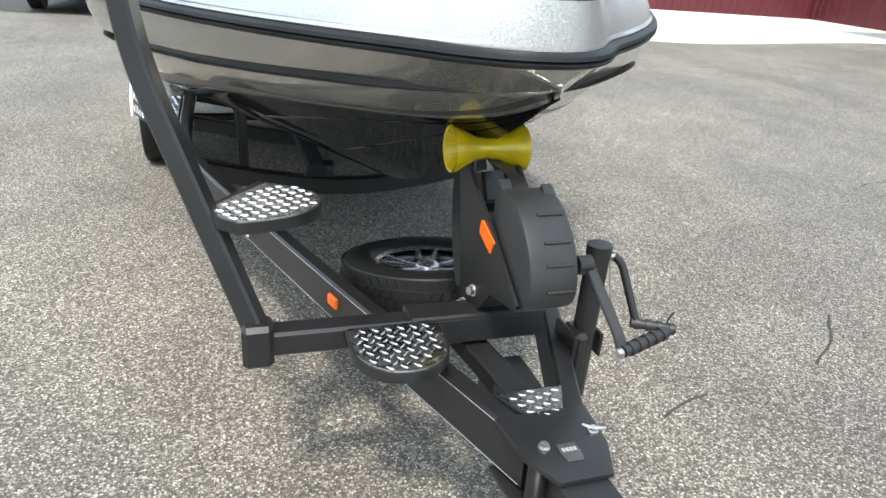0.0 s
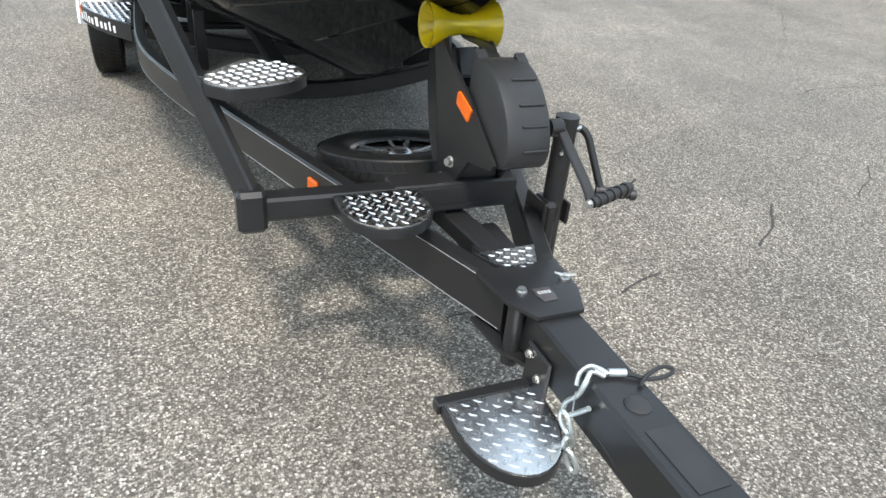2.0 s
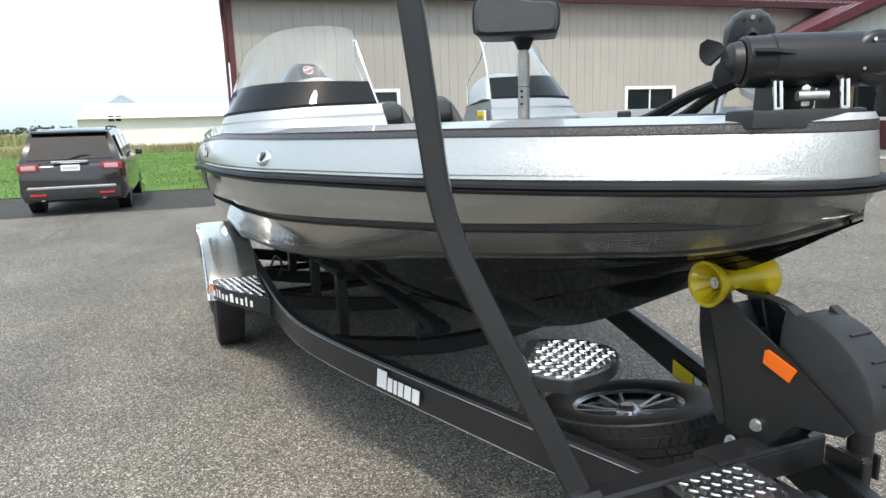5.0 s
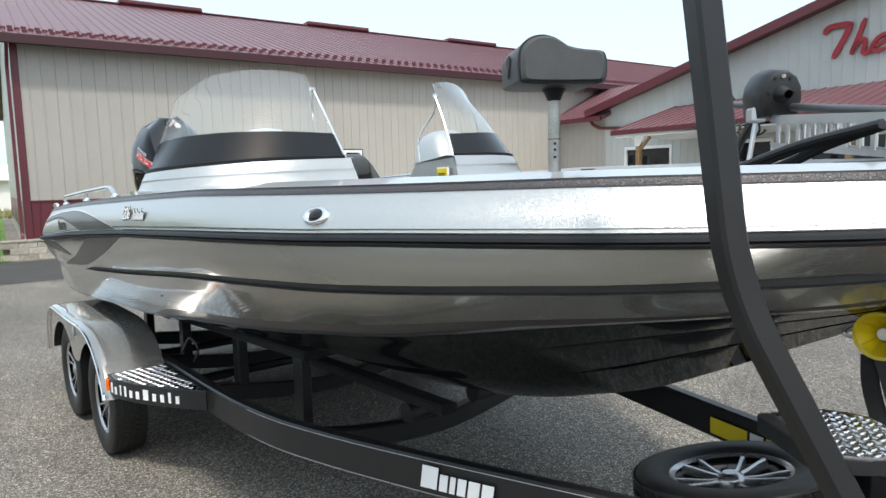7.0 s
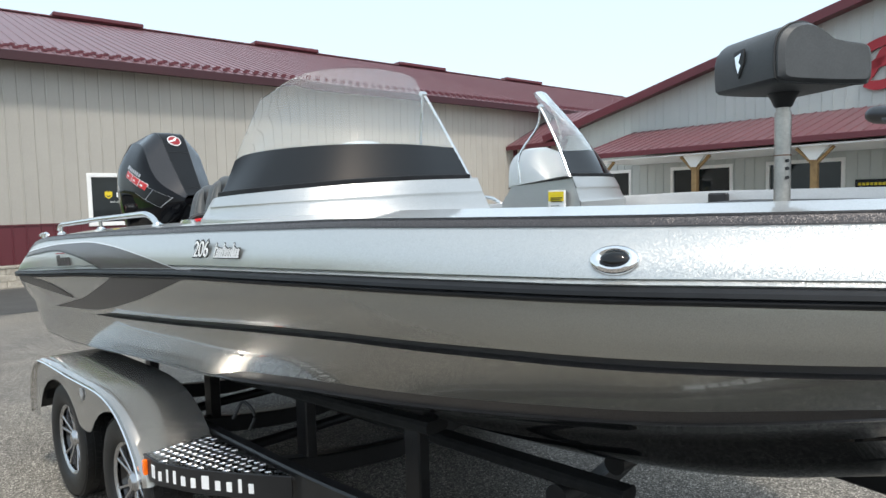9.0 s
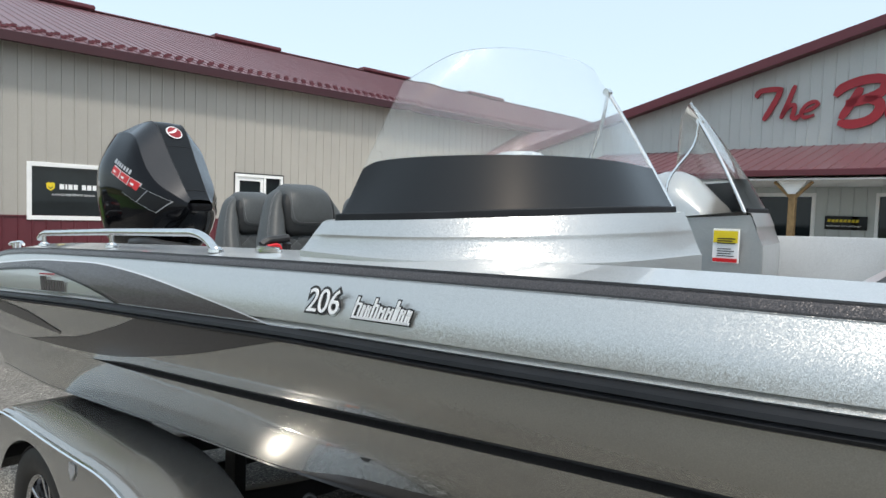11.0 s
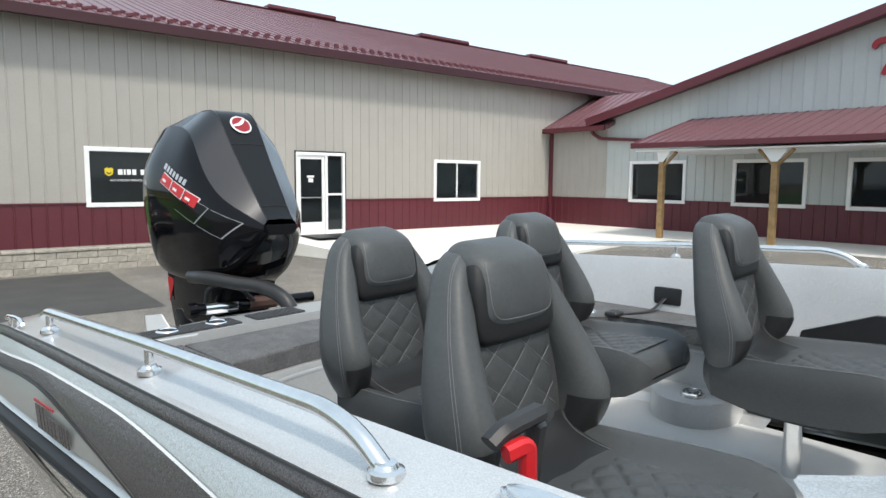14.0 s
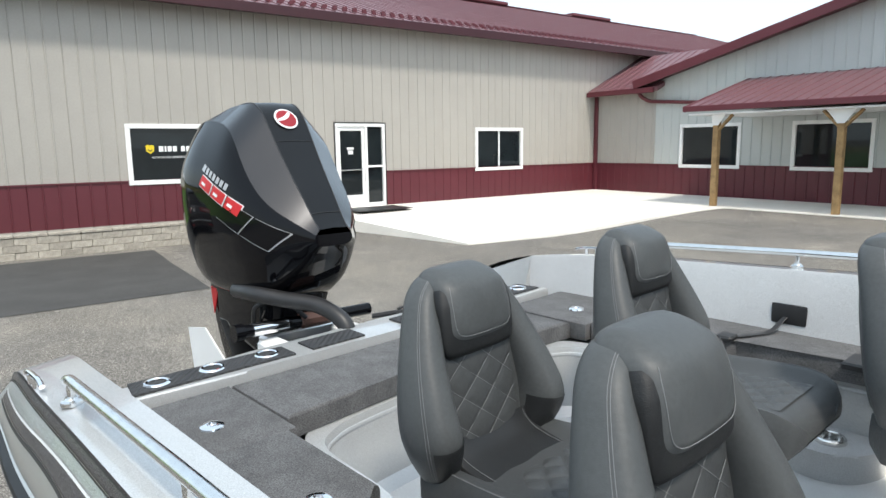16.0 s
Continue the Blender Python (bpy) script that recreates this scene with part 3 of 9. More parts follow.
def build_gable_building():
    b = thing("store_building", "grey ribbed steel building with a wide gable and maroon trim", "building", at=LOT)
    m = plane_m((0, GY, 0), (1, 0, 0), (0, 0, 1))
    opens = [(-10.02, -7.97, 1.25, 2.6), (-6.42, -4.34, 1.24, 2.59), (-3.3, -1.22, 1.24, 2.58), (0.2, 2.0, FLOOR, 2.6), (3.4, 5.5, 1.24, 2.58)]
    bm = bmesh.new()
    wall_core(bm, WX, GX1, FLOOR - 0.5, 3.7, opens, 0.2, m)
    prism(bm, [(GX0 + 0.03, 3.7), (GX1, 3.7), (GX1, GZ0), (GX_TOP, GZ_TOP), (GX0 + 0.03, GZ0)], 0.19, m @ Matrix.Translation((0, 0, -0.2)))
    box(bm, (GX0, GY + 0.2, FLOOR - 0.5), (GX0 + 0.2, GY + 22, GZ0))
    box(bm, (GX1 - 0.2, GY + 0.2, FLOOR - 0.5), (GX1, GY + 22, GZ0))
    part("wall", bm, "greysteel", b, smooth=False)
    roof_line = lambda u: GZ0 + (GX_TOP - GX0 - abs(u - GX_TOP)) * GSLOPE
    siding("siding_panel", b, m, WX + 0.02, GX0, 1.33, 3.75, "beige", opens)
    siding("siding_panel", b, m, GX0 + 0.004, GX1, 1.33, 4.0, "greysteel", opens, top=roof_line)
    siding("wainscot_panel", b, m, WX + 0.02, GX1, FLOOR, 1.31, "maroon", opens)
    bm = bmesh.new()
    box(bm, (WX + 0.03, GY - 0.028, 1.305), (GX1, GY + 0.01, 1.34))
    part("drip_trim", bm, "maroon", b, smooth=False)
    bm = bmesh.new()
    box(bm, (WX + 0.03, GY - 0.1, FLOOR), (WX + 0.15, GY + 0.01, 3.7), 0.006)
    part("corner_trim", bm, "maroon", b)
    # main roof
    bm = bmesh.new()
    n = Vector((-GSLOPE, 0, 1)).normalized()
    over = 0.45
    for sx in (-1, 1):
        e = Vector((GX_TOP + sx * (GX_TOP - GX0 + over), GZ0 - over * GSLOPE))
        pts = [(GX_TOP, GZ_TOP + 0.16), (e.x, e.y + 0.16), (e.x, e.y + 0.02), (GX_TOP, GZ_TOP + 0.02)]
        prism(bm, pts if sx > 0 else pts[::-1], 22.6, Matrix(((1, 0, 0, 0), (0, 0, 1, GY - 0.5), (0, 1, 0, 0), (0, 0, 0, 1))))
    part("roof", bm, "maroon_roof", b, smooth=False)
    bm = bmesh.new()
    sweep(bm, [(GX0 - over - 0.1, GY - 0.53, GZ0 - over * GSLOPE + 0.02), (GX_TOP, GY - 0.53, GZ_TOP + 0.08), (GX1 + over, GY - 0.53, GZ0 - over * GSLOPE + 0.02)], section_rect(0.06, 0.27))
    part("rake_trim", bm, "maroon", b)
    bm = bmesh.new()
    box(bm, (GX0 - over - 0.14, GY - 0.5, GZ0 - over * GSLOPE - 0.07), (GX0 - over, GY + 22, GZ0 - over * GSLOPE + 0.11), 0.012)
    part("gutter", bm, "maroon", b)
    bm = bmesh.new()
    sweep(bm, rounded([(GX0 - 0.5, GY - 0.35, 3.86), (GX0 - 0.5, GY - 0.2, 3.6), (GX0 - 0.2, GY - 0.12, 3.42), (GX0 + 2.9, GY - 0.12, 3.2)], 0.12, 3), section_rect(0.1, 0.08), up=(0, 1, 0.3))
    part("downspout", bm, "maroon", b)
    # connecting roof
    ce = (GY - 0.42, 3.72)
    bm = bmesh.new()
    prism(bm, [(ce[0], ce[1] + 0.14), (ce[0], ce[1]), (GY + 2.6, 5.03), (GY + 2.6, 5.17)], GX0 - WX + 0.3, Matrix(((0, 0, 1, WX + 0.02), (1, 0, 0, 0), (0, 1, 0, 0), (0, 0, 0, 1))))
    part("link_roof", bm, "maroon_roof", b, smooth=False)
    mr = plane_m((0, ce[0], ce[1] + 0.145), (1, 0, 0), (0, GY + 5 - ce[0], 6.44 - ce[1] - 0.14))
    siding("roof_panel", b, mr, WX + 0.02, GX0 + 0.3, 0, 3.3, "maroon_roof", rib=0.026)
    bm = bmesh.new()
    box(bm, (WX + 0.02, ce[0] - 0.11, ce[1] - 0.04), (GX0 + 0.2, ce[0] + 0.02, ce[1] + 0.13), 0.012)
    part("gutter", bm, "maroon", b)
    for o in (0, 1, 2, 4):
        window_unit(b, m, *opens[o], mullions=((opens[o][0] + opens[o][1]) / 2,) if o == 9 else ())
    u0, u1, v0, v1 = opens[3]
    bm = bmesh.new()
    box(bm, (u0, v1 - 0.09, -0.1), (u1, v1, 0.03), 0.005, m=m)
    for u in (u0, (u0 + u1) / 2 - 0.04, u1 - 0.08):
        box(bm, (u, v0, -0.1), (u + 0.08, v1 - 0.09, 0.03), 0.005, m=m)
    dd = part("door", bm, "white_paint", b, "white framed glass double door")
    bm = bmesh.new()
    box(bm, (u0 + 0.07, v0 + 0.02, -0.05), (u1 - 0.07, v1 - 0.08, -0.044), m=m)
    part("pane", bm, "dark_glass", dd, smooth=False)
    return b


def build_porch():
    p = thing("porch", "maroon metal porch roof on square timber posts", "porch", at=LOT)
    x0, x1, y0, z0, z1 = -7.75, 11.0, 14.88, 2.98, 3.88
    bm = bmesh.new()
    prism(bm, [(y0, z0), (y0, z0 - 0.1), (GY - 0.02, z1 - 0.12), (GY - 0.02, z1)], x1 - x0, Matrix(((0, 0, 1, x0), (1, 0, 0, 0), (0, 1, 0, 0), (0, 0, 0, 1))))
    part("roof_deck", bm, "maroon_roof", p, smooth=False)
    mr = plane_m((0, y0, z0 + 0.005), (1, 0, 0), (0, GY - 0.02 - y0, z1 - z0))
    siding("roof_panel", p, mr, x0, x1, 0.0, math.hypot(GY - 0.02 - y0, z1 - z0), "maroon_roof", rib=0.026)
    bm = bmesh.new()
    box(bm, (x0 - 0.06, y0 - 0.11, z0 - 0.13), (x1, y0 + 0.01, z0 + 0.02), 0.012)
    part("gutter", bm, "maroon", p)
    bm = bmesh.new()
    sweep(bm, [(x0 - 0.03, y0 - 0.05, z0 - 0.06), (x0 - 0.03, GY - 0.04, z1 - 0.06)], section_rect(0.04, 0.17), up=(0, 0, 1))
    part("rake_trim", bm, "maroon", p)
    bm = bmesh.new()
    box(bm, (x0 + 0.05, y0 + 0.02, z0 - 0.22), (x1, GY - 0.05, z0 - 0.18))
    part("soffit", bm, "white_paint", p, "pale flat soffit", smooth=False)
    for i, x in enumerate((-7.05, -3.97, -0.9, 2.15, 5.2, 8.3)):
        bm = bmesh.new()
        box(bm, (x - 0.075, 15.15, FLOOR - 0.06), (x + 0.075, 15.3, z0 - 0.2), 0.008)
        post = part("post", bm, "wood", p, "square treated timber post")
        bm = bmesh.new()
        for s in (-1, 1):
            if i == 0 and s < 0:
                continue
            sweep(bm, [(x + s * 0.05, 15.22, z0 - 0.62), (x + s * 0.42, 15.22, z0 - 0.24)], section_rect(0.06, 0.1), up=(0, 1, 0))
        part("brace", bm, "wood", post)
        bm = bmesh.new()
        prism(bm, [(-0.08, -0.34), (0.08, -0.34), (0.34, 0.0), (-0.34, 0.0)] if i else [(-0.08, -0.3), (0.08, -0.3), (0.3, 0.0), (-0.12, 0.0)], 0.012,
              Matrix.Translation((x, 15.14, z0 - 0.2)) @ pose(0, 0, 0, 90, 0, 0))
        part("gusset", bm, "white_paint", post, "pale triangular gusset", smooth=False)
    return p


def build_slab():
    bm = bmesh.new()
    near, far = ((WX, 6.45, FLOOR), (-7.75, 7.30, 0.03)), ((WX, 14.98, FLOOR), (-6.55, 14.98, FLOOR - 0.01))
    n = 12
    grid = []
    for i in range(n + 1):
        v = i / n
        row = []
        for k in range(n + 1):
            u = k / n
            p, q = [Vector(e[0]).lerp(Vector(e[1]), u) for e in (near, far)]
            r_ = p.lerp(q, v)
            fall = p.z + (q.z - p.z) * smoothstep(0.1, 0.95, v)
            row.append(Vector((r_.x, r_.y, max(fall, lot_z(r_.x, r_.y) + 0.012))))
        grid.append(row)
    top = [[bm.verts.new(LOT @ p) for p in row] for row in grid]
    for r0, r1 in zip(top, top[1:]):
        for k in range(n):
            bm.faces.new((r0[k], r0[k + 1], r1[k + 1], r1[k]))
    rim = top[0] + [row[-1] for row in top[1:]] + top[-1][-2::-1] + [row[0] for row in top[-2:0:-1]]
    foot = [bm.verts.new((v.co.x, v.co.y, -0.5)) for v in rim]
    for i in range(len(rim)):
        j = (i + 1) % len(rim)
        bm.faces.new((rim[i], rim[j], foot[j], foot[i]))
    box(bm, (WX, 14.982, -0.5), (11.5, CY, FLOOR), m=LOT)
    ob = part("pavement", bm, "concrete", None, smooth=False)
    tagged(ob, "pale concrete apron before the doors", "pavement", kind="structure")
    bm = bmesh.new()
    box(bm, (WX + 0.25, 7.3, FLOOR), (WX + 1.35, 9.0, FLOOR + 0.012), 0.004)
    mat_ = thing("door_mat", "dark rubber door mat on the concrete apron", "mat", at=LOT)
    part("mat", bm, "black_plastic", mat_)


build_long_building()
build_gable_building()
build_porch()
build_slab()
ground_patch("road", [(-6.1, -60), (-7.0, 1.75), (-12.3, 2.2), (-12.4, -60)], 0.006, "asphalt_new", "newer dark asphalt drive", "road", n=20)


# ---- boat hull ----
BOAT = Matrix.Translation((0, 0, 1.5)) @ pose(0, 0, 0, 1.2, 0, 0) @ Matrix.Translation((0, 0, -1.5))
BOAT_INV = BOAT.inverted()


def line(table):
    xs, vs = zip(*table)

    def f(x):
        return sum(float(np.interp(x + d, xs, vs)) for d in np.linspace(-0.12, 0.12, 5)) / 5
    return f


BOW = 5.76
_half = line([(-0.6, 1.20), (-0.3, 1.245), (0.3, 1.285), (1.5, 1.30), (3.0, 1.30), (3.6, 1.285), (4.2, 1.19), (4.6, 1.04), (5.05, 0.79), (5.35, 0.555), (5.57, 0.325), (5.70, 0.155)])


def half(x):
    """Half the beam at the rub rail."""
    return _half(5.60) * math.sqrt(max(0.0, (BOW - x) / (BOW - 5.60))) if x > 5.60 else _half(x)


rub_z = line([(-0.6, 1.205), (-0.3, 1.225), (0.3, 1.262), (1.2, 1.325), (2.5, 1.395), (3.5, 1.43), (4.5, 1.447), (5.8, 1.438)])
RUB_H = 0.038
gun_z = line([(-0.7, 1.20), (-0.5, 1.27), (-0.35, 1.365), (-0.15, 1.44), (0.05, 1.48), (0.3, 1.505), (0.7, 1.53), (1.5, 1.565), (2.5, 1.60), (3.4, 1.625), (5.0, 1.625), (5.8, 1.61)])
keel_z = line([(-0.6, 0.52), (3.3, 0.52), (3.8, 0.575), (4.1, 0.63), (4.62, 0.79), (5.04, 1.0), (5.29, 1.13), (5.5, 1.222), (5.58, 1.265), (5.69, 1.34), (5.78, 1.39), (5.95, 1.45)])
chine_z = line([(-0.6, 0.78), (0.3, 0.82), (1.5, 0.895), (2.2, 0.930), (2.9, 0.995), (3.5, 1.035), (4.24, 1.105), (4.6, 1.163), (4.8, 1.190), (5.0, 1.210), (5.15, 1.224), (5.3, 1.236), (5.5, 1.254), (5.65, 1.33), (5.9, 1.44)])
ledge_z = line([(-0.6, 1.03), (1.1, 1.10), (2.2, 1.172), (3.0, 1.234), (3.45, 1.262), (4.3, 1.297), (4.74, 1.315), (5.17, 1.328), (5.48, 1.334), (5.65, 1.36), (5.9, 1.44)])
chine_y = line([(-0.6, 1.06), (0.3, 1.12), (2.6, 1.12), (3.3, 1.07), (3.9, 0.98), (4.3, 0.885), (4.6, 0.765), (4.8, 0.66), (5.0, 0.535), (5.15, 0.42), (5.3, 0.29), (5.4, 0.19), (5.5, 0.08), (5.58, 0.0), (6.0, 0.0)])
inset = line([(-1, 0.045), (3.4, 0.05), (4.2, 0.085), (6, 0.10)])
HULL_X = [-0.46, -0.44] + [-0.42 + k * 0.1 for k in range(58)] + [5.36, 5.44, 5.5, 5.56, 5.61, 5.65, 5.68, 5.705, 5.725, 5.74, 5.75, BOW]


def blend(f, g, t, bulge=0.0):
    return lambda x: (f(x)[0] * (1 - t) + g(x)[0] * t + bulge * min(1, half(x)), f(x)[1] * (1 - t) + g(x)[1] * t)


def shrink(x):
    return min(1, half(x) * 2)


h_keel = lambda x: (0.0, keel_z(x))
h_chine = lambda x: (min(chine_y(x), half(x)), max(chine_z(x), keel_z(x)))
h_rub = lambda x: (half(x), max(rub_z(x), keel_z(x)))
h_rub2 = lambda x: (half(x), rub_z(x) + RUB_H)
h_gun = lambda x: (max(0.0, half(x) - inset(x) * shrink(x)), gun_z(x) - 0.028)
h_g2 = lambda x: (max(0.0, half(x) - (inset(x) + 0.013) * shrink(x)), gun_z(x) - 0.003)
h_g3 = lambda x: (max(0.0, half(x) - (inset(x) + 0.155) * shrink(x)), gun_z(x) + 0.014)


def ledge(x, dy=0.0, dz=0.0):
    """The spray ledge half way up the flank; its lip fades out at the stern and the stem."""
    k = smoothstep(1.0, 1.5, x) * (1 - smoothstep(5.4, 5.62, x))
    y = half(x) - (0.085 - 0.04 * smoothstep(3.2, 4.6, x)) * shrink(x) - 0.13 * smoothstep(4.95, 5.6, x)
    return max(0.0, y + dy * k), max(min(ledge_z(x), rub_z(x) - 0.01) + dz * k, keel_z(x))


def chine_row(x, dy, dz):
    """Rows of the reverse chine; the groove opens ahead of the sponson."""
    k = smoothstep(2.15, 2.5, x) * (1 - 0.7 * smoothstep(4.4, 5.2, x)) * (1 - smoothstep(5.35, 5.5, x))
    cy, cz = h_chine(x)
    ly, lz = ledge(x)
    f = 0.35 if lz - cz < 1e-3 else min(0.9, dz / (lz - cz))
    return max(0.0, cy + (ly - cy) * f + dy * k), cz + (lz - cz) * f


def topside(x, v, out=0.0):
    """A point on the starboard topside; v from the rub rail up to the gunwale."""
    y, z = blend(h_rub2, h_gun, v, 0.02 * math.sin(math.pi * min(1, max(0, v))))(x)
    return Vector((x, -(y + out), z))


def upper(x):
    return ledge(x, 0.018, 0.027)


def flank(x, v, out=0.0):
    """A point on the upper flank; v from the ledge up to the rub rail."""
    y, z = blend(upper, h_rub, v, 0.012 * math.sin(math.pi * min(1, max(0, v))))(x)
    return Vector((x, -(y + out), z))


def height_on(low, high, dz=0.027):
    """Turns a height over the ground into the share between two hull lines."""
    def f(table):
        g = line(table)
        return lambda x: min(1.0, max(0.0, (g(x) + dz - low(x)[1]) / max(0.01, high(x)[1] - low(x)[1])))
    return f


def port(x):
    """The port bow is a little leaner than the starboard one."""
    return 1 - 0.09 * smoothstep(3.3, 5.1, x) / max(half(x), 0.3)


def skin(name, rows, mat, parent, label="", xs=HULL_X, both=True):
    """rows: functions of x that give (y, z) of one half, from low to high."""
    bm = bmesh.new()
    for s in (-1, 1) if both else (-1,):
        vs = [[bm.verts.new((x, -f(x)[0] if s < 0 else f(x)[0] * port(x), f(x)[1])) for f in rows] for x in xs]
        for a, b in zip(vs, vs[1:]):
            for i in range(len(rows) - 1):
                bm.faces.new((a[i], b[i], b[i + 1], a[i + 1]))
    bmesh.ops.remove_doubles(bm, verts=bm.verts, dist=1e-4)
    return part(name, bm, mat, parent, label)


boat = thing("fishing_boat", "silver and grey metal-flake fishing boat resting on its trailer", "boat", at=BOAT)


def decal(name, surf, x0, x1, low, high, mat, out=0.0025, n=40, rows=4, label="", side=1):
    """A painted flash on a hull surface between two curves."""
    bm = bmesh.new()
    vs = []
    for i in range(n + 1):
        x = x0 + (x1 - x0) * i / n
        a, b = low(x), max(high(x), low(x) + 0.004)
        vs.append([bm.verts.new(surf(x, a + (b - a) * k / rows, out)) for k in range(rows + 1)])
    for a, b in zip(vs, vs[1:]):
        for k in range(rows):
            bm.faces.new((a[k], b[k], b[k + 1], a[k + 1]))
    if side < 0:
        bmesh.ops.transform(bm, matrix=Matrix.Diagonal((1, -1, 1, 1)), verts=bm.verts)
    return part(name, bm, mat, boat, label)


def build_boat():
    skin("bottom", [h_keel, blend(h_keel, h_chine, 0.36), blend(h_keel, h_chine, 0.38, -0.012), blend(h_keel, h_chine, 0.72), blend(h_keel, h_chine, 0.74, -0.012), blend(h_keel, h_chine, 0.94), h_chine], "hull_black", boat, "glossy black hull bottom")
    strip_h = lambda x: 0.012 + 0.042 * smoothstep(2.2, 2.6, x) * (1 - 0.8 * smoothstep(4.3, 5.1, x))
    strip_top = lambda x: chine_row(x, 0.0, strip_h(x))
    lip = lambda x: chine_row(x, 0.014, 0.008)
    groove = lambda x: ledge(x, 0.012, -0.001)
    skin("chine_lip", [h_chine, lip], "hull_grey", boat, "pale lip along the chine")
    # strip over the lip, darker than the flank
    skin("chine_stripe", [lip, lambda x: chine_row(x, 0.002, 0.013), strip_top], "gunmetal_flat", boat, "darker recessed strip above the chine")
    skin("lower_flank", [strip_top] + [blend(strip_top, groove, v, 0.008 * math.sin(math.pi * v)) for v in (0.25, 0.5, 0.75)] + [groove], "hull_grey", boat, "grey metal-flake lower flank")
    # the groove's shade is put into its colour, darker than the flank
    skin("spray_groove", [groove, lambda x: ledge(x, -0.032, 0.001), lambda x: ledge(x, -0.032, 0.020), upper], "gunmetal_flat", boat, "groove along the flank, coloured dark for its shade")
    skin("flank", [upper] + [blend(upper, h_rub, v, 0.012 * math.sin(math.pi * v)) for v in (0.2, 0.45, 0.7, 0.9)] + [h_rub], "hull_grey", boat, "grey metal-flake hull flank")
    skin("topside", [h_rub2, lambda x: (half(x) + 0.004 * shrink(x), rub_z(x) + RUB_H + 0.004), lambda x: (half(x) - 0.010 * shrink(x), rub_z(x) + RUB_H + 0.014)] + [blend(h_rub2, h_gun, v, 0.02 * math.sin(math.pi * v)) for v in (0.13, 0.3, 0.5, 0.7, 0.9)] + [h_gun], "silver", boat, "silver metal-flake topside")
    bm = bmesh.new()
    sec = [(-0.004, 0.0), (0.014, 0.002), (0.022, 0.006), (0.025, 0.012), (0.017, 0.0165), (0.025, 0.021), (0.022, 0.030), (0.013, 0.036), (-0.004, 0.038)]
    pts = [(x, -half(x), rub_z(x)) for x in HULL_X] + [(x, half(x) * port(x), rub_z(x)) for x in HULL_X[-2::-1]]
    sweep(bm, pts, sec)
    part("rub_rail", bm, "rub", boat, "black rubber rub rail")
    skin("gunwale_stripe", [h_gun, blend(h_gun, h_g2, 0.5, 0.003), h_g2], "gunmetal", boat, "dark metal-flake stripe along the gunwale")
    for a, b in ((-0.02, 0.13), (0.87, 1.02)):
        skin("stripe_edge", [blend(h_gun, h_g2, a, 0.004), blend(h_gun, h_g2, b, 0.0045)], "black_plastic", boat, "black edge of the gunwale stripe")
    skin("gunwale", [h_g2, blend(h_g2, h_g3, 0.5), h_g3], "gelcoat_silver", boat, "silver gunwale top")
    inner = [x for x in HULL_X if -0.05 <= x <= 5.45]
    skin("inner_wall", [lambda x: (max(0.02, h_g3(x)[0] - 0.03), 1.02 if x < 3.0 else 1.25 if x < 3.9 else 1.52), lambda x: (h_g3(x)[0] - 0.005 * shrink(x), gun_z(x)), h_g3], "gelcoat", boat, "silver speckled inner side", xs=inner)
    # transom with its notch for the motor
    bm = bmesh.new()
    x = -0.46
    pts = [h_keel(x), h_chine(x), ledge(x), h_rub(x), h_rub2(x), h_gun(x), h_g3(x)]
    for s in (-1, 1):
        bm.faces.new([bm.verts.new((x, s * y, z)) for y, z in pts + [(0.95, 1.1), (0.52, 1.1), (0.52, 1.0), (0.0, 1.0)]])
    part("transom", bm, "silver", boat, smooth=False)
    bm = bmesh.new()
    for s in (-1, 1):
        for q in (((-0.46, h_g3(-0.46)[0], gun_z(-0.46) + 0.012), (-0.02, h_g3(-0.02)[0], gun_z(-0.02) + 0.012), (-0.02, 0.97, 1.2), (-0.46, 0.95, 1.1)), ((-0.46, 0.95, 1.1), (-0.02, 0.97, 1.2), (-0.02, 0.52, 1.2), (-0.46, 0.52, 1.1)), ((-0.46, 0.52, 1.1), (-0.02, 0.52, 1.2), (-0.02, 0.52, 0.95), (-0.46, 0.52, 0.95))):
            bm.faces.new([bm.verts.new((xx, s * yy, zz)) for xx, yy, zz in q])
    for s in (-1, 1):
        g3 = h_g3(-0.02)[0]
        bm.faces.new([bm.verts.new((-0.021, s * yy, zz)) for yy, zz in ((g3 + 0.004, gun_z(-0.02) + 0.011), (g3 - 0.04, 1.1), (0.9, 1.1), (0.97, 1.2))])
    f = [bm.verts.new(p) for p in ((0.0, -0.52, 1.06), (0.0, 0.52, 1.06), (-0.42, 0.52, 0.98), (-0.42, -0.52, 0.98))]
    bm.faces.new(f)
    part("motor_well", bm, "gelcoat_silver", boat, "silver stern deck round the motor well", smooth=False)
    # flashes at the stern
    for s in (1, -1):
        on_top = height_on(h_rub2, h_gun)
        hi = on_top([(-0.2, 1.36), (0.17, 1.397), (0.68, 1.447), (1.276, 1.477), (1.545, 1.472), (1.78, 1.461), (2.172, 1.428), (2.487, 1.388), (2.6, 1.37)])
        lo = on_top([(-0.2, 1.34), (0.19, 1.375), (0.62, 1.417), (0.84, 1.423), (1.11, 1.408), (1.29, 1.396), (1.45, 1.372), (1.615, 1.343), (1.8, 1.3), (2.6, 1.3)])
        decal("flash", topside, -0.1, 2.52, lo, hi, "gunmetal", n=70, label="dark metal-flake flash", side=s)
        decal("pinstripe", topside, -0.1, 1.62, lambda x: lo(x) - 0.05, lo, "black_plastic", out=0.004, rows=1, side=s)
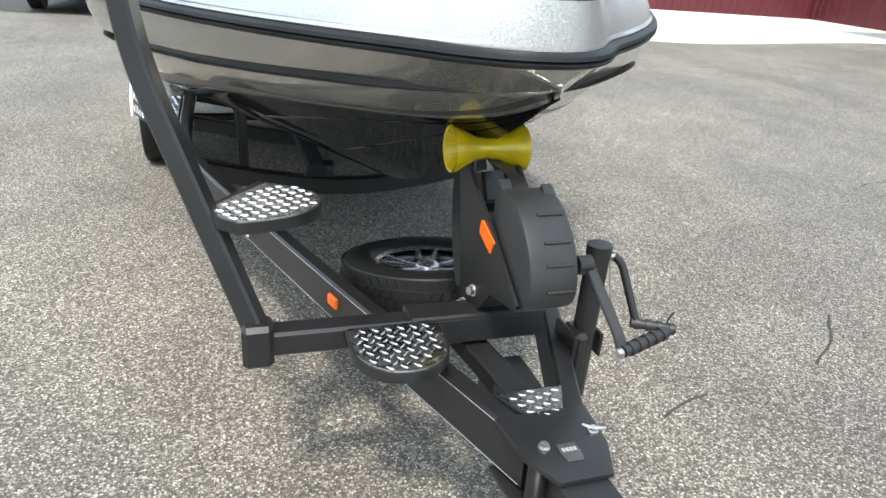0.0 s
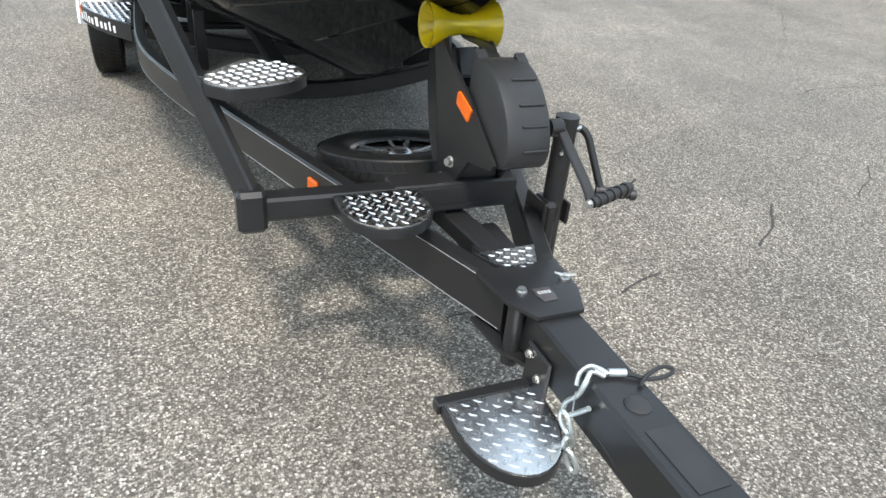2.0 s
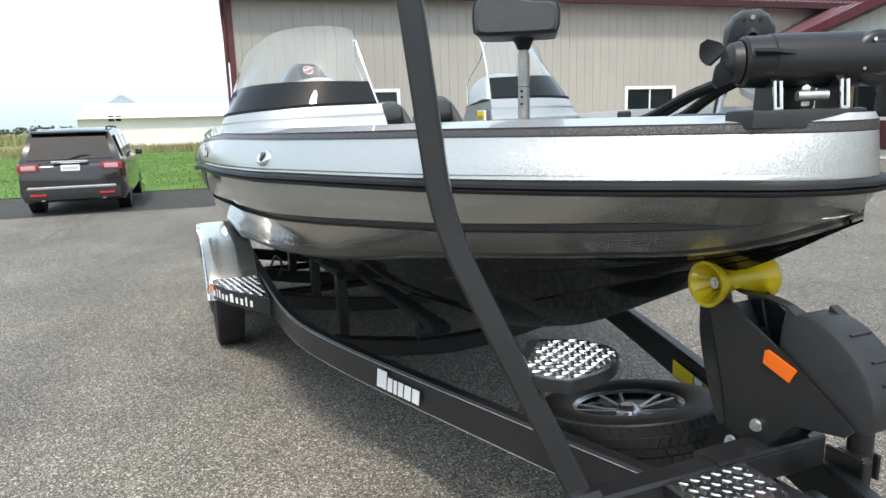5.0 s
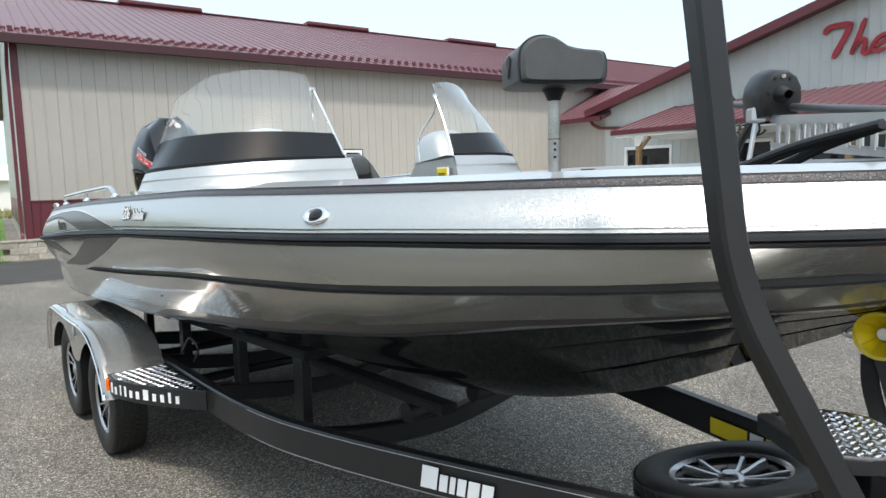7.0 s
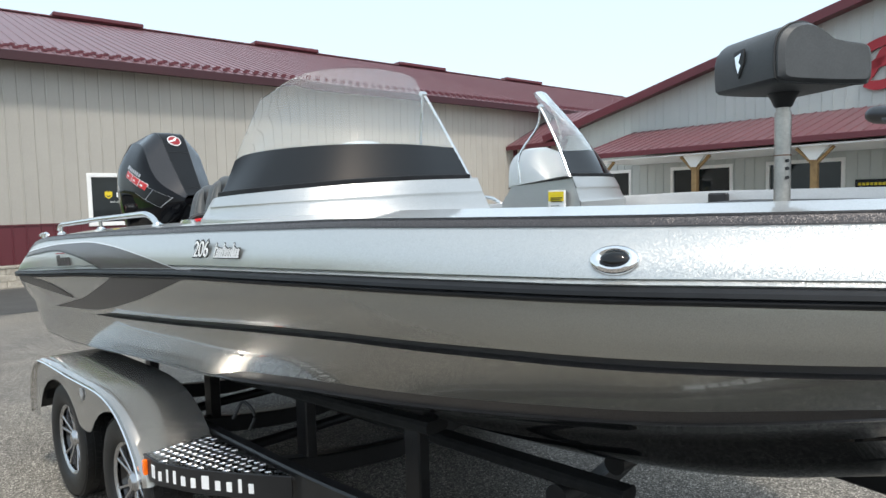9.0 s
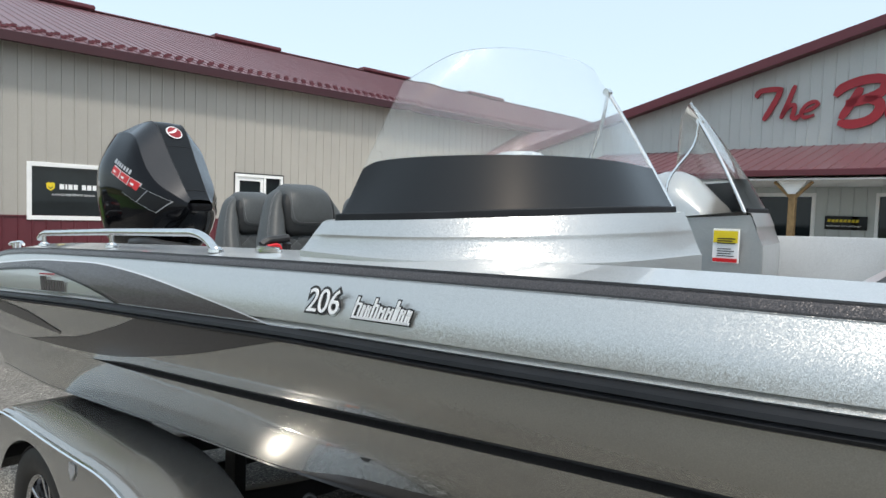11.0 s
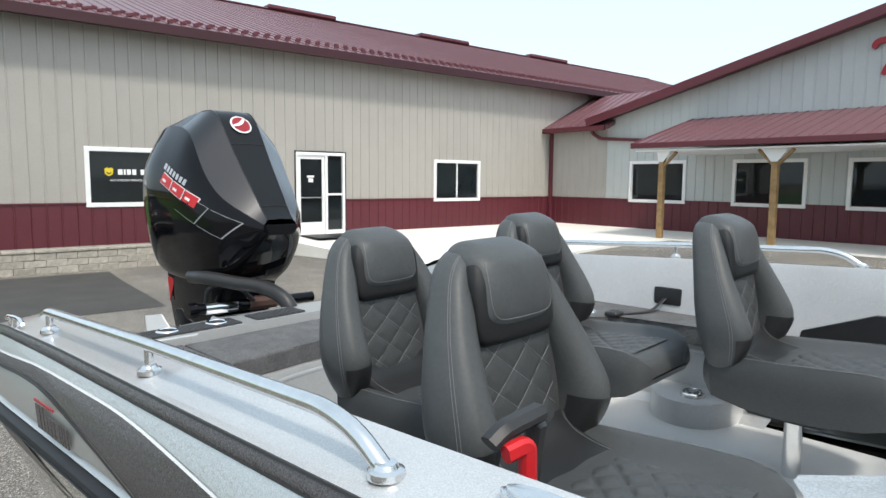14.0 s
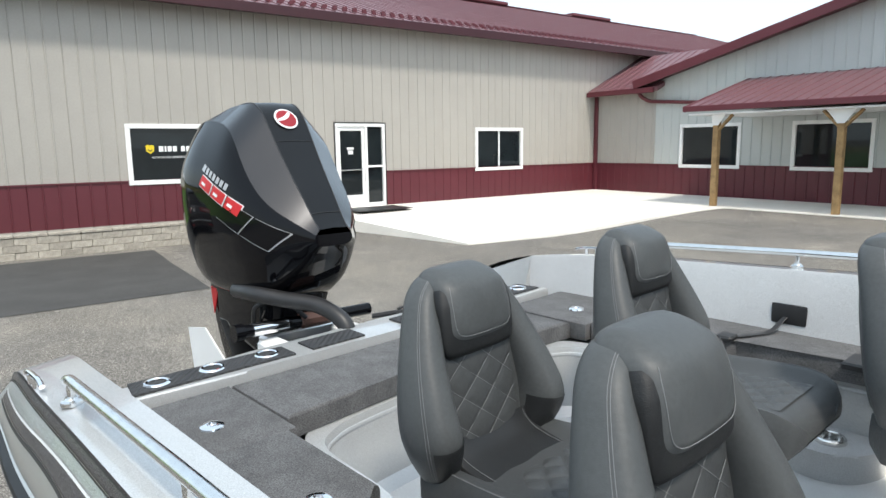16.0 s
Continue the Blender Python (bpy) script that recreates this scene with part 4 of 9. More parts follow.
        decal("flash_edge", topside, -0.1, 2.52, hi, lambda x: hi(x) + 0.03, "pale_line", out=0.003, rows=1, side=s)
        on_side = height_on(upper, h_rub)
        lo2 = on_side([(-0.3, 1.02), (0.1, 1.035), (0.54, 1.064), (0.91, 1.087), (1.23, 1.116), (1.5, 1.156), (1.96, 1.246), (2.31, 1.332), (2.465, 1.372), (2.6, 1.40)])
        hi2 = on_side([(-0.3, 1.02), (0.1, 1.03), (0.32, 1.045), (0.65, 1.10), (1.07, 1.168), (1.315, 1.229), (1.555, 1.291), (1.75, 1.36), (2.5, 1.4)])
        decal("flash", flank, 0.1, 2.46, lo2, hi2, "gunmetal_flat", n=70, label="dark metal-flake flash", side=s)
        lo3 = on_side([(-0.4, 1.165), (0.3, 1.165), (0.89, 1.15)])
        hi3 = on_side([(-0.4, 1.22), (0.41, 1.222), (0.66, 1.207), (0.8, 1.177), (0.89, 1.152)])
        decal("flash", flank, -0.35, 0.88, lo3, hi3, "gunmetal_flat", label="dark metal-flake flash", side=s)
        # chrome hull fittings
        bm = bmesh.new()
        p = topside(4.215, 0.45)
        du = (topside(4.265, 0.45) - topside(4.165, 0.45)).normalized()
        dn = du.cross(topside(4.215, 0.55) - topside(4.215, 0.35)).normalized()
        seat_m = Matrix.Diagonal((1, s, 1, 1)) @ Matrix.Translation(p) @ Matrix((du, dn.cross(du), dn)).transposed().to_4x4()
        lathe(bm, [(0.026, 0.006), (0.032, 0.0115), (0.038, 0.012), (0.044, 0.009), (0.048, 0.004), (0.05, -0.003), (0.05, -0.012)], seg=36)
        bmesh.ops.transform(bm, matrix=seat_m @ Matrix.Diagonal((1.08, 0.68, 0.95, 1)), verts=bm.verts)
        lamp = part("navigation_light", bm, "chrome", boat, "oval chrome navigation light")
        bm = bmesh.new()
        lathe(bm, [(0.0, 0.014), (0.014, 0.0125), (0.024, 0.009), (0.030, 0.003), (0.031, -0.004)], seg=28)
        bmesh.ops.transform(bm, matrix=seat_m @ Matrix.Diagonal((1.02, 0.62, 1.0, 1)), verts=bm.verts)
        part("lens", bm, "smoke", lamp)
        bm = bmesh.new()
        _cy, _cz = chine_row(2.637, 0.0, 0.15)
        q = Vector((2.637, -_cy, _cz))
        cyl(bm, (q.x, (q.y - 0.006) * s, q.z), (q.x, (q.y + 0.03) * s, q.z), 0.026, seg=24)
        part("drain_fitting", bm, "black_plastic", boat, "round black through-hull fitting")
        # grab rail
        yr = 1.19
        feet = [(0.524, gun_z(0.524)), (1.216, gun_z(1.216)), (1.956, gun_z(1.956))]
        path = [(0.44, s * (yr - 0.01), feet[0][1] + 0.035), (0.524, s * yr, feet[0][1] + 0.062), (1.216, s * yr, feet[1][1] + 0.064), (1.83, s * yr, feet[2][1] + 0.06), (1.90, s * yr, feet[2][1] + 0.045), (1.956, s * yr, feet[2][1] + 0.008)]
        bm = bmesh.new()
        sweep(bm, rounded(path, 0.05, 5), section_round(0.0135, 14))
        rail = part("grab_rail", bm, "stainless", boat, "polished stainless grab rail")
        for k, (fx, fz) in enumerate(feet):
            bm = bmesh.new()
            lathe(bm, [(0.0, 0.012), (0.014, 0.012), (0.017, 0.006), (0.024, 0.003), (0.025, -0.006)], Matrix.Translation((fx, s * yr, fz + 0.01)), 24)
            if k < 2:
                cyl(bm, (fx, s * yr, fz + 0.02), (fx, s * yr, fz + 0.062), 0.009, seg=14)
            part("rail_foot", bm, "stainless", rail)
        # cleats on the gunwale
        bm = bmesh.new()
        cap = []
        for k in range(40):
            a = 2 * math.pi * k / 40
            cap.append((0.064 * math.copysign(abs(math.cos(a)) ** 1.25, math.cos(a)), 0.021 * math.sin(a)))
        for sc, z0, z1 in ((1.0, -0.006, 0.004), (0.86, 0.004, 0.010)):
            prism(bm, [(x * sc, y * sc) for x, y in cap], z1 - z0, Matrix.Translation((2.168, s * 1.145, gun_z(2.168) + 0.014 + z0)), 0.002)
        part("pull_up_cleat", bm, "stainless", boat, "slim stainless pull-up cleat")
        bm = bmesh.new()
        sweep(bm, spline([(0.15, s * 1.215, gun_z(0.2) + 0.016), (0.19, s * 1.215, gun_z(0.2) + 0.026), (0.30, s * 1.215, gun_z(0.3) + 0.026), (0.34, s * 1.215, gun_z(0.3) + 0.016)], 4), section_round(0.007, 10))
        for fx in (0.215, 0.275):
            cyl(bm, (fx, s * 1.215, gun_z(fx)), (fx, s * 1.215, gun_z(fx) + 0.026), 0.010, seg=12)
        part("cleat", bm, "chrome", boat, "chrome stern cleat")


M["gelcoat_silver"] = material("silver_gelcoat", (0.50, 0.51, 0.51), 0.30, 0.35, noise_scale=3, noise_amount=0.04, fine=420, fine_amount=0.18, coat=0.8, flake=0.22, flake_scale=520)
M["gunmetal_flat"] = material("gunmetal_clear", (0.050, 0.045, 0.044), 0.35, 0.1, coat=0.15, noise_scale=2, noise_amount=0.1, flake=0.15, flake_scale=600)
M["pale_line"] = material("pale_line", (0.62, 0.63, 0.64), 0.3)
build_boat()


def slab_part(name, outline, z0, z1, mat, parent, bevel=0.012, label=""):
    bm = bmesh.new()
    prism(bm, outline, z1 - z0, Matrix.Translation((0, 0, z0)), bevel)
    return part(name, bm, mat, parent, label)


def build_interior():
    """Cockpit liner, decks and hatches; in the boat's own axes."""
    # forward deck follows the bow
    xs = [3.62 + k * 0.12 for k in range(16)]
    out = [(x, -(h_g3(x)[0] + 0.02)) for x in xs] + [(x, (h_g3(x)[0] + 0.02) * port(x)) for x in reversed(xs)]
    slab_part("fore_deck", out, 1.50, 1.592, "black_tread", boat, 0.01, "black ribbed forward deck")
    bm = bmesh.new()
    box(bm, (3.58, -0.99, 1.2), (3.63, 0.99, 1.585), 0.01)
    part("deck_riser", bm, "gelcoat", boat)
    # floor and liner
    slab_part("cockpit_floor", [(0.5, -0.62), (1.0, -0.62), (1.15, -0.94), (3.2, -0.86), (3.6, -0.66), (3.6, 0.66), (3.2, 0.86), (1.15, 0.94), (1.0, 0.62), (0.5, 0.62)], 0.93, 0.97, "liner", boat, 0.004, "grey moulded cockpit floor")
    bm = bmesh.new()                         # moulded liner wall with a rounded recess at the stern
    prof = [(1.75, -0.93), (1.2, -0.9), (1.05, -0.72), (0.98, -0.62), (0.66, -0.60), (0.56, -0.52), (0.52, -0.36), (0.50, 0.0), (0.52, 0.36), (0.56, 0.52), (0.66, 0.60), (0.98, 0.62), (1.05, 0.72), (1.2, 0.9), (1.75, 0.93)]
    path = spline([(x, y, 0) for x, y in prof], 4)
    rings = []
    for p in path:
        n = Vector((p.x - 1.4, p.y, 0)).normalized()
        rings.append([Vector((p.x, p.y, 0)) - n * 0.05 + Vector((0, 0, 0.97)), Vector((p.x, p.y, 0)) - n * 0.012 + Vector((0, 0, 1.0)), Vector((p.x, p.y, 0)) + Vector((0, 0, 1.22)), Vector((p.x, p.y, 0)) + n * 0.01 + Vector((0, 0, 1.245)), Vector((p.x, p.y, 0)) + n * 0.07 + Vector((0, 0, 1.25))])
    loft(bm, rings, closed=False, caps=False)
    part("liner_wall", bm, "gelcoat_silver", boat, "silver moulded liner wall")
    bm = bmesh.new()                         # rounded lip along the liner's top
    lip = [r[3] + Vector((0, 0, -0.03)) for r in rings]
    sweep(bm, lip, section_round(0.013, 10))
    part("liner_lip", bm, "gelcoat_silver", boat, "rounded silver lip of the liner")
    # rear deck: carpeted lids
    slab_part("rear_deck", [(0.16, -0.66), (0.53, -0.66), (0.50, -0.4), (0.47, 0.0), (0.50, 0.4), (0.53, 0.66), (0.16, 0.66)], 1.25, 1.318, "carpet", boat, 0.016, "grey carpeted rear deck")
    for s in (-1, 1):
        a = [(0.16, s * 1.10), (0.16, s * 0.668), (0.60, s * 0.668), (0.60, s * 1.10)]
        b = [(0.606, s * 1.10), (0.606, s * 0.70), (1.02, s * 0.70), (1.14, s * 0.86), (1.72, s * 0.90), (1.72, s * 1.10)]
        for k, o in enumerate((a, b)):
            lid = slab_part("deck_lid", o if s > 0 else o[::-1], 1.25, 1.32 + 0.006 * k, "carpet", boat, 0.012, "grey carpeted locker lid")
            lx, ly = ((0.43, 0.84), (0.98, 0.84))[k]
            bm = bmesh.new()
            lathe(bm, [(0.0, 0.004), (0.012, 0.004), (0.014, 0.009), (0.026, 0.009), (0.033, 0.005), (0.035, 0.0)], Matrix.Translation((lx, s * ly, 1.319 + 0.006 * k)), 24)
            part("latch", bm, "chrome", lid, "round chrome latch")
    # stern ledge with black inserts and cup wells
    bm = bmesh.new()
    prism(bm, [(0.0, -0.95), (0.14, -1.0), (0.155, -0.6), (0.155, 0.6), (0.14, 1.0), (0.0, 0.95), (-0.03, 0.5), (-0.03, -0.5)], 0.14, Matrix.Translation((0, 0, 1.208)), 0.014)
    stern = part("stern_ledge", bm, "gelcoat_silver", boat, "silver moulded stern ledge")
    for s in (-1, 1):
        slab_part("ledge_insert", [(-0.0, s * 0.93), (0.12, s * 0.95), (0.13, s * 0.40), (0.02, s * 0.40)][:: s], 1.344, 1.356, "black_tread", stern, 0.003, "black textured insert")
        slab_part("ledge_insert", [(0.02, s * 0.33), (0.13, s * 0.33), (0.13, s * 0.10), (0.02, s * 0.10)][:: s], 1.344, 1.356, "black_tread", stern, 0.003, "black textured insert")
        for y in (0.86, 0.68, 0.48):
            bm = bmesh.new()
            lathe(bm, [(0.030, 0.002), (0.034, 0.006), (0.040, 0.005), (0.043, 0.0)], Matrix.Translation((0.065, s * y, 1.3565)), 24)
            part("ring", bm, "chrome", stern)
    # port side cup holder shelf and strap
    bm = bmesh.new()
    pod = spline([(1.27, 0.96, 0), (1.31, 0.80, 0), (1.38, 0.715, 0), (1.48, 0.690, 0), (1.57, 0.725, 0), (1.625, 0.82, 0), (1.65, 0.96, 0)], 4)
    prism(bm, [(p.x, p.y) for p in pod], 0.103, Matrix.Translation((0, 0, 0.965)), 0.018)
    shelf = part("cup_shelf", bm, "gelcoat", boat, "moulded shelf with a cup well")
    bm = bmesh.new()
    lathe(bm, [(0.0, 0.001), (0.037, 0.001), (0.038, 0.014), (0.043, 0.017), (0.048, 0.013), (0.050, -0.001)], Matrix.Translation((1.488, 0.80, 1.068)), 32)
    part("cup_ring", bm, "stainless", shelf, "stainless cup ring")
    bm = bmesh.new()
    box(bm, (1.50, 0.80, 1.318), (1.74, 0.93, 1.345), 0.006)
    part("strap_plate", bm, "black_plastic", boat, "black slotted plate")
    bm = bmesh.new()
    box(bm, (1.17, 1.075, 1.355), (1.30, 1.098, 1.435), 0.016, seg=2)
    pad = part("rod_pad", bm, "black_plastic", boat, "black rod strap pad on the inner side")
    bm = bmesh.new()
    sweep(bm, spline([(1.225, 1.075, 1.385), (1.2, 1.01, 1.340), (1.16, 0.93, 1.334), (1.12, 0.86, 1.334)], 5), section_rect(0.022, 0.003, 0.001))
    box(bm, (1.08, 0.80, 1.328), (1.14, 0.87, 1.348), 0.006)
    part("strap", bm, "black_plastic", pad)
    bm = bmesh.new()
    prism(bm, [(1.815, 1.30), (1.83, 1.365), (2.06, 1.455), (2.30, 1.465), (2.30, 1.30)], 0.03, Matrix(((1, 0, 0, 0), (0, 0, 1, 0.93), (0, 1, 0, 0), (0, 0, 0, 1))), 0.008)
    part("side_pad", bm, "black_plastic", boat, "black padded panel on the inner side")
    bm = bmesh.new()
    lathe(bm, [(0.0, 0.003), (0.03, 0.003), (0.034, 0.0)], Matrix.Translation((0.9, 0.1, 0.973)), 24)
    part("drain", bm, "stainless", boat, "round slotted drain")
    # throttle on the starboard side: a T-grip on a black stalk with a red trim lever before it
    bm = bmesh.new()
    sweep(bm, spline([(2.005, -0.975, 1.30), (2.012, -0.975, 1.48), (2.022, -0.972, 1.585), (2.026, -0.972, 1.61)], 5), section_rect(0.026, 0.030, 0.008), up=(0, 1, 0))
    thr = part("throttle", bm, "black_plastic", boat, "black throttle stalk")
    bm = bmesh.new()
    sweep(bm, rounded([(2.020, -1.066, 1.606), (2.024, -1.045, 1.620), (2.028, -0.970, 1.626)], 0.02, 4), section_rect(0.032, 0.026, 0.009))
    part("grip", bm, "black_plastic", thr, "black T-shaped grip")
    bm = bmesh.new()
    sweep(bm, rounded([(2.040, -1.058, 1.596), (2.048, -1.022, 1.602), (2.046, -1.016, 1.50), (2.040, -1.012, 1.40)], 0.012, 4), section_rect(0.024, 0.020, 0.005), up=(0.9, -0.4, 0.05))
    part("trigger", bm, "red", thr, "bright red lever")


def tread_material():
    """Black rubber with fine ribs."""
    m = material("black_tread", (0.035, 0.036, 0.038), 0.7, noise_scale=8, noise_amount=0.15, fine=200, fine_amount=0.2)
    nt = m.node_tree
    w = nt.nodes.new("ShaderNodeTexWave")
    w.inputs["Scale"].default_value = 22.0
    w.bands_direction = "DIAGONAL"
    co = nt.nodes.new("ShaderNodeTexCoord")
    nt.links.new(co.outputs["Object"], w.inputs["Vector"])
    bn = nt.nodes.new("ShaderNodeBump")
    bn.inputs["Strength"].default_value, bn.inputs["Distance"].default_value = 0.8, 0.004
    nt.links.new(w.outputs["Fac"], bn.inputs["Height"])
    nt.links.new(bn.outputs[0], nt.nodes["Principled BSDF"].inputs["Normal"])
    return m


M["black_tread"] = tread_material()
build_interior()


def lerp_path(pts, u):
    u = min(max(u, 0.0), 1.0) * (len(pts) - 1)
    i = min(int(u), len(pts) - 2)
    return Vector(pts[i]).lerp(Vector(pts[i + 1]), u - i)


def build_console(s):
    """A moulded console with a smoked band and a clear windshield; s: -1 starboard, 1 port."""
    base = [(2.36, 1.175), (2.45, 1.185), (2.72, 1.18), (2.97, 1.06), (3.12, 0.78), (3.165, 0.33)]
    top = [(2.425, 1.15), (2.52, 1.165), (2.74, 1.14), (2.96, 0.99), (3.09, 0.72), (3.115, 0.345)]
    zt = (1.696, 1.702, 1.711, 1.724, 1.735, 1.738)
    zb = 0.985
    b_ = spline([(x, s * y, 0) for x, y in base], 8)
    t_ = spline([(x, s * y, z) for (x, y), z in zip(top, zt)], 8)
    bm = bmesh.new()
    rows = []
    for p, q in zip(b_, t_):
        lo = Vector((p.x, p.y, 1.35 if abs(p.y) < 1.0 else gun_z(p.x) - 0.02))
        g = Vector((p.x, p.y, 1.612))
        c = q.lerp(g, 0.42)
        inn = Vector((0.5, s * 0.7, 0)).normalized()
        foot = g + inn * 0.004 + Vector((0, 0, 0.004))          # flared foot, hollow side, then a sharp crease
        rows.append([lo, lo.lerp(g, 0.6) + inn * 0.006, foot, g.lerp(c, 0.12) + inn * 0.002, g.lerp(c, 0.35), g.lerp(c, 0.80) - inn * 0.001, g.lerp(c, 0.93) + inn * 0.001, c + inn * 0.004, c.lerp(q, 0.06) + inn * 0.004, q.lerp(c, 0.4) + inn * 0.002, q, q - inn * 0.05 + Vector((0, 0, 0.004))])
    loft(bm, rows, closed=False, caps=False)

    # inner side, back and top
    def quad(*pts):
        bm.faces.new([bm.verts.new(p) for p in pts])
    edge = [Vector((2.42, s * 1.1, zb))] + [v.copy() for v in rows[0]]
    back = [edge]
    for y, dx in ((1.13, 0.0), (1.05, 0.05), (0.8, 0.19), (0.55, 0.27), (0.365, 0.29)):
        back.append([Vector((p.x + dx, s * min(y, abs(p.y) - 0.015), p.z)) for p in edge])
    loft(bm, back, closed=False, caps=False)
    quad((3.165, s * 0.33, 1.2), (3.165, s * 0.33, 1.612), (3.115, s * 0.345, 1.73), *back[-1][::-1], (3.0, s * 0.37, zb))
    lid = [r[-1] for r in rows] + [b[-1] for b in back[:0:-1]]
    for p, q in zip(lid, lid[1:] + lid[:1]):
        quad(p, q, (2.86, s * 0.7, 1.705))
    con = part("console", bm, "silver_soft", boat, "silver moulded console")
    # rounded dash hood behind the glass
    bm = bmesh.new()
    rings = []
    for i in range(17):
        a = math.pi * i / 16
        yy = 0.62 + 0.21 * math.cos(a)
        hgt = math.sin(a) ** 0.6
        rings.append([(2.66, s * yy, 1.69), (2.665, s * yy, 1.70 + 0.205 * hgt), (2.69, s * yy, 1.70 + 0.213 * hgt), (2.75, s * yy, 1.70 + 0.212 * hgt), (2.80, s * yy, 1.70 + 0.19 * hgt), (2.90, s * yy, 1.70 + 0.08 * hgt), (2.95, s * yy, 1.69)])
    loft(bm, rings, closed=False, caps=False)
    part("dash_hood", bm, "silver_soft", con, "rounded silver dash hood")
    # smoked band and glass
    bot = spline([(x, s * y, z) for (x, y), z in zip([(2.49, 1.152)] + top[1:-1] + [(3.10, 0.375)], zt)], 8)
    tops = spline([(2.585, s * 0.985, 2.115), (2.645, s * 0.85, 2.175), (2.71, s * 0.73, 2.20), (2.77, s * 0.60, 2.205), (2.82, s * 0.48, 2.192), (2.838, s * 0.42, 2.175)], 8)
    m = 48

    def surf(u, v):
        a = lerp_path(bot, u) + Vector((-0.010, -s * 0.010, 0))
        b = lerp_path(tops, u)
        bulge = 0.032 * math.sin(math.pi * min(1, v)) * (0.4 + 0.6 * math.sin(math.pi * min(1, u * 0.9 + 0.1)))
        return a.lerp(b, v) + Vector((0.6, s * 0.5, 0.2)) * bulge

    def v_band(u):
        return 0.335 - 0.045 * u

    def v_top(u):
        return 0.87 + 0.13 * smoothstep(-0.10, 0.22, u)

    def sheet(v0, v1, thick, rows=8):
        bm = bmesh.new()
        grid = []
        for off in (0.0, thick):
            g = []
            for i in range(m + 1):
                u = i / m
                a, b = v0(u), v1(u)
                col = []
                for k in range(rows + 1):
                    p = surf(u, a + (b - a) * k / rows)
                    col.append(bm.verts.new(p + Vector((0.7, s * 0.6, 0.3)) * off))
                g.append(col)
            grid.append(g)
            for a, b in zip(g, g[1:]):
                for k in range(rows):
                    bm.faces.new((a[k], a[k + 1], b[k + 1], b[k]))
        A, B = grid
        for k in range(rows):
            for i in (0, m):
                bm.faces.new((A[i][k], A[i][k + 1], B[i][k + 1], B[i][k]))
        for i in range(m):
            for k in (0, rows):
                bm.faces.new((A[i][k], A[i + 1][k], B[i + 1][k], B[i][k]))
        return bm

    ws = part("windshield", sheet(lambda u: v_band(u) + 0.002, v_top, 0.004), "acrylic", con, "clear curved windshield")
    ws.visible_shadow = False
    part("smoked_band", sheet(lambda u: 0.0, v_band, 0.006, 3), "smoke", con, "glossy black band below the windshield")
    bm = bmesh.new()
    sweep(bm, [surf(k / m, 0.0) + Vector((0.005, s * 0.005, 0.004)) for k in range(m + 1)], section_rect(0.007, 0.030, 0.003))
    part("gasket", bm, "rub", con)
    bm = bmesh.new()
    edge = [surf(1.0, v) + Vector((0.0, -s * 0.006, 0)) for v in [k / 12 for k in range(11)]]
    sweep(bm, edge, section_round(0.007, 8))
    part("windshield_trim", bm, "stainless", con, "bright edge trim")
    bm = bmesh.new()
    p = surf(1.0, 0.83)
    sweep(bm, spline([p, p + Vector((-0.02, -s * 0.005, -0.1)), Vector((2.79, s * 0.35, 1.86)), Vector((2.80, s * 0.34, 1.72))], 5), section_round(0.006, 8))
    cyl(bm, p + Vector((0, 0.012, 0)), p - Vector((0, 0.012, 0)), 0.012, seg=12)
    part("strut", bm, "stainless", con, "thin stainless strut")
    if s > 0:
        bm = bmesh.new()
        box(bm, (2.99, 0.315, 1.545), (3.085, 0.33, 1.675), 0.001)
        lab = part("warning_label", bm, "white", con, "white, yellow and red warning label", smooth=False)
        bm = bmesh.new()
        box(bm, (2.993, 0.312, 1.622), (3.082, 0.315, 1.668))
        part("yellow_field", bm, "yellow_mark", lab, smooth=False)
        bm = bmesh.new()
        for k in range(4):
            box(bm, (3.008, 0.313, 1.57 + 0.009 * k), (3.07 - 0.012 * (k % 2), 0.315, 1.573 + 0.009 * k))
        for k in range(3):
            box(bm, (3.008, 0.3105, 1.618 + 0.009 * k), (3.074 - 0.01 * (k % 2), 0.312, 1.622 + 0.009 * k))
        part("print_bars", bm, "black_plastic", lab, smooth=False)
        bm = bmesh.new()
        box(bm, (2.993, 0.312, 1.548), (3.082, 0.315, 1.562))
        part("red_field", bm, "red", lab, smooth=False)


M["silver_soft"] = material("silver_moulding", (0.52, 0.525, 0.515), 0.32, 0.7, fine=620, fine_amount=0.22, coat=0.6, flake=0.32, flake_scale=680)
for _side in (-1, 1):
    build_console(_side)
bm = bmesh.new()                                           # wheel rim peeping over the dash
_pts = [(2.49 + 0.04 * math.sin(a), -0.64 + 0.17 * math.cos(a), 1.735 + 0.15 * math.sin(a)) for a in [2 * math.pi * k / 28 for k in range(28)]]
sweep(bm, _pts, section_round(0.014, 10), up=(1, 0, 0), closed=True)
for a in (0.5, 2.6, 4.7):
    cyl(bm, (2.49, -0.64, 1.735), (2.49 + 0.04 * math.sin(a), -0.64 + 0.165 * math.cos(a), 1.735 + 0.145 * math.sin(a)), 0.011, seg=10)
cyl(bm, (2.49, -0.64, 1.735), (2.64, -0.64, 1.68), 0.03, seg=16)
part("steering_wheel", bm, "black_plastic", boat, "black steering wheel")
bm = bmesh.new()                                           # black bracket on the port side of the walkway
box(bm, (3.50, 0.985, 1.50), (3.60, 1.02, 1.63), 0.008)
part("bracket", bm, "black_plastic", boat, "black slotted bracket")


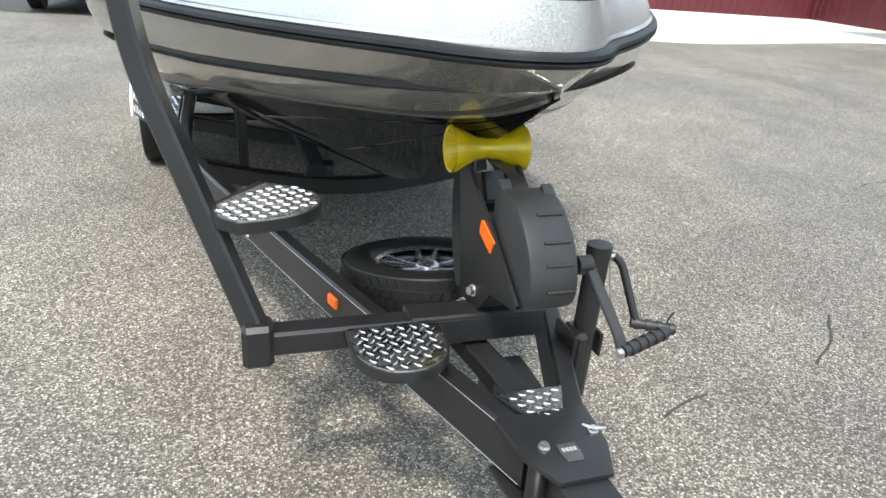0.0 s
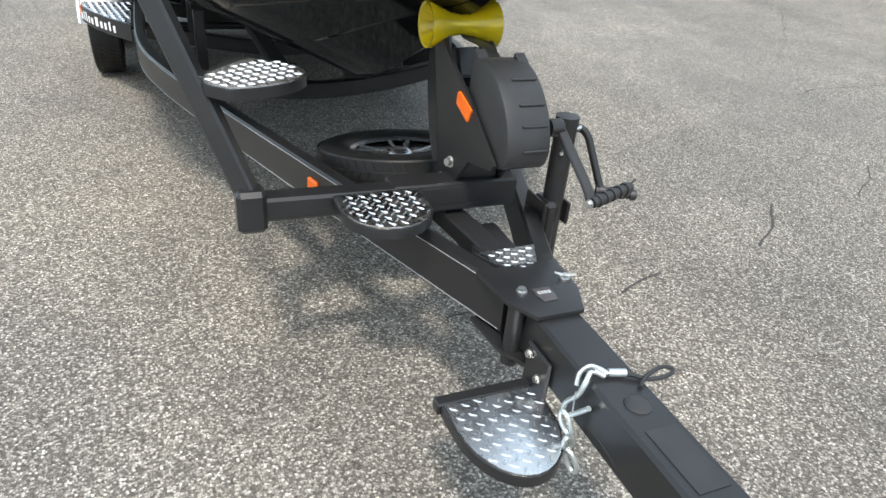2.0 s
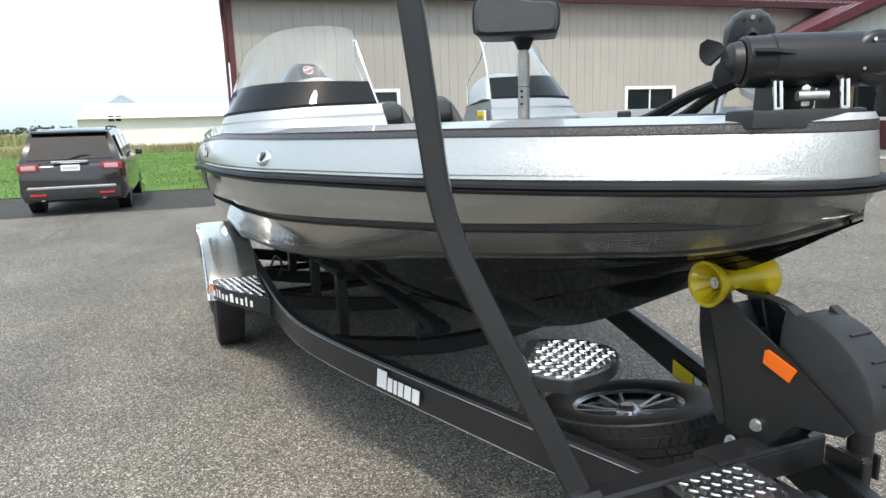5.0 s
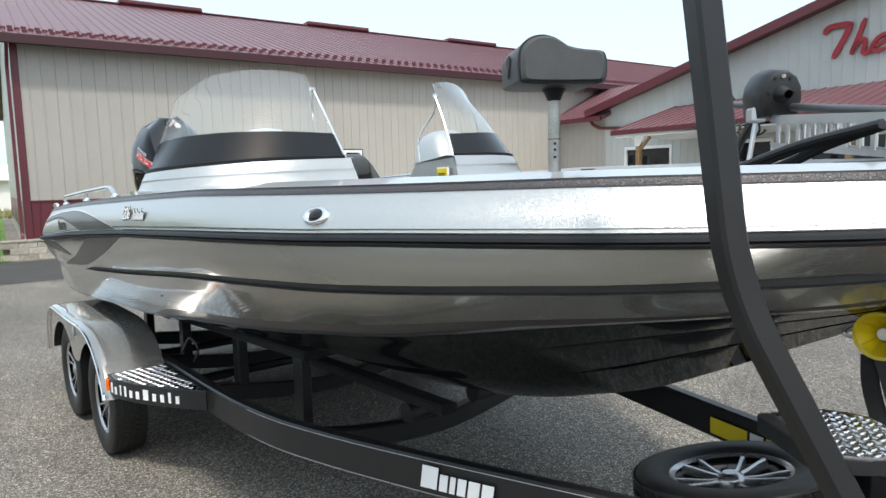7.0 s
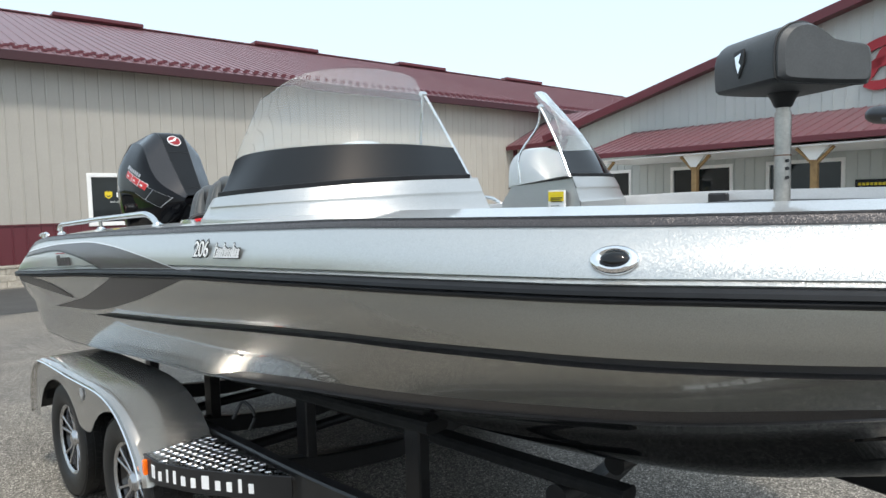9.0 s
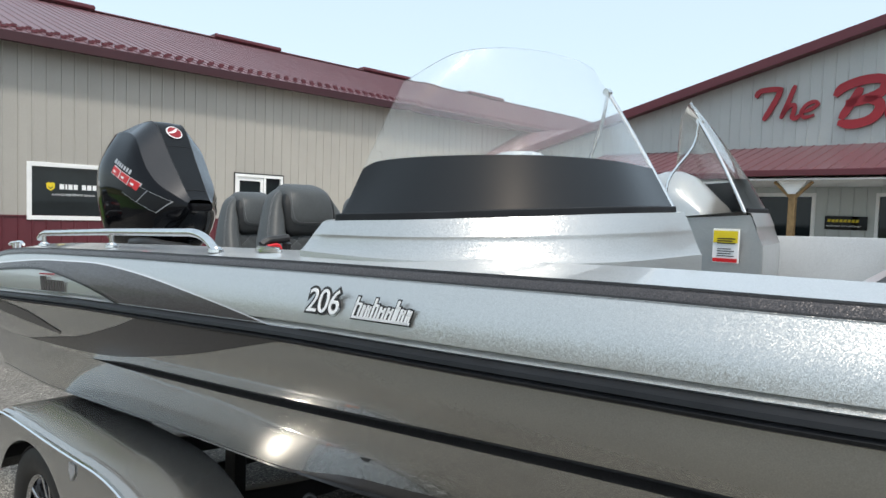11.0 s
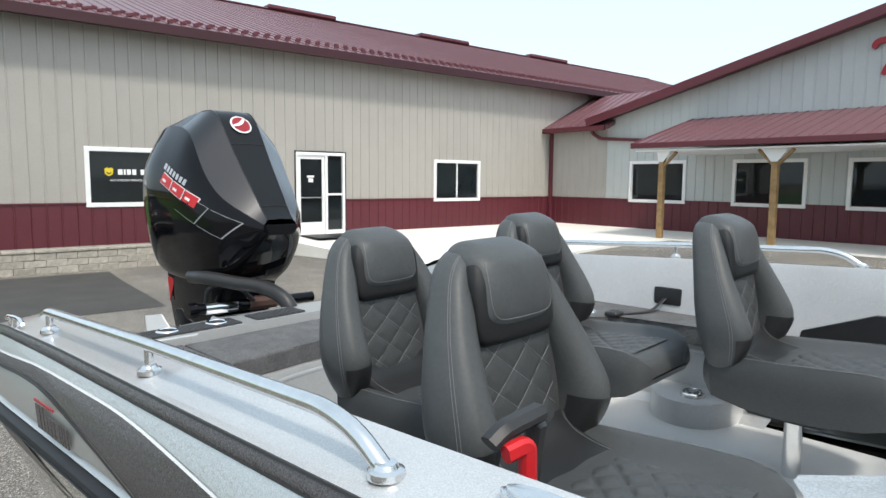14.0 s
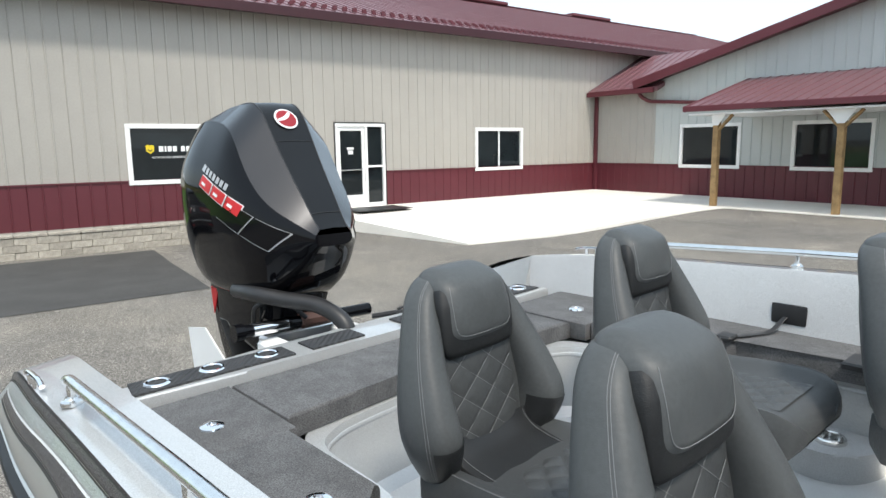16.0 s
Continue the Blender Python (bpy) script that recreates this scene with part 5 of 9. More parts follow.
# ---- lettering ----
def letters(name, text, size, m, mat, parent, extrude=0.0015, label="", shear=0.0, offset=0.0, space=1.0):
    """A word as a mesh, with the built-in font."""
    cu = bpy.data.curves.new(name, "FONT")
    cu.body, cu.size, cu.extrude, cu.shear, cu.offset, cu.space_character = text, size, extrude, shear, offset, space
    cu.resolution_u = 6
    tmp = new("tmp", cu)
    dg = bpy.context.evaluated_depsgraph_get()
    me = bpy.data.meshes.new_from_object(tmp.evaluated_get(dg))
    bpy.data.objects.remove(tmp)
    bpy.data.curves.remove(cu)
    me.transform(m)
    me.materials.clear()
    me.materials.append(M[mat])
    ob = new(name, me)
    ob.parent = parent
    return tagged(ob, label)


def bars(name, widths, height, m, mat, parent, gap=0.15, slant=0.2, depth=0.002, label="", tall=()):
    """Plain slanted bars of a word's size, one a letter."""
    x = 0.0
    for i, w in enumerate(widths):
        h = height if i in tall else height * 0.74
        k = slant * h
        bm = bmesh.new()
        prism(bm, [(x, 0), (x + w, 0), (x + w + k, h), (x + k, h)], depth, m)
        part(name, bm, mat, parent, label, smooth=False)
        x += w + gap * height


def side_matrix(surf, x, v, out=0.004):
    """A matrix on the starboard side: x forward, y up the surface, z out."""
    p = surf(x, v, 0.0)
    u = (surf(x + 0.05, v) - surf(x - 0.05, v)).normalized()
    w = (surf(x, v + 0.1) - surf(x, v - 0.1)).normalized()
    n = u.cross(w).normalized()
    w = n.cross(u)
    r = Matrix((u, w, n)).transposed().to_4x4()
    return Matrix.Translation(p + n * out) @ r


_m = side_matrix(topside, 2.548, 0.36)
letters("model_number_edge", "206", 0.082, _m, "black_plastic", boat, 0.001, "black edge of the number", 0.25, 0.006, 0.95)
letters("model_number", "206", 0.082, Matrix.Translation((0, -0.0022, 0)) @ _m, "white", boat, 0.001, "white slanted number 206", 0.25, 0.0, 0.95)
_m2 = side_matrix(topside, 2.712, 0.34)
_run = 0.0
for _k in range(9):                                      # one slanted pair of strokes a letter, tied at the foot
    _tall = _k in (0, 3, 6)
    _h = 0.050 if _tall else 0.033
    _w = (0.026, 0.013, 0.019, 0.022, 0.023, 0.023, 0.017, 0.020, 0.018)[_k]
    for _mat, _o, _z in (("black_plastic", 0.0032, -0.0008), ("white", 0.0, 0.0009)):
        bm = bmesh.new()
        for _x0, _x1, _z0, _z1 in ((0, 0.0065, 0, _h), (_w - 0.010, _w - 0.004, 0, _h * (0.7 if _tall else 0.95)), (0, _w, 0.0, 0.006), (0, _w * 0.8, _h * 0.62, _h * 0.62 + 0.006)):
            prism(bm, [(_run + _x0 + 0.42 * _z0 - _o, _z0 - _o), (_run + _x1 + 0.42 * _z0 + _o, _z0 - _o), (_run + _x1 + 0.42 * _z1 + _o, _z1 + _o), (_run + _x0 + 0.42 * _z1 - _o, _z1 + _o)], 0.0012, _m2 @ Matrix.Translation((0, 0, _z)))
        part("model_script", bm, _mat, boat, "white slanted script bars" if _mat == "white" else "black edge of the script", smooth=False)
    _run += _w
_m3 = side_matrix(topside, 0.80, 0.14)
bars("badge", [0.035, 0.022, 0.022, 0.022, 0.022, 0.03, 0.012, 0.012, 0.012], 0.06, _m3, "gunmetal", boat, 0.12, 0.05, 0.003, "dark raised badge bars", (0, 1))
bm = bmesh.new()
prism(bm, [(0, 0.066), (0.16, 0.066), (0.16, 0.072), (0, 0.072)], 0.003, _m3)
part("badge_line", bm, "red_sign", boat, smooth=False)


# ---- trailer ----
trailer = thing("boat_trailer", "black steel tandem-axle boat trailer with tread-plate steps", "trailer")


def inside(poly, x, y):
    hit = False
    for (x0, y0), (x1, y1) in zip(poly, poly[1:] + poly[:1]):
        if (y0 > y) != (y1 > y) and x < (x1 - x0) * (y - y0) / (y1 - y0) + x0:
            hit = not hit
    return hit


def tread_plate(name, outline, z, parent, pitch=0.032, turn=0.0, rim=0.03, label="bright diamond tread plate", m=None, base="black_paint"):
    """A step: a black pan with a bright diamond tread sheet on it."""
    bm = bmesh.new()
    cx = sum(p[0] for p in outline) / len(outline)
    cy = sum(p[1] for p in outline) / len(outline)
    wide = [(cx + (x - cx) * 1.05, cy + (y - cy) * 1.05) for x, y in outline]
    prism(bm, wide, rim, Matrix.Translation((0, 0, z - rim - 0.003)), 0.004)
    pan = part(name, bm, base, parent, "black step pan")
    bm = bmesh.new()
    prism(bm, outline, 0.004, Matrix.Translation((0, 0, z - 0.003)))
    x0, x1 = min(p[0] for p in outline), max(p[0] for p in outline)
    y0, y1 = min(p[1] for p in outline), max(p[1] for p in outline)
    r = max(x1 - x0, y1 - y0)
    n = int(r / pitch) + 2
    c, s = math.cos(radians(turn)), math.sin(radians(turn))
    for i in range(-n, n + 1):
        for k in range(-n, n + 1):
            u, v = (i + 0.5 * (k % 2)) * pitch, k * pitch * 0.5
            x, y = cx + u * c - v * s, cy + u * s + v * c
            a = radians(turn + (45 if (k % 2) else -45))
            d = Vector((math.cos(a), math.sin(a))) * pitch * 0.36
            e = Vector((-d.y, d.x)) * 0.27
            if not all(inside(outline, x + q * d.x, y + q * d.y) for q in (-1.1, 1.1)):
                continue
            top = [bm.verts.new((x + q.x, y + q.y, z + 0.0035)) for q in (d * 0.6, e * 0.5, -d * 0.6, -e * 0.5)]
            low = [bm.verts.new((x + q.x, y + q.y, z + 0.0008)) for q in (d, e, -d, -e)]
            bm.faces.new(top)
            for j in range(4):
                bm.faces.new((low[j], low[(j + 1) % 4], top[(j + 1) % 4], top[j]))
    part("tread", bm, "alu", pan, label, smooth=False)
    return pan


def d_shape(a, b, depth, n=12, square=0.25):
    """An outline with a straight edge from a to b and a rounded front that bulges to the left of it."""
    a, b = Vector(a), Vector(b)
    u = (b - a)
    w = u.length
    u.normalize()
    v = Vector((-u.y, u.x))
    pts = [a, b]
    mid = (a + b) / 2
    for k in range(n + 1):
        t = math.pi * k / n
        pts.append(mid + u * (w / 2) * math.cos(t) + v * (depth * square + depth * (1 - square) * math.sin(t)))
    return [(p.x, p.y) for p in pts]


def bolt(bm, p, axis=(0, 0, 1), r=0.012, h=0.012):
    p, axis = Vector(p), Vector(axis).normalized()
    cyl(bm, p, p + axis * h * 0.4, r * 1.35, seg=16)
    cyl(bm, p + axis * h * 0.4, p + axis * h, r, seg=6)


def build_trailer():
    for s in (-1, 1):
        bm = bmesh.new()
        path = spline([(-0.05, s * 0.93, 0.50), (1.2, s * 0.945, 0.50), (2.6, s * 0.955, 0.50), (3.2, s * 0.93, 0.505), (3.6, s * 0.855, 0.51), (4.15, s * 0.695, 0.52), (5.15, s * 0.365 - 0.008, 0.545), (6.02, s * 0.058 - 0.014, 0.562)], 5)
        sweep(bm, path, section_rect(0.058, 0.145, 0.008))
        rail = part("frame_rail", bm, "black_paint", trailer)
        for dz in (-0.062, 0.062):
            bm = bmesh.new()
            sweep(bm, [p + Vector((0, s * 0.0305, dz)) for p in path[14:38]], section_rect(0.002, 0.003, 0.0005))
            part("pinstripe", bm, "grey_mark", rail)
    # cross members and bunks
    for x, z in ((0.3, 0.42), (1.2, 0.40), (2.2, 0.42), (3.3, 0.44)):
        bm = bmesh.new()
        y = 0.92 if x < 3 else 0.86
        sweep(bm, spline([(x, -y, z), (x + 0.02, -0.45, z - 0.08), (x + 0.03, 0, z - 0.12), (x + 0.02, 0.45, z - 0.08), (x, y, z)], 4), section_rect(0.07, 0.1, 0.008))
        part("cross_member", bm, "black_paint", trailer)
    for s in (-1, 1):
        bm = bmesh.new()
        sweep(bm, [(0.0, s * 0.62, 0.636), (1.5, s * 0.62, 0.695), (3.1, s * 0.60, 0.755)], section_rect(0.12, 0.05, 0.012))
        bunk = part("bunk", bm, "black_carpet", trailer, "black carpeted bunk")
        bm = bmesh.new()
        sweep(bm, [(1.4, s * 0.27, 0.53), (3.75, s * 0.27, 0.56)], section_rect(0.1, 0.05, 0.012))
        part("bunk", bm, "black_carpet", trailer, "black carpeted bunk")
        for x in (0.3, 1.2, 2.2, 3.0):
            bm = bmesh.new()
            sweep(bm, [(x, s * 0.62, 0.36), (x, s * 0.62, 0.615 + 0.039 * x)], section_rect(0.06, 0.09, 0.006), up=(1, 0, 0))
            part("bunk_bracket", bm, "black_paint", trailer)
        bm = bmesh.new()
        cyl(bm, (3.45, s * 0.14, 0.47), (3.45, s * 0.3, 0.47), 0.05, seg=18)
        part("keel_roller", bm, "black_plastic", trailer)
    # axles
    for x in (0.78, 1.68):
        bm = bmesh.new()
        cyl(bm, (x, -1.12, 0.335), (x, 1.12, 0.335), 0.03, seg=14)
        part("axle", bm, "black_paint", trailer)
    # front: tongue, gusset, diagonal braces
    bm = bmesh.new()
    box(bm, (5.66, -0.076, 0.485), (6.78, 0.048, 0.622), 0.008)
    tongue = part("tongue", bm, "black_paint", trailer)
    bm = bmesh.new()
    prism(bm, [(5.93, -0.14), (6.08, -0.125), (6.165, -0.08), (6.165, 0.052), (6.07, 0.092), (5.93, 0.105)], 0.012, Matrix.Translation((0, 0, 0.624)), 0.003)
    plate = part("hinge_plate", bm, "black_paint", tongue)
    bm = bmesh.new()
    prism(bm, [(5.93, -0.14), (6.08, -0.125), (6.165, -0.08), (6.165, 0.052), (6.07, 0.092), (5.93, 0.105)], 0.012, Matrix.Translation((0, 0, 0.472)))
    part("hinge_plate", bm, "black_paint", tongue)
    bm = bmesh.new()
    cyl(bm, (6.085, -0.092, 0.44), (6.085, -0.092, 0.63), 0.024, seg=18)
    part("bushing", bm, "black_paint", tongue)
    bm = bmesh.new()
    bolt(bm, (6.056, -0.069, 0.636), (0, 0, 1), 0.011, 0.014)
    part("hinge_bolt", bm, "zinc", plate, "zinc bolt")
    bm = bmesh.new()
    bolt(bm, (6.031, 0.073, 0.636), (0, 0, 1), 0.010, 0.016)
    for sy in (-1, 1):
        cyl(bm, (6.031, 0.073, 0.648), (6.031 + 0.012 * sy, 0.073 + 0.026 * sy, 0.655), 0.005, 0.003, seg=8)
    part("wing_nut", bm, "zinc", plate, "zinc wing nut")
    bm = bmesh.new()
    prism(bm, [(-0.02, -0.032), (0.02, -0.032), (0.026, 0.0), (0.024, 0.026), (-0.024, 0.026), (-0.026, 0.0)], 0.003, Matrix.Translation((6.08, -0.014, 0.6365)) @ pose(0, 0, 0, 0, 0, 90), 0.001)
    em = part("emblem", bm, "gunmetal", plate, "small dark grey shield emblem")
    bm = bmesh.new()
    for x in range(4):
        prism(bm, [(-0.019 + 0.0098 * x, -0.002), (-0.0115 + 0.0098 * x, -0.002), (-0.0115 + 0.0098 * x, 0.010), (-0.019 + 0.0098 * x, 0.010)], 0.001, Matrix.Translation((6.080, -0.014, 0.6398)) @ pose(0, 0, 0, 0, 0, 90))
    part("emblem_bars", bm, "grey_mark", em, smooth=False)
    tread_plate("corner_step", [(5.842, -0.102), (5.842, 0.085), (5.95, 0.036), (5.95, -0.044)], 0.634, trailer, 0.03, 20, 0.012)
    # rounded cap and rough patch on the tongue
    bm = bmesh.new()
    lathe(bm, [(0.0, 0.006), (0.024, 0.006), (0.03, 0.003), (0.031, 0.0)], Matrix.Translation((6.48, -0.014, 0.622)), 24)
    part("round_cap", bm, "black_plastic", tongue)
    bm = bmesh.new()
    prism(bm, [(6.55, -0.049), (6.71, -0.049), (6.71, 0.026), (6.55, 0.026)], 0.0025, Matrix.Translation((0, 0, 0.622)), 0.001)
    part("label_patch", bm, "black_plastic", tongue, "dark embossed patch", smooth=False)
    # surge coupler
    bm = bmesh.new()
    box(bm, (6.76, -0.07, 0.50), (6.96, 0.042, 0.612), 0.012)
    box(bm, (6.92, -0.059, 0.52), (7.05, 0.031, 0.60), 0.02)
    coupler = part("coupler", bm, "zinc_pale", trailer, "zinc-plated ball coupler")
    bm = bmesh.new()
    sweep(bm, rounded([(6.84, 0.0, 0.612), (6.86, 0.0, 0.65), (6.98, 0.02, 0.655)], 0.02, 3), section_rect(0.035, 0.012, 0.003))
    cyl(bm, (6.82, -0.04, 0.63), (6.82, 0.04, 0.63), 0.012, seg=12)
    part("latch", bm, "zinc_pale", coupler)
    bm = bmesh.new()
    sweep(bm, spline([(6.30, -0.066, 0.50), (6.45, -0.07, 0.52), (6.58, -0.068, 0.505), (6.76, -0.06, 0.53)], 5), section_round(0.007, 8))
    part("brake_line", bm, "black_plastic", tongue)
    # step on the tongue
    s3 = tread_plate("tongue_step", d_shape((6.205, -0.085), (6.205, -0.325), 0.25, 14, 0.3), 0.452, trailer, 0.034, 8)
    bm = bmesh.new()
    box(bm, (6.165, -0.34, 0.418), (6.20, -0.05, 0.452), 0.004)
    box(bm, (6.15, -0.089, 0.42), (6.26, -0.076, 0.56), 0.006)
    part("step_bracket", bm, "black_paint", s3)
    for x, z in ((6.175, 0.535), (6.225, 0.495)):
        bm = bmesh.new()
        bolt(bm, (x, -0.09, z), (0, -1, 0), 0.009, 0.012)
        part("step_bolt", bm, "zinc", s3, "zinc bolt")
    # cross bar with step, handrail
    bm = bmesh.new()
    sweep(bm, [(5.60, 0.03, 0.708), (5.625, -0.66, 0.732)], section_rect(0.068, 0.068, 0.008))
    bar = part("cross_bar", bm, "black_paint", trailer)
    bm = bmesh.new()
    sweep(bm, [(5.585, 0.12, 0.70), (5.60, -0.28, 0.713)], section_rect(0.088, 0.092, 0.006))
    part("sleeve", bm, "black_paint", bar)
    bm = bmesh.new()
    box(bm, (5.595, -0.715, 0.672), (5.672, -0.638, 0.792), 0.012)
    part("corner_socket", bm, "black_paint", bar)
    tread_plate("bar_step", [(5.655, -0.455), (5.655, -0.215)] + [(5.655 + 0.09 + 0.12 * math.sin(t), -0.335 + 0.12 * math.cos(t)) for t in [math.pi * k / 12 for k in range(13)]], 0.757, trailer, 0.034, 0)
    bm = bmesh.new()
    hp = rounded([(5.627, -0.672, 0.75), (5.395, -0.911, 1.39), (5.335, -0.982, 2.12)], 0.13, 8)
    sweep(bm, hp, section_rect(0.052, 0.056, 0.007), up=(0.5, 1, 0.1))
    hand = part("handrail", bm, "black_paint", trailer, "tall black square-tube handrail")
    bm = bmesh.new()
    box(bm, (5.301, -1.017, 2.115), (5.369, -0.947, 2.135), 0.006)
    part("end_cap", bm, "black_plastic", hand)
    st2 = [(5.345, -0.625), (5.40, -0.535), (5.45, -0.503), (5.505, -0.50), (5.56, -0.54), (5.595, -0.60), (5.61, -0.675), (5.60, -0.715), (5.515, -0.76)]
    st2 = [(p.x, p.y) for p in spline([(x, y, 0) for x, y in st2 + st2[:1]], 4)[:-1]]
    s2 = tread_plate("rail_step", st2, 1.053, trailer, 0.030, 30)
    bm = bmesh.new()
    sweep(bm, [(5.335, -0.635, 1.03), (5.53, -0.785, 1.03)], section_rect(0.03, 0.045, 0.004))
    part("step_bracket", bm, "black_paint", s2)
    # feet and brace of the winch stand
    bm = bmesh.new()
    sweep(bm, [(5.50, -0.10, 0.63), (5.70, -0.05, 0.605), (5.90, -0.01, 0.582)], section_rect(0.078, 0.06, 0.006))
    part("stand_foot", bm, "black_paint", trailer)
    bm = bmesh.new()
    sweep(bm, rounded([(5.58, 0.02, 0.70), (5.50, 0.02, 0.86), (5.39, 0.01, 1.08)], 0.05, 3), section_rect(0.06, 0.075, 0.008), up=(0, 1, 0))
    part("winch_post", bm, "black_paint", trailer)
    # markers
    bm = bmesh.new()
    box(bm, (-0.03, -0.008, -0.02), (0.03, 0.008, 0.02), 0.004, m=Matrix.Translation((5.145, -0.408, 0.553)) @ pose(0, 0, 0, 0, 0, 19))
    part("side_marker", bm, "orange", trailer, "orange side marker lamp")
    # reflective labels on the inner face of the far rail
    d = Vector((1.0, -0.33, 0.025)).normalized()
    o = Vector((4.60, 0.503, 0.52))
    for a, b_, mt in ((0.0, 0.20, "yellow_mark"), (0.215, 0.28, "white"), (0.295, 0.42, "yellow_mark"), (0.425, 0.46, "orange")):
        bm = bmesh.new()
        r = Matrix((d, Vector((0, 0, 1)), d.cross(Vector((0, 0, 1))))).transposed().to_4x4()
        prism(bm, [(a, -0.035), (b_, -0.035), (b_, 0.035), (a, 0.035)], 0.004, Matrix.Translation(o) @ r)
        part("rail_label", bm, mt, trailer, smooth=False)
    # lettering bars on the starboard rail
    rr = Matrix(((Vector((1.0, 0.315, 0.022))).normalized(), Vector((0, 0, 1)), (Vector((1.0, 0.315, 0.022))).normalized().cross(Vector((0, 0, 1))))).transposed().to_4x4()
    bars("rail_lettering", [0.07, 0.034, 0.022, 0.034, 0.045, 0.045], 0.085, Matrix.Translation((4.145, -0.742, 0.487)) @ rr, "white", trailer, 0.12, 0.15, 0.003, "white lettering bars", (0,))
    # small connector wires near the hub
    bm = bmesh.new()
    sweep(bm, spline([(2.0, -0.9, 0.62), (2.03, -0.86, 0.70), (2.08, -0.83, 0.64), (2.06, -0.85, 0.56)], 5), section_round(0.008, 8))
    part("cable", bm, "black_plastic", trailer)


M["black_carpet"] = material("black_bunk_carpet", (0.012, 0.012, 0.012), 0.95, noise_scale=20, noise_amount=0.3, bump=0.8, bump_scale=300)
M["zinc_pale"] = material("zinc_pale", (0.55, 0.60, 0.60), 0.4, 0.85, noise_scale=25, noise_amount=0.12)
build_trailer()


def wheel_bm_tyre(R, W, rim):
    bm = bmesh.new()
    h = W / 2
    lathe(bm, [(rim - 0.01, h * 0.72), (rim + 0.004, h * 0.86), (rim + 0.02, h * 0.95), ((R + rim) / 2, h), (R - 0.03, h * 0.97), (R - 0.012, h * 0.90), (R - 0.003, h * 0.72), (R, h * 0.2), (R, -h * 0.2), (R - 0.003, -h * 0.72), (R - 0.012, -h * 0.90), (R - 0.03, -h * 0.97), ((R + rim) / 2, -h), (rim + 0.02, -h * 0.95), (rim, -h * 0.7)], seg=56)
    return bm


def tread_bm(R, W, n=60):
    """Ribs of the tread, cut by narrow grooves."""
    bm = bmesh.new()
    for k, (a, b) in enumerate(((-0.43, -0.27), (-0.235, -0.09), (-0.06, 0.06), (0.09, 0.235), (0.27, 0.43))):
        for i in range(n):
            t0, t1 = 2 * math.pi * (i + 0.06) / n, 2 * math.pi * (i + 0.94) / n
            sk = 0.4 * (2 * math.pi / n) * (1 if k % 2 else -1)
            r0, r1 = R - 0.004, R + 0.005
            if k in (0, 4):
                r1 = R + 0.001
            v = []
            for r in (r0, r1):
                for t, w in ((t0, a), (t1, a), (t1 + sk, b), (t0 + sk, b)):
                    v.append(bm.verts.new((r * math.cos(t), r * math.sin(t), w * W)))
            for f in ((4, 5, 6, 7), (0, 1, 5, 4), (1, 2, 6, 5), (2, 3, 7, 6), (3, 0, 4, 7)):
                bm.faces.new([v[j] for j in f])
    return bm


def build_wheel(name, label, parent=None):
    """A trailer wheel, its axis along z and its face up."""
    if parent is None:
        w = thing(name, label, "wheel")
    else:
        w = new(name)
        w.parent = parent
    R, W, rim = 0.325, 0.20, 0.203
    tyre = part("tyre", wheel_bm_tyre(R, W, rim), "tyre", w, "black trailer tyre")
    part("tread", tread_bm(R, W), "tyre", tyre, smooth=False)
    bm = bmesh.new()
    lathe(bm, [(rim - 0.02, 0.068), (rim - 0.004, 0.078), (rim - 0.001, 0.074), (rim, 0.06), (rim - 0.01, 0.05), (rim - 0.022, 0.035), (rim - 0.03, -0.06), (0.0, -0.06)], seg=48)
    rimo = part("rim", bm, "wheel_black", w, "black alloy rim")
    bm = bmesh.new()
    lathe(bm, [(rim - 0.021, 0.0685), (rim - 0.012, 0.0765), (rim - 0.004, 0.0795), (rim - 0.0005, 0.076)], seg=48)
    part("rim_edge", bm, "machined", rimo, "machined bright rim edge")
    for k in range(5):
        for d in (-0.17, 0.17):
            a = 2 * math.pi * k / 5 + d
            b = 2 * math.pi * k / 5 + d * 1.25
            bm = bmesh.new()
            c0, s0, c1, s1 = math.cos(a), math.sin(a), math.cos(b), math.sin(b)
            rings = []
            for r, z, hw in ((0.045, 0.055, 0.009), (0.09, 0.058, 0.0075), (0.14, 0.066, 0.0065), (rim - 0.014, 0.072, 0.009)):
                t = (r - 0.045) / (rim - 0.06)
                cx, cy = r * (c0 * (1 - t) + c1 * t), r * (s0 * (1 - t) + s1 * t)
                nx, ny = -s0, c0
                rings.append([(cx + nx * hw, cy + ny * hw, z - 0.03), (cx + nx * hw, cy + ny * hw, z - 0.003), (cx + nx * hw * 0.7, cy + ny * hw * 0.7, z), (cx - nx * hw * 0.7, cy - ny * hw * 0.7, z), (cx - nx * hw, cy - ny * hw, z - 0.003), (cx - nx * hw, cy - ny * hw, z - 0.03)])
            loft(bm, rings)
            part("spoke", bm, "machined", rimo, "machined spoke")
    bm = bmesh.new()
    lathe(bm, [(0.0, 0.074), (0.026, 0.074), (0.031, 0.07), (0.042, 0.062), (0.050, 0.05), (0.052, 0.0)], seg=32)
    part("hub", bm, "machined", rimo, "bright hub")
    return w


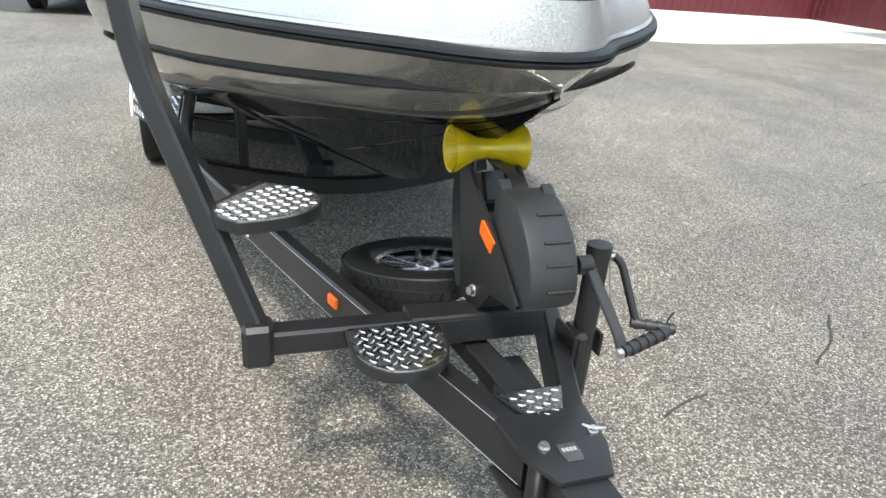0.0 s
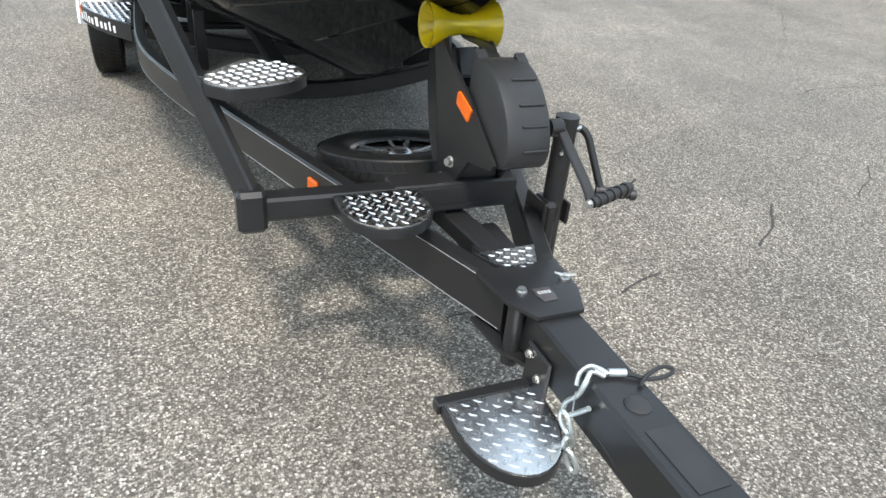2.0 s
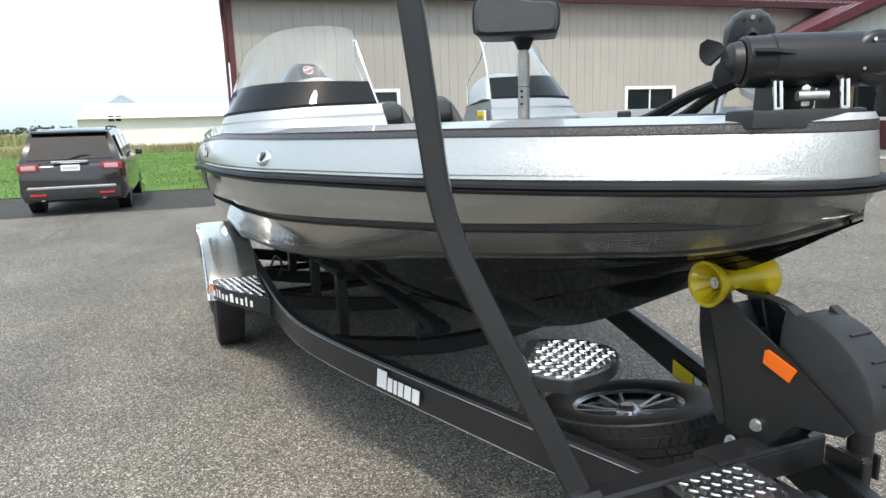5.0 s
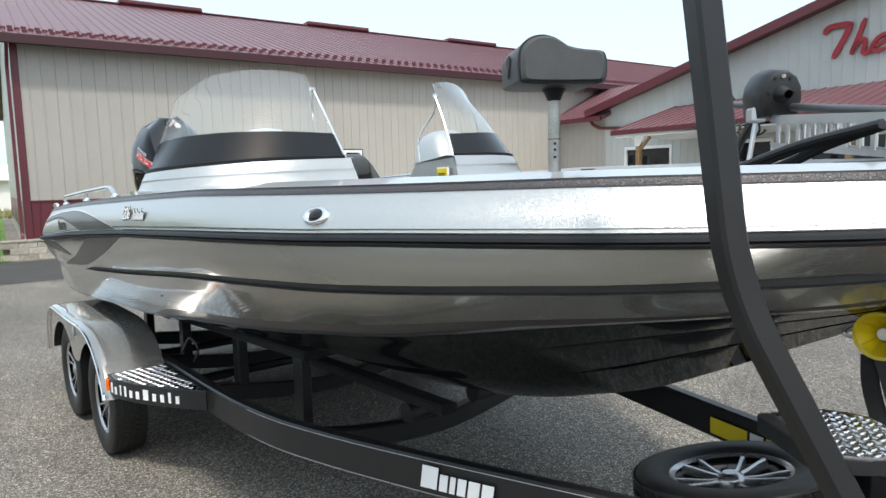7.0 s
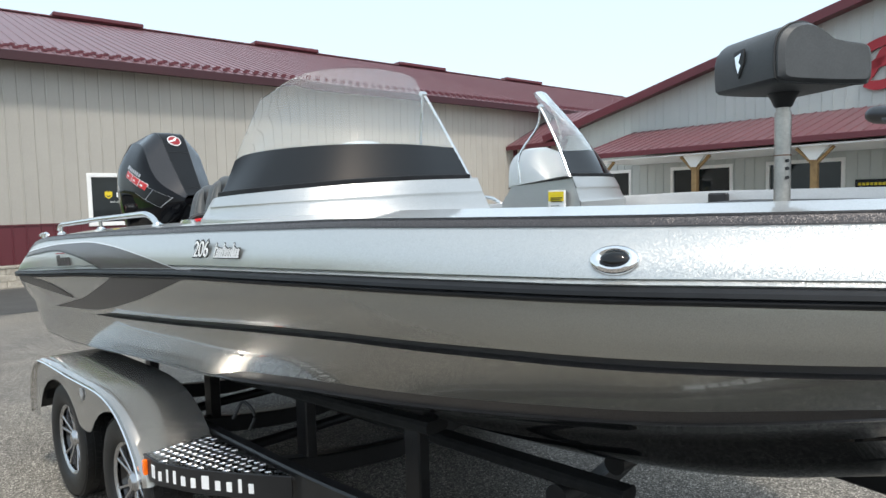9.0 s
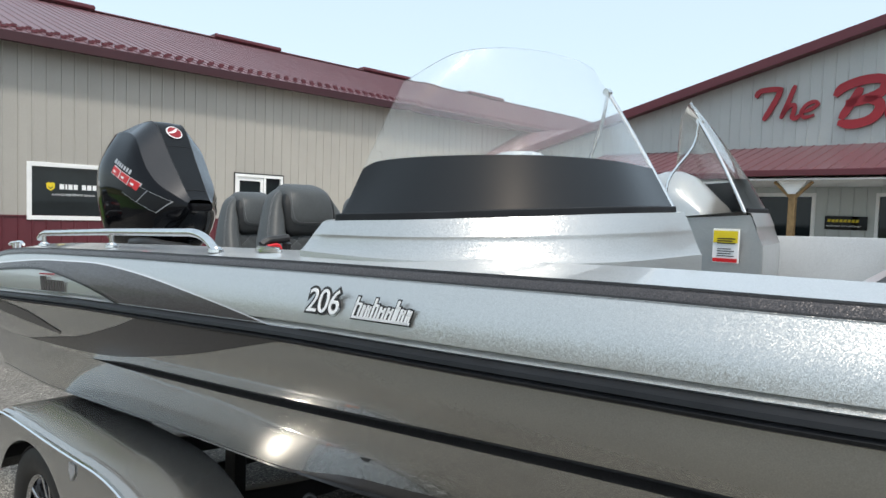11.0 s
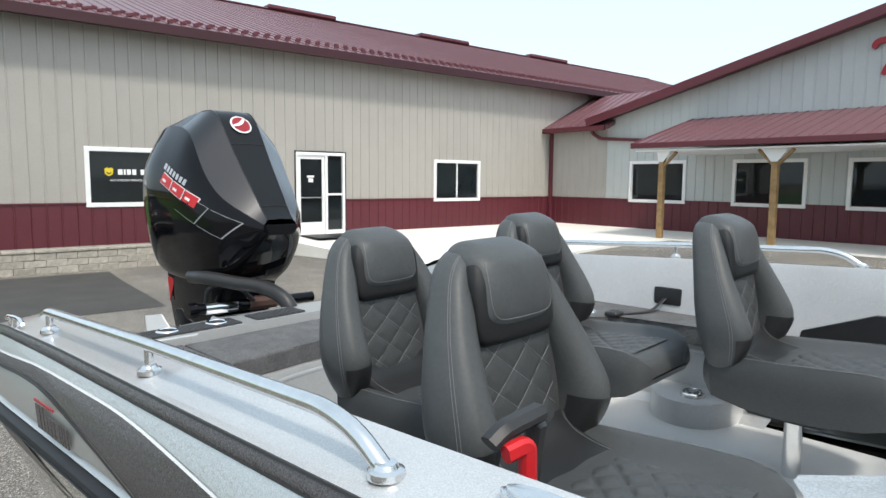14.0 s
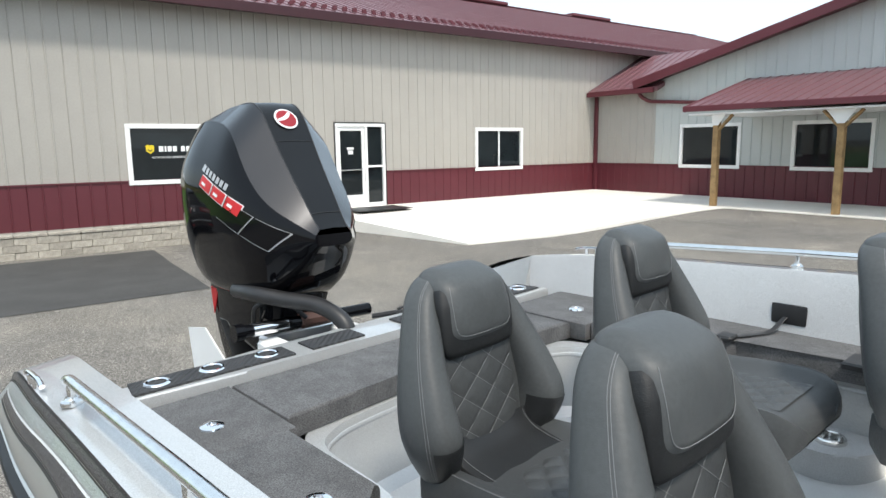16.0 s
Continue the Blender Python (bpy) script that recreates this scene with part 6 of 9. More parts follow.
M["wheel_black"] = material("wheel_black", (0.01, 0.01, 0.011), 0.15, 0.3, coat=0.8)
M["machined"] = material("machined_alloy", (0.46, 0.46, 0.47), 0.26, 0.9, noise_scale=60, noise_amount=0.06)
spare = build_wheel("spare_wheel", "spare trailer wheel lying flat on the trailer frame")
spare.matrix_world = Matrix.Translation((4.965, -0.02, 0.515)) @ pose(0, 0, 0, 0, -11, 0) @ pose(0, 0, 0, 0, 0, 20)
for _k, (_x, _s) in enumerate(((1.68, -1), (0.78, -1), (1.68, 1), (0.78, 1))):
    _w = build_wheel("wheel", "", trailer) if _k == 0 else None
    _mm = Matrix.Translation((_x, _s * 1.205, 0.331)) @ pose(0, 0, 0, 90 * -_s, 0, 0) @ pose(0, 0, 0, 0, 0, 17 * _k)
    if _k == 0:
        first_wheel = _w
        _w.matrix_local = _mm
    else:
        copy_thing(first_wheel, _mm)


def build_fender(s):
    """A painted tandem fender with a bright lip and scalloped skirt."""
    prof = [(0.20, 0.40), (0.215, 0.53), (0.27, 0.665), (0.38, 0.745), (0.55, 0.772), (1.25, 0.776), (1.56, 0.762), (1.76, 0.705), (1.90, 0.605), (1.995, 0.49), (2.02, 0.42)]
    path = spline([(x, 0, z) for x, z in prof], 5)
    yo, yi = 1.335, 0.99
    bm = bmesh.new()
    rings = []
    for p in path:
        c = Vector((1.09, 0, 0.35))
        n = (p - c).normalized()
        rings.append([Vector((p.x, s * yi, p.z)), Vector((p.x, s * (yo - 0.05), p.z)), Vector((p.x, s * (yo - 0.015), p.z)) - n * 0.006, Vector((p.x, s * yo, p.z)) - n * 0.022])
    loft(bm, rings, closed=False, caps=False)
    fend = part("fender", bm, "fender_grey", trailer, "grey metal-flake fender with a bright lip")
    bm = bmesh.new()
    sweep(bm, [Vector((p.x, s * yo, p.z)) - (p - Vector((1.09, 0, 0.35))).normalized() * 0.03 for p in path], section_rect(0.012, 0.03, 0.004), up=(0, 1, 0))
    part("lip", bm, "chrome", fend, "bright lip")
    # skirt with two arches
    bm = bmesh.new()
    top, low = [], []
    for i in range(61):
        x = 0.23 + 1.76 * i / 60
        zt = float(np.interp(x, [p.x for p in path], [p.z for p in path])) - 0.035
        zz = 0.39
        for cx in (0.78, 1.68):
            dx = abs(x - cx)
            if dx < 0.405:
                zz = max(zz, 0.335 + math.sqrt(0.405 ** 2 - dx * dx) * 0.86)
        if 0.78 < x < 1.68:
            zz = max(zz, 0.56 - 0.06 * math.cos((x - 1.23) / 0.45 * math.pi))
        low.append((x, min(zz, zt - 0.004)))
        top.append((x, zt))
    a = [bm.verts.new((x, s * (yo - 0.004), z)) for x, z in low]
    b = [bm.verts.new((x, s * (yo - 0.004), z)) for x, z in top]
    for i in range(60):
        bm.faces.new((a[i], a[i + 1], b[i + 1], b[i]))
    part("skirt", bm, "fender_grey", fend)
    bm = bmesh.new()
    prism(bm, [(-0.022, 0.03), (0.022, 0.03), (0.025, 0.0), (0, -0.035), (-0.025, 0.0)], 0.006, Matrix.Translation((1.225, s * (yo - 0.002), 0.69)) @ (pose(0, 0, 0, 90, 0, 0) if s < 0 else pose(0, 0, 0, 90, 0, 180)), 0.002)
    part("badge", bm, "grey_mark", fend, "small shield badge")
    bm = bmesh.new()
    box(bm, (0.14, s * 1.20 - 0.06, 0.44), (0.21, s * 1.20 + 0.06, 0.55), 0.008)
    lamp = part("tail_lamp", bm, "black_plastic", trailer, "tail lamp in a black bracket")
    bm = bmesh.new()
    box(bm, (0.15, s * 1.27 - 0.012, 0.46), (0.2, s * 1.27 + 0.012, 0.53), 0.006)
    part("lens", bm, "red", lamp)
    # step plate ahead of the fender
    ol = [(1.96, s * 1.30), (2.10, s * 1.30), (2.28, s * 1.235), (2.47, s * 1.13), (2.66, s * 1.0), (1.96, s * 1.0)]
    st = tread_plate("fender_step", ol if s < 0 else ol[::-1], 0.557, trailer, 0.04, 10, 0.012)
    bm = bmesh.new()
    sweep(bm, [(1.96, s * 1.305, 0.505), (2.10, s * 1.305, 0.505), (2.28, s * 1.24, 0.505), (2.47, s * 1.135, 0.505), (2.67, s * 1.0, 0.505)], section_rect(0.008, 0.105, 0.003))
    part("step_skirt", bm, "black_paint", st)
    if s < 0:
        w = [0.030, 0.017, 0.009, 0.015, 0.023, 0.023, 0.034, 0.024, 0.024, 0.015, 0.022]
        pts = [(2.02, -1.305), (2.10, -1.305), (2.28, -1.24), (2.47, -1.135), (2.67, -1.0)]
        run = 0.03
        seglen = [math.dist(a_, b_) for a_, b_ in zip(pts, pts[1:])]
        for i, wd in enumerate(w):
            r, j = run, 0
            while j < 3 and r > seglen[j]:
                r -= seglen[j]
                j += 1
            p0, p1 = Vector((*pts[j], 0)), Vector((*pts[j + 1], 0))
            u = (p1 - p0).normalized()
            mm = Matrix((u, Vector((0, 0, 1)), u.cross(Vector((0, 0, 1))))).transposed().to_4x4()
            q = p0 + u * r + Vector((0, 0, 0.478))
            hh = 0.056 if i in (0, 2, 3, 6, 9) else 0.040
            bm = bmesh.new()
            prism(bm, [(0, 0), (wd, 0), (wd, hh), (0, hh)], 0.003, Matrix.Translation(q + u.cross(Vector((0, 0, 1))) * 0.0045) @ mm)
            part("lettering", bm, "white", st, "white lettering bar", smooth=False)
            run += wd + 0.030
    bm = bmesh.new()
    box(bm, (1.975, s * 1.315 - 0.01, 0.47), (2.0, s * 1.315 + 0.01, 0.54), 0.005)
    part("side_marker", bm, "orange", st, "orange marker lamp")


M["fender_grey"] = material("fender_grey_flake", (0.34, 0.33, 0.31), 0.16, 0.7, coat=1.0, noise_scale=3, noise_amount=0.04, fine=400, fine_amount=0.08)
for _side in (-1, 1):
    build_fender(_side)


def build_winch():
    """Winch under a ribbed black cover, with its bow roller and crank."""
    w = thing("winch", "black covered boat winch with a yellow bow roller", "winch")
    prof = [(5.615, 1.090), (5.640, 1.120), (5.685, 1.127), (5.742, 1.114), (5.803, 1.076), (5.853, 1.020), (5.877, 0.957), (5.874, 0.910), (5.850, 0.884), (5.775, 0.868), (5.69, 0.852), (5.635, 0.864), (5.612, 0.96)]
    path = spline([(x, 0, z) for x, z in prof + prof[:1]], 4)[:-1]
    cx, cz = 5.742, 0.986
    bm = bmesh.new()
    rings = []
    for y, k in ((-0.068, 0.93), (-0.064, 0.985), (-0.054, 1.0), (0.046, 1.0), (0.059, 0.975), (0.064, 0.90)):
        rings.append([(cx + (p.x - cx) * k, y, cz + (p.z - cz) * k) for p in path])
    loft(bm, rings)
    cover = part("cover", bm, "black_plastic", w, "matt black plastic winch cover")
    front = [p for p in path if p.x > 5.70 and p.z > 0.90]
    for zc in (1.096, 1.052, 1.0, 0.95):                 # moulded ribs across the front
        q = min(front, key=lambda p: abs(p.z - zc))
        n = (q - Vector((cx, 0, cz))).normalized() * 0.002
        bm = bmesh.new()
        sweep(bm, [q + n + Vector((0, -0.022, 0)), q + n + Vector((0, 0.02, 0)), q + n + Vector((0, 0.048, 0))], section_rect(0.008, 0.006, 0.002))
        part("rib", bm, "black_plastic", cover)
    for y0, x0 in ((-0.066, 5.622), (0.030, 5.668)):         # pointed ears on top
        bm = bmesh.new()
        prism(bm, [(x0, 1.095), (x0 + 0.006, 1.142), (x0 + 0.022, 1.132), (x0 + 0.075, 1.100)], 0.03, Matrix(((1, 0, 0, 0), (0, 0, 1, y0), (0, 1, 0, 0), (0, 0, 0, 1))), 0.003)
        part("fin", bm, "black_plastic", cover)
    # welded stand: two side plates that carry roller and drum
    side = [(5.378, 1.10), (5.395, 1.135), (5.432, 1.135), (5.50, 1.088), (5.66, 1.010), (5.845, 0.895), (5.825, 0.872), (5.69, 0.842), (5.625, 0.765), (5.60, 0.735), (5.475, 0.735), (5.455, 0.84), (5.40, 1.03)]
    for y in (-0.082, 0.066):
        bm = bmesh.new()
        prism(bm, side, 0.010, Matrix(((1, 0, 0, 0), (0, 0, 1, y), (0, 1, 0, 0), (0, 0, 0, 1))), 0.002)
        part("side_plate", bm, "black_paint", w, "black welded side plate")
    bm = bmesh.new()
    box(bm, (5.50, -0.072, 0.735), (5.60, 0.066, 0.80), 0.006)
    part("stand_web", bm, "black_paint", w)
    bm = bmesh.new()
    box(bm, (5.455, -0.072, 0.90), (5.47, 0.066, 1.02), 0.003)
    part("stand_web", bm, "black_paint", w)
    bm = bmesh.new()
    prism(bm, [(5.590, 1.014), (5.600, 1.018), (5.688, 0.990), (5.668, 0.952), (5.586, 0.978)], 0.006, Matrix(((1, 0, 0, 0), (0, 0, 1, -0.087), (0, 1, 0, 0), (0, 0, 0, 1))), 0.0015)
    part("reflector", bm, "orange", w, "slanted orange reflector")
    bm = bmesh.new()                                        # slack winch strap that hangs down behind the stand
    sweep(bm, spline([(5.372, -0.075, 1.09), (5.380, -0.080, 1.0), (5.415, -0.082, 0.88), (5.450, -0.078, 0.78), (5.462, -0.074, 0.75)], 5), section_rect(0.005, 0.045, 0.001), up=(0.9, 0.4, 0.3))
    part("slack_strap", bm, "black_carpet", w, "slack black winch strap")
    for y in (-0.06, 0.06):
        bm = bmesh.new()
        sweep(bm, [(5.455, y, 0.98), (5.425, y, 1.08), (5.408, y, 1.165)], section_rect(0.05, 0.012, 0.003), up=(0, 1, 0))
        part("yoke_arm", bm, "black_paint", w)
    bm = bmesh.new()
    lathe(bm, [(0.014, 0.060), (0.022, 0.062), (0.057, 0.108), (0.066, 0.110), (0.066, 0.099), (0.05, 0.066), (0.035, 0.036), (0.029, 0.0), (0.035, -0.036), (0.05, -0.066), (0.065, -0.099), (0.066, -0.110), (0.057, -0.108), (0.022, -0.062), (0.014, -0.060)], Matrix.Translation((5.408, -0.016, 1.157)) @ pose(0, 0, 0, 90, 0, 0), 36)
    roller = part("roller", bm, "yellow", w, "translucent yellow hourglass bow roller")
    for k in range(10):
        a = 2 * math.pi * k / 10
        bm = bmesh.new()
        cyl(bm, (5.408 + 0.020 * math.cos(a), -0.078, 1.157 + 0.020 * math.sin(a)), (5.408 + 0.056 * math.cos(a), -0.120, 1.157 + 0.056 * math.sin(a)), 0.0028, seg=6)
        part("roller_rib", bm, "yellow", roller)
    bm = bmesh.new()
    cyl(bm, (5.408, -0.098, 1.157), (5.408, 0.085, 1.157), 0.009, seg=14)
    cyl(bm, (5.408, -0.092, 1.157), (5.408, -0.084, 1.157), 0.016, seg=20)
    part("axle_bolt", bm, "zinc", roller, "zinc axle bolt")
    # strap and hook to the bow eye
    bm = bmesh.new()
    sweep(bm, spline([(5.66, 0.01, 1.09), (5.54, 0.01, 1.125), (5.43, 0.005, 1.125), (5.36, 0.005, 1.145), (5.31, 0.0, 1.155)], 5), section_rect(0.04, 0.004, 0.001))
    part("strap", bm, "black_plastic", w)
    bm = bmesh.new()
    sweep(bm, [(5.30 + 0.028 * math.cos(a), 0.0, 1.14 + 0.024 * math.sin(a)) for a in [2 * math.pi * k / 16 for k in range(16)]], section_round(0.006, 8), up=(0, 1, 0), closed=True)
    part("bow_hook", bm, "zinc", w, "zinc bow hook")
    # crank
    bm = bmesh.new()
    cyl(bm, (5.83, 0.075, 0.985), (5.83, 0.112, 0.985), 0.024, seg=18)
    sweep(bm, rounded([(5.82, 0.106, 0.995), (5.99, 0.115, 0.885), (6.02, 0.12, 0.845)], 0.03, 3), section_rect(0.012, 0.028, 0.004), up=(0, 1, 0.2))
    crank = part("crank", bm, "black_paint", w)
    bm = bmesh.new()
    g0, g1 = Vector((6.02, 0.118, 0.852)), Vector((5.985, 0.255, 0.868))
    cyl(bm, g0, g1, 0.014, seg=16)
    for k in range(5):
        cyl(bm, g0.lerp(g1, 0.12 + 0.18 * k), g0.lerp(g1, 0.20 + 0.18 * k), 0.0175, seg=16)
    part("grip", bm, "black_plastic", crank, "black ribbed rubber grip")
    bm = bmesh.new()
    bolt(bm, (6.02, 0.112, 0.850), (0.3, -1, 0), 0.009, 0.012)
    part("crank_nut", bm, "zinc", crank)
    return w


def build_jack():
    j = thing("tongue_jack", "black swing-up trailer jack with a folded crank", "jack")
    c = Vector((5.572, 0.302))
    bm = bmesh.new()
    cyl(bm, (c.x, c.y, 0.42), (c.x, c.y, 0.915), 0.034, seg=28)
    cyl(bm, (c.x, c.y, 0.895), (c.x, c.y, 0.925), 0.0365, seg=28)
    part("tube", bm, "black_paint", j)
    bm = bmesh.new()
    cyl(bm, (c.x, c.y, 0.24), (c.x, c.y, 0.43), 0.028, seg=24)
    cyl(bm, (c.x, c.y, 0.2), (c.x, c.y, 0.25), 0.03, seg=24)
    part("inner_tube", bm, "black_paint", j)
    bm = bmesh.new()
    box(bm, (c.x - 0.05, 0.25, 0.47), (c.x + 0.05, 0.30, 0.655), 0.014)
    part("swivel_bracket", bm, "black_paint", j)
    bm = bmesh.new()
    box(bm, (c.x - 0.06, 0.236, 0.50), (c.x + 0.06, 0.25, 0.66), 0.004)
    part("mount_plate", bm, "black_paint", j)
    bm = bmesh.new()
    box(bm, (c.x - 0.02, 0.345, 0.56), (c.x + 0.03, 0.357, 0.64), 0.004)
    part("mount_plate", bm, "black_paint", j)
    bm = bmesh.new()
    sweep(bm, rounded([(c.x - 0.01, 0.33, 0.88), (c.x - 0.01, 0.365, 0.88), (c.x + 0.02, 0.375, 0.865), (c.x + 0.09, 0.41, 0.71)], 0.02, 3), section_rect(0.022, 0.02, 0.004), up=(0, 1, 0))
    arm = part("crank_arm", bm, "black_paint", j)
    bm = bmesh.new()
    cyl(bm, (c.x + 0.085, 0.395, 0.708), (c.x + 0.14, 0.51, 0.705), 0.0145, seg=16)
    for k in range(4):
        p = Vector((c.x + 0.09, 0.405, 0.708)).lerp(Vector((c.x + 0.138, 0.50, 0.705)), k / 3.3)
        q = p + Vector((0.006, 0.012, 0.001))
        cyl(bm, p, q, 0.018, seg=16)
    part("grip", bm, "black_plastic", arm, "black ribbed rubber grip")
    bm = bmesh.new()
    sweep(bm, spline([(c.x + 0.13, 0.485, 0.715), (c.x + 0.13, 0.488, 0.74), (c.x + 0.135, 0.498, 0.76)], 4), section_round(0.0025, 6))
    part("wire_clip", bm, "black_paint", arm)
    bm = bmesh.new()
    cyl(bm, (c.x + 0.0, 0.33, 0.88), (c.x - 0.005, 0.36, 0.882), 0.008, seg=12)
    for z in (0.82, 0.86):
        cyl(bm, (c.x + 0.03, c.y - 0.02, z), (c.x + 0.04, c.y - 0.026, z), 0.006, seg=10)
    sweep(bm, [(c.x - 0.0, 0.345, 0.87), (c.x + 0.03, 0.36, 0.72)], section_round(0.003, 6))
    part("pin", bm, "zinc", j)
    j.matrix_world = Matrix.Translation((0.058, -0.036, 0.014))
    return j


def build_u_bolt():
    u = thing("u_bolt", "zinc u-bolt nuts at the winch stand foot", "bolt")
    bm = bmesh.new()
    bolt(bm, (5.475, -0.060, 0.70), (0.5, -1, 0.2), 0.012, 0.035)
    part("nut", bm, "zinc", u, "zinc nut")
    bm = bmesh.new()
    bolt(bm, (5.575, -0.078, 0.795), (0.3, -1, 0.1), 0.013, 0.022)
    part("nut", bm, "zinc", u, "zinc nut")
    bm = bmesh.new()
    box(bm, (5.38, -0.06, 0.60), (5.60, -0.045, 0.74), 0.006)
    part("clamp_plate", bm, "black_paint", u)


def build_chain():
    """Safety cable with a zinc hook, over the tongue."""
    t = thing("safety_chain", "zinc safety chain hook with a black cable loop on the tongue", "chain")
    bm = bmesh.new()
    sweep(bm, spline([(6.388, -0.028, 0.633), (6.370, -0.045, 0.638), (6.358, -0.060, 0.636), (6.360, -0.082, 0.624), (6.372, -0.094, 0.602)], 5), section_round(0.0055, 8), up=(1, 0, 0))
    part("eye", bm, "zinc_pale", t, "bent zinc eye")
    bm = bmesh.new()
    sweep(bm, spline([(6.392, -0.040, 0.632), (6.378, -0.066, 0.640), (6.390, -0.086, 0.622), (6.388, -0.096, 0.590), (6.360, -0.099, 0.545), (6.357, -0.101, 0.522), (6.372, -0.101, 0.516), (6.398, -0.098, 0.545), (6.428, -0.093, 0.585)], 5), section_round(0.0062, 8), up=(0, 1, 0))
    part("hook", bm, "zinc_pale", t, "zinc s-hook")
    bm = bmesh.new()
    cyl(bm, (6.386, -0.028, 0.634), (6.398, 0.010, 0.634), 0.0095, seg=14)
    part("ferrule", bm, "zinc_pale", t)
    bm = bmesh.new()
    sweep(bm, spline([(6.397, 0.006, 0.634), (6.410, 0.030, 0.631), (6.424, 0.052, 0.628), (6.431, 0.086, 0.630), (6.427, 0.112, 0.632), (6.416, 0.123, 0.634), (6.406, 0.108, 0.635), (6.407, 0.086, 0.634), (6.419, 0.052, 0.634), (6.428, 0.034, 0.629), (6.440, 0.020, 0.627)], 5), section_round(0.0052, 8))
    part("cable", bm, "black_plastic", t)
    bm = bmesh.new()                                        # spring clip across the hook
    sweep(bm, [(6.386, -0.103, 0.598), (6.392, -0.104, 0.545)], section_round(0.0018, 6))
    part("clip", bm, "zinc", t)
    for k, (x, z, ry) in enumerate(((6.380, 0.500, 15), (6.402, 0.458, 100), (6.425, 0.425, 20))):
        bm = bmesh.new()
        ring = [(0.014 * math.cos(a), 0, 0.030 * math.sin(a)) for a in [2 * math.pi * i / 20 for i in range(20)]]
        sweep(bm, ring, section_round(0.0058, 8), up=(0, 1, 0), closed=True)
        bmesh.ops.transform(bm, matrix=Matrix.Translation((x, -0.104, z)) @ pose(0, 0, 0, 8, -24, ry), verts=bm.verts)
        part("link", bm, "zinc_pale", t)


build_winch()
build_jack()
build_u_bolt()
build_chain()


# ---- outboard motor ----
def near(table):
    """A curve with only a little smoothing."""
    xs, vs = zip(*table)
    return lambda x: sum(float(np.interp(x + d, xs, vs)) for d in (-0.05, -0.025, 0, 0.025, 0.05)) / 5


def build_motor():
    mo = thing("outboard_motor", "glossy black outboard motor with a graphite top at the transom", "outboard motor")
    cy = -0.05
    sx = [-1.165, -1.15, -1.1, -1.0, -0.85, -0.7, -0.60, -0.54, -0.48, -0.38, -0.28, -0.2, -0.15, -0.135]
    zt = near([(-1.25, 1.92), (-1.16, 2.06), (-1.10, 2.15), (-1.0, 2.215), (-0.85, 2.25), (-0.66, 2.265), (-0.55, 2.262), (-0.495, 2.20), (-0.37, 2.02), (-0.19, 1.80), (-0.13, 1.715), (0, 1.69)])
    zb = near([(-1.25, 1.60), (-1.16, 1.52), (-1.08, 1.44), (-1.0, 1.41), (-0.8, 1.385), (-0.5, 1.375), (-0.38, 1.42), (-0.2, 1.60), (-0.13, 1.69), (0, 1.69)])
    hw = near([(-1.25, 0.13), (-1.16, 0.20), (-1.10, 0.245), (-1.0, 0.285), (-0.88, 0.302), (-0.6, 0.29), (-0.45, 0.268), (-0.3, 0.22), (-0.2, 0.145), (-0.13, 0.072), (0, 0.05)])
    strip = line([(-1.2, 0.07), (-0.9, 0.10), (-0.5, 0.10), (-0.07, 0.06), (0, 0.06)])
    facet = near([(-1.2, 0.02), (-1.0, 0.035), (-0.85, 0.055), (-0.68, 0.085), (-0.56, 0.13), (-0.45, 0.165), (-0.3, 0.11), (-0.2, 0.05), (-0.13, 0.012), (0, 0.01)])

    wide = near([(-1.3, 0.45), (-1.0, 0.45), (-0.8, 0.46), (-0.66, 0.54), (-0.52, 0.70), (-0.4, 0.80), (-0.3, 0.84), (0, 0.84)])

    def pts(x, s):
        t, b, w, st, fa = zt(x), zb(x), hw(x), min(strip(x), hw(x) * 0.9), facet(x)
        h = t - b
        g = wide(x)
        return [(x, cy + s * st, t), (x, cy + s * (st + (w - st) * g), t - fa), (x, cy + s * w * (0.975 - (0.84 - g) * 0.35), t - fa - (h - fa) * 0.14), (x, cy + s * w, t - fa - (h - fa) * 0.32), (x, cy + s * w * 0.985, t - fa - (h - fa) * 0.62), (x, cy + s * w * 0.80, b + h * 0.08), (x, cy + s * w * 0.55, b)]

    def strip_mesh(rows):
        bm = bmesh.new()
        vs = [[bm.verts.new(p) for p in r] for r in rows]
        for a, b in zip(vs, vs[1:]):
            for i in range(len(a) - 1):
                bm.faces.new((a[i], a[i + 1], b[i + 1], b[i]))
        return bm

    fine = []
    for a, b in zip(sx, sx[1:]):
        fine += [a + (b - a) * k / 3 for k in range(3)]
    fine.append(sx[-1])
    bm = bmesh.new()
    rings = []
    for x in fine:
        a, b = [[Vector(p) for p in pts(x, k)] for k in (-1, 1)]
        rings.append(spline(a[1:], 4) + spline(b[1:], 4)[::-1])
    vs = [[bm.verts.new(p) for p in r] for r in rings]
    n = len(vs[0])
    for a, b in zip(vs, vs[1:]):
        for i in range(n - 1):
            bm.faces.new((a[i], a[i + 1], b[i + 1], b[i]))
    bm.faces.new(vs[0][::-1])
    bm.faces.new(vs[-1])
    cowl = part("cowl", bm, "black_gloss", mo, "glossy black cowl")
    for s in (-1, 1):
        part("cowl_facet", strip_mesh([[pts(x, s)[0], pts(x, s)[1]] for x in fine if x > -0.71]), "grey_gloss", cowl, "graphite gloss facet")
        part("air_intake", strip_mesh([[pts(x, s)[0], pts(x, s)[1]] for x in fine if x < -0.69]), "graphite_matt", cowl, "satin dark air intake")
